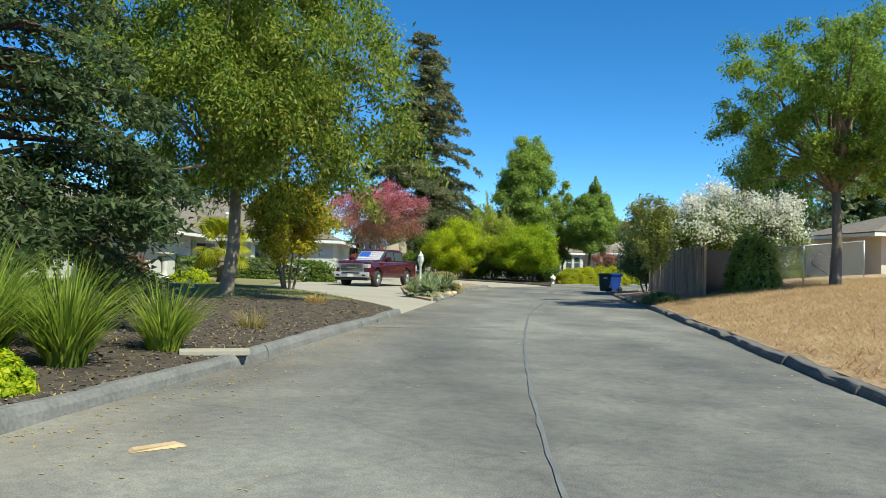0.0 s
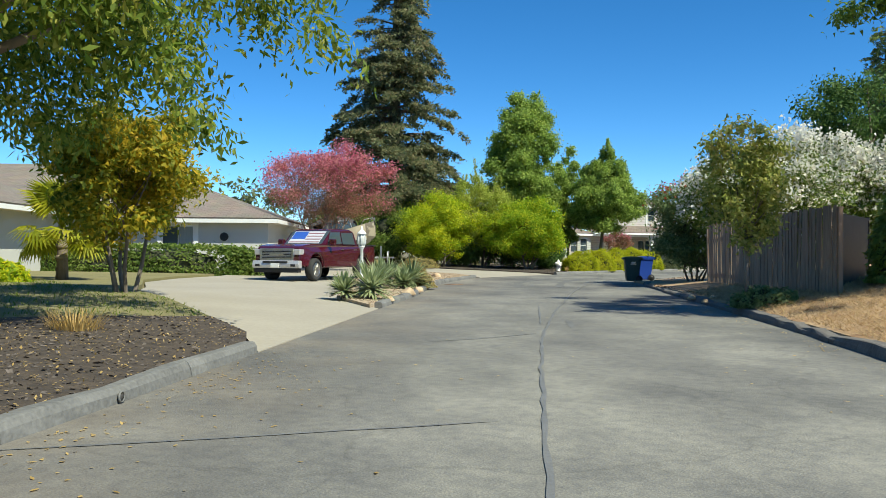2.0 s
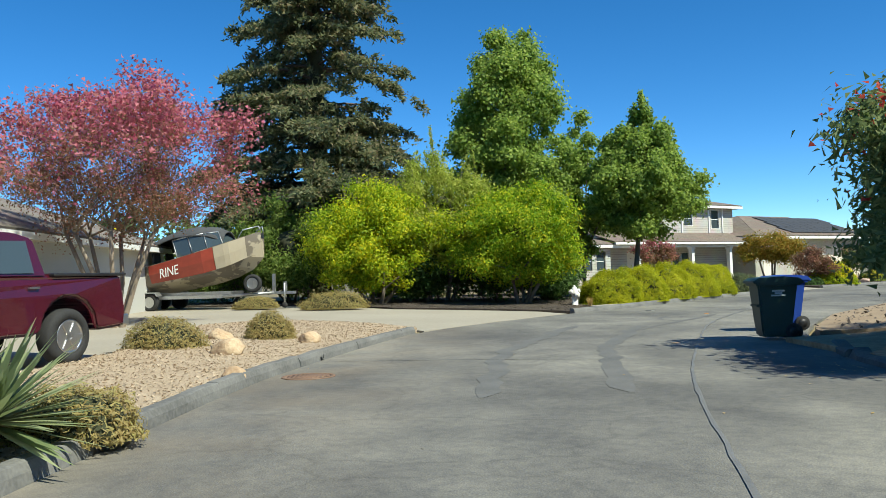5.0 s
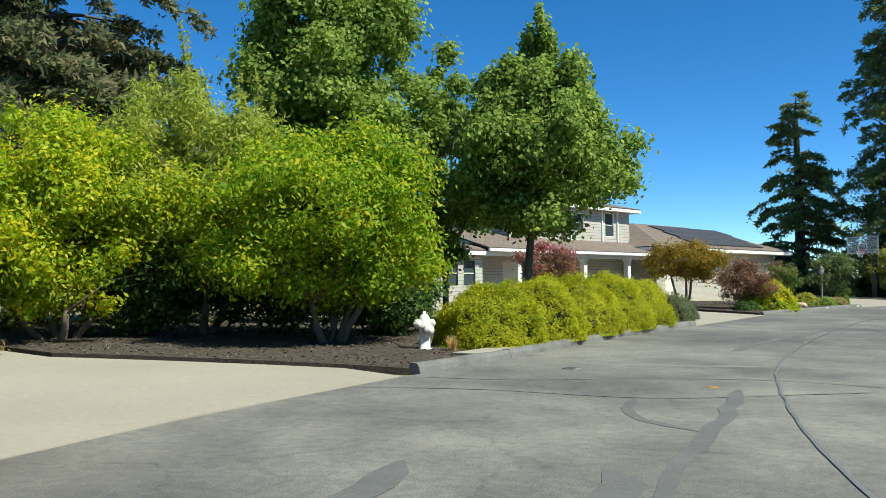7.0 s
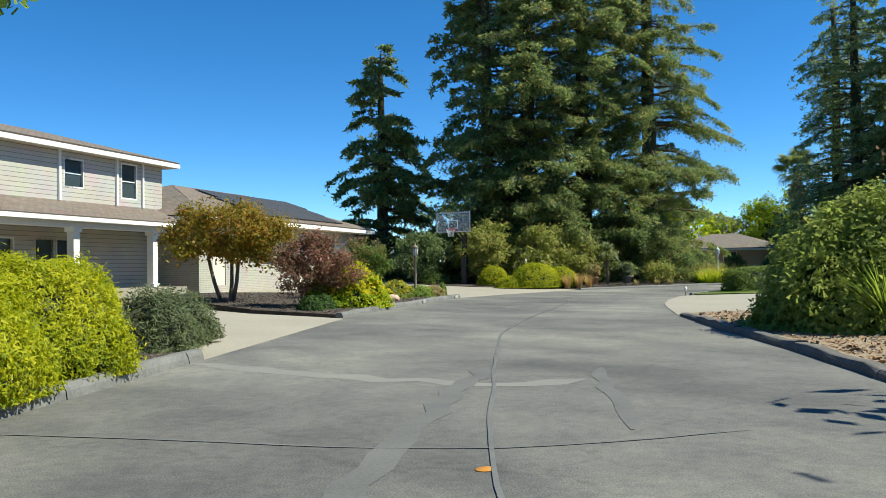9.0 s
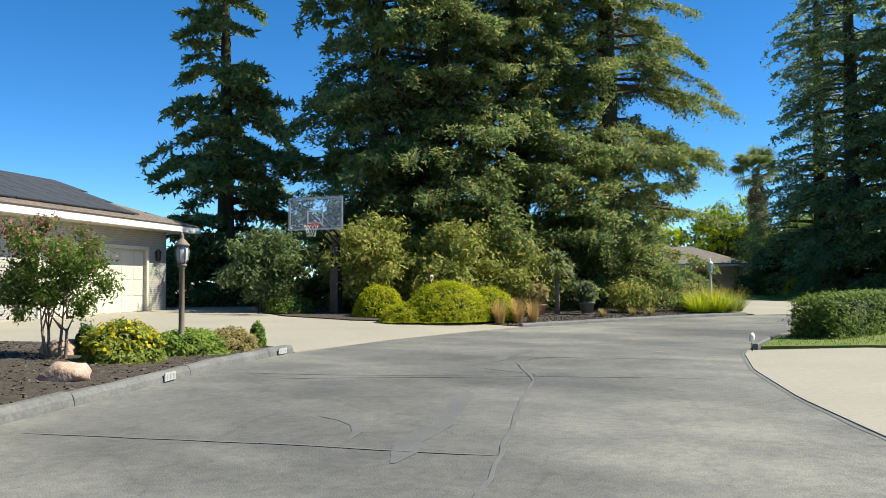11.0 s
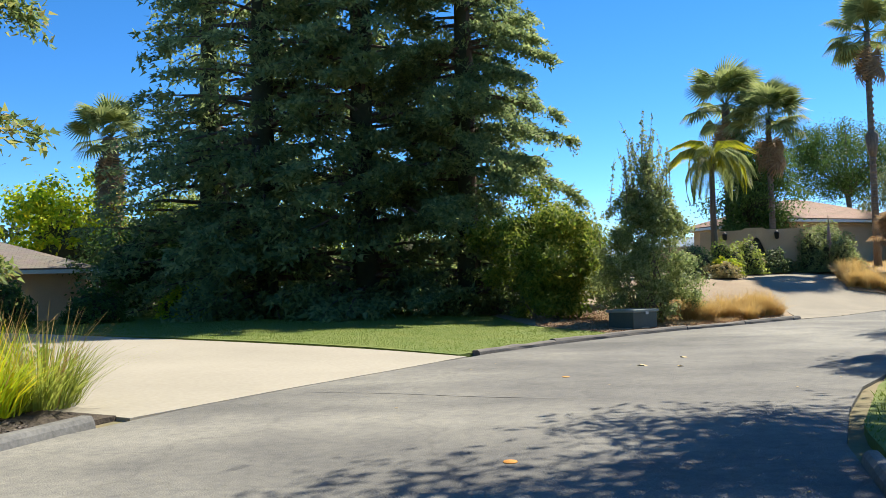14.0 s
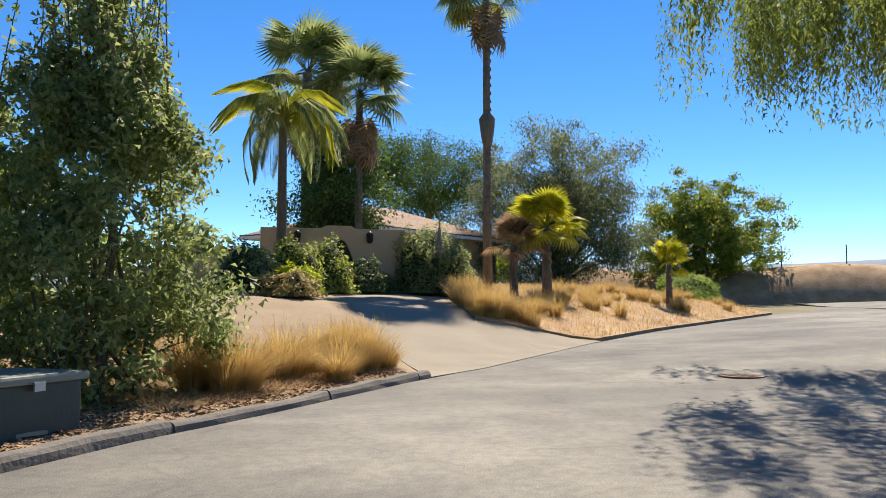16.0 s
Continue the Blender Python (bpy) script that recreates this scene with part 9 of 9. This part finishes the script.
def flat_board(x, y, turn):
    bm = bmesh.new()
    bmesh.ops.create_grid(bm, x_segments=12, y_segments=3, size=0.5)
    r = random.Random(8)
    for v in bm.verts:
        v.co = Vector((v.co.x * 0.85 + r.uniform(-0.008, 0.008), v.co.y * 0.17 + r.uniform(-0.006, 0.006), 0.03 + 0.01 * math.sin(v.co.x * 5)))
    ext = bmesh.ops.extrude_face_region(bm, geom=bm.faces[:])
    for v in ext["geom"]:
        if isinstance(v, bmesh.types.BMVert):
            v.co.z -= 0.032
    bmesh.ops.recalc_face_normals(bm, faces=bm.faces)
    me = bpy.data.meshes.new("flat_board")
    bm.to_mesh(me)
    bm.free()
    me.materials.append(BOARD_GREY)
    ob = new("flat_board", me)
    ob.matrix_world = pose(x, y, ground_z(x, y) + 0.046, rz=turn)
    tagged(ob, "short weathered tan board lying on the leaf litter", "board")


BOARD_GREY = mat("weathered_board", (0.34, 0.27, 0.19), (0.46, 0.38, 0.28), rough=0.9, scale=3.0, detail=18)
flat_board(72.98, 79.15, -58)


# painted blocks, drain outlets and pieces of litter along the kerbs
KERB_PAINT = mat("worn_white_paint", (0.50, 0.50, 0.47), (0.36, 0.355, 0.34), rough=0.8, scale=8, detail=40)
KERB_BAR = mat("faded_kerb_paint", (0.26, 0.26, 0.26), (0.36, 0.36, 0.35), rough=0.85, scale=12, detail=40)
# near-black colour for the shade inside the drain pipes
PIPE_HOLE = mat("drain_mouth_shade", (0.03, 0.03, 0.03), (0.06, 0.055, 0.05), rough=0.9)


def kerb_point(line, x, y, off):
    """The point of a road edge nearest to a place, moved towards the road, and the edge's heading."""
    a = resample(line, 0.25)
    i = int(np.clip(np.argmin(((a - (x, y)) ** 2).sum(1)), 1, len(a) - 2))
    d = a[i + 1] - a[i - 1]
    d /= np.linalg.norm(d)
    return a[i][0] + d[1] * off, a[i][1] - d[0] * off, math.degrees(math.atan2(d[1], d[0]))


def kerb_plate(x, y, h):
    px, py, turn = kerb_point(LEFT, x, y, 0.012)
    t = thing("kerb_number_plate", "worn white painted block on the kerb face", "kerb marking", (px, py, ground_z(px, py)), turn, group="kerb markings")
    part("paint", box(-0.17, 0.17, -0.008, 0.012, 0.02, h), KERB_PAINT, t)
    for k in (-0.1, 0.0, 0.1):
        part("bar", box(k - 0.018, k + 0.018, -0.011, -0.008, 0.04, h - 0.02), KERB_BAR, t, "faded grey bar")


def drain_outlet(x, y):
    px, py, turn = kerb_point(LEFT, x, y, 0.008)
    t = thing("drain_outlet", "round drain outlet through the kerb face", "drain", (px, py, 0.055), turn, group="drain outlets")
    part("rim", lathe([(0.036, 0.0), (0.036, 0.016), (0.05, 0.016), (0.052, 0.0)], 16, pose(0, 0, 0, 90)), CURB, t)
    # closed disc; the pipe's inner shade is only its dark colour
    part("hole", lathe([(0.036, 0.0), (0.036, 0.009), (0.001, 0.009)], 16, pose(0, 0, 0, 90)), PIPE_HOLE, t)


kerb_plate(36.5, 87.1, 0.12)
kerb_plate(33.1, 84.9, 0.13)
for x, y in ((-1.76, 22.16), (2.48, 49.8)):
    drain_outlet(x, y)


def dry_leaf(x, y, turn, size):
    bm = prism([(-0.5 * size, 0.0), (-0.2 * size, 0.012), (0.2 * size, 0.018), (0.5 * size, 0.004), (0.2 * size, 0.0)], 0.5 * size)
    o = part("fallen_leaf", bm, mat("dry_leaf_tan", (0.55, 0.42, 0.22), (0.42, 0.30, 0.15), rough=0.8))
    o.matrix_world = pose(x, y, ground_z(x, y) + 0.003, 0, 0, turn)
    tagged(o, "curled tan leaf lying on the asphalt", "leaf", group="fallen leaves")


for x, y, turn, size in ((64.96, 80.03, 20, 0.14), (63.65, 81.06, 50, 0.16), (63.4, 80.5, 100, 0.1)):
    dry_leaf(x, y, turn, size)


def reflector(x, y):
    t = thing("reflector_stake", "round red and white reflector on a thin stake by the mound", "reflector", (x, y, ground_z(x, y)))
    part("stake", tube([(0, 0, -0.05), (0, 0, 1.32)], [0.01, 0.01], 6), WHITE, t)
    part("disc", lathe([(0.001, -0.008), (0.075, -0.008), (0.075, 0.008), (0.001, 0.008)], 18, pose(0, 0, 1.36, 90, 0, 0) @ pose(0, 0, 0)), WHITE, t)
    part("lens", lathe([(0.001, 0.009), (0.05, 0.009), (0.045, 0.016), (0.001, 0.018)], 18, pose(0, 0, 1.36, 90, 0, 0)), mat("red_reflector", (0.45, 0.06, 0.03), (0.5, 0.09, 0.05), rough=0.3), t, "red lens")


reflector(46.25, 92.75)


def bank_fence_post(x, y, z, h):
    t = thing("fence_post", "thin steel fence post on the earth bank", "fence post", (x, y, z), group="bank fence posts")
    part("post", tube([(0, 0, -0.6), (0, 0, h)], [0.04, 0.035], 8), METAL_DARK, t)
    part("cap", lathe([(0.045, h), (0.05, h + 0.03), (0.01, h + 0.08)], 8), METAL_DARK, t)


for x, y in ((108.6, 38.6), (106.3, 36.0), (103.8, 33.2), (101.2, 30.1), (98.6, 27.0)):
    bank_fence_post(x, y, 3.4, 1.7)
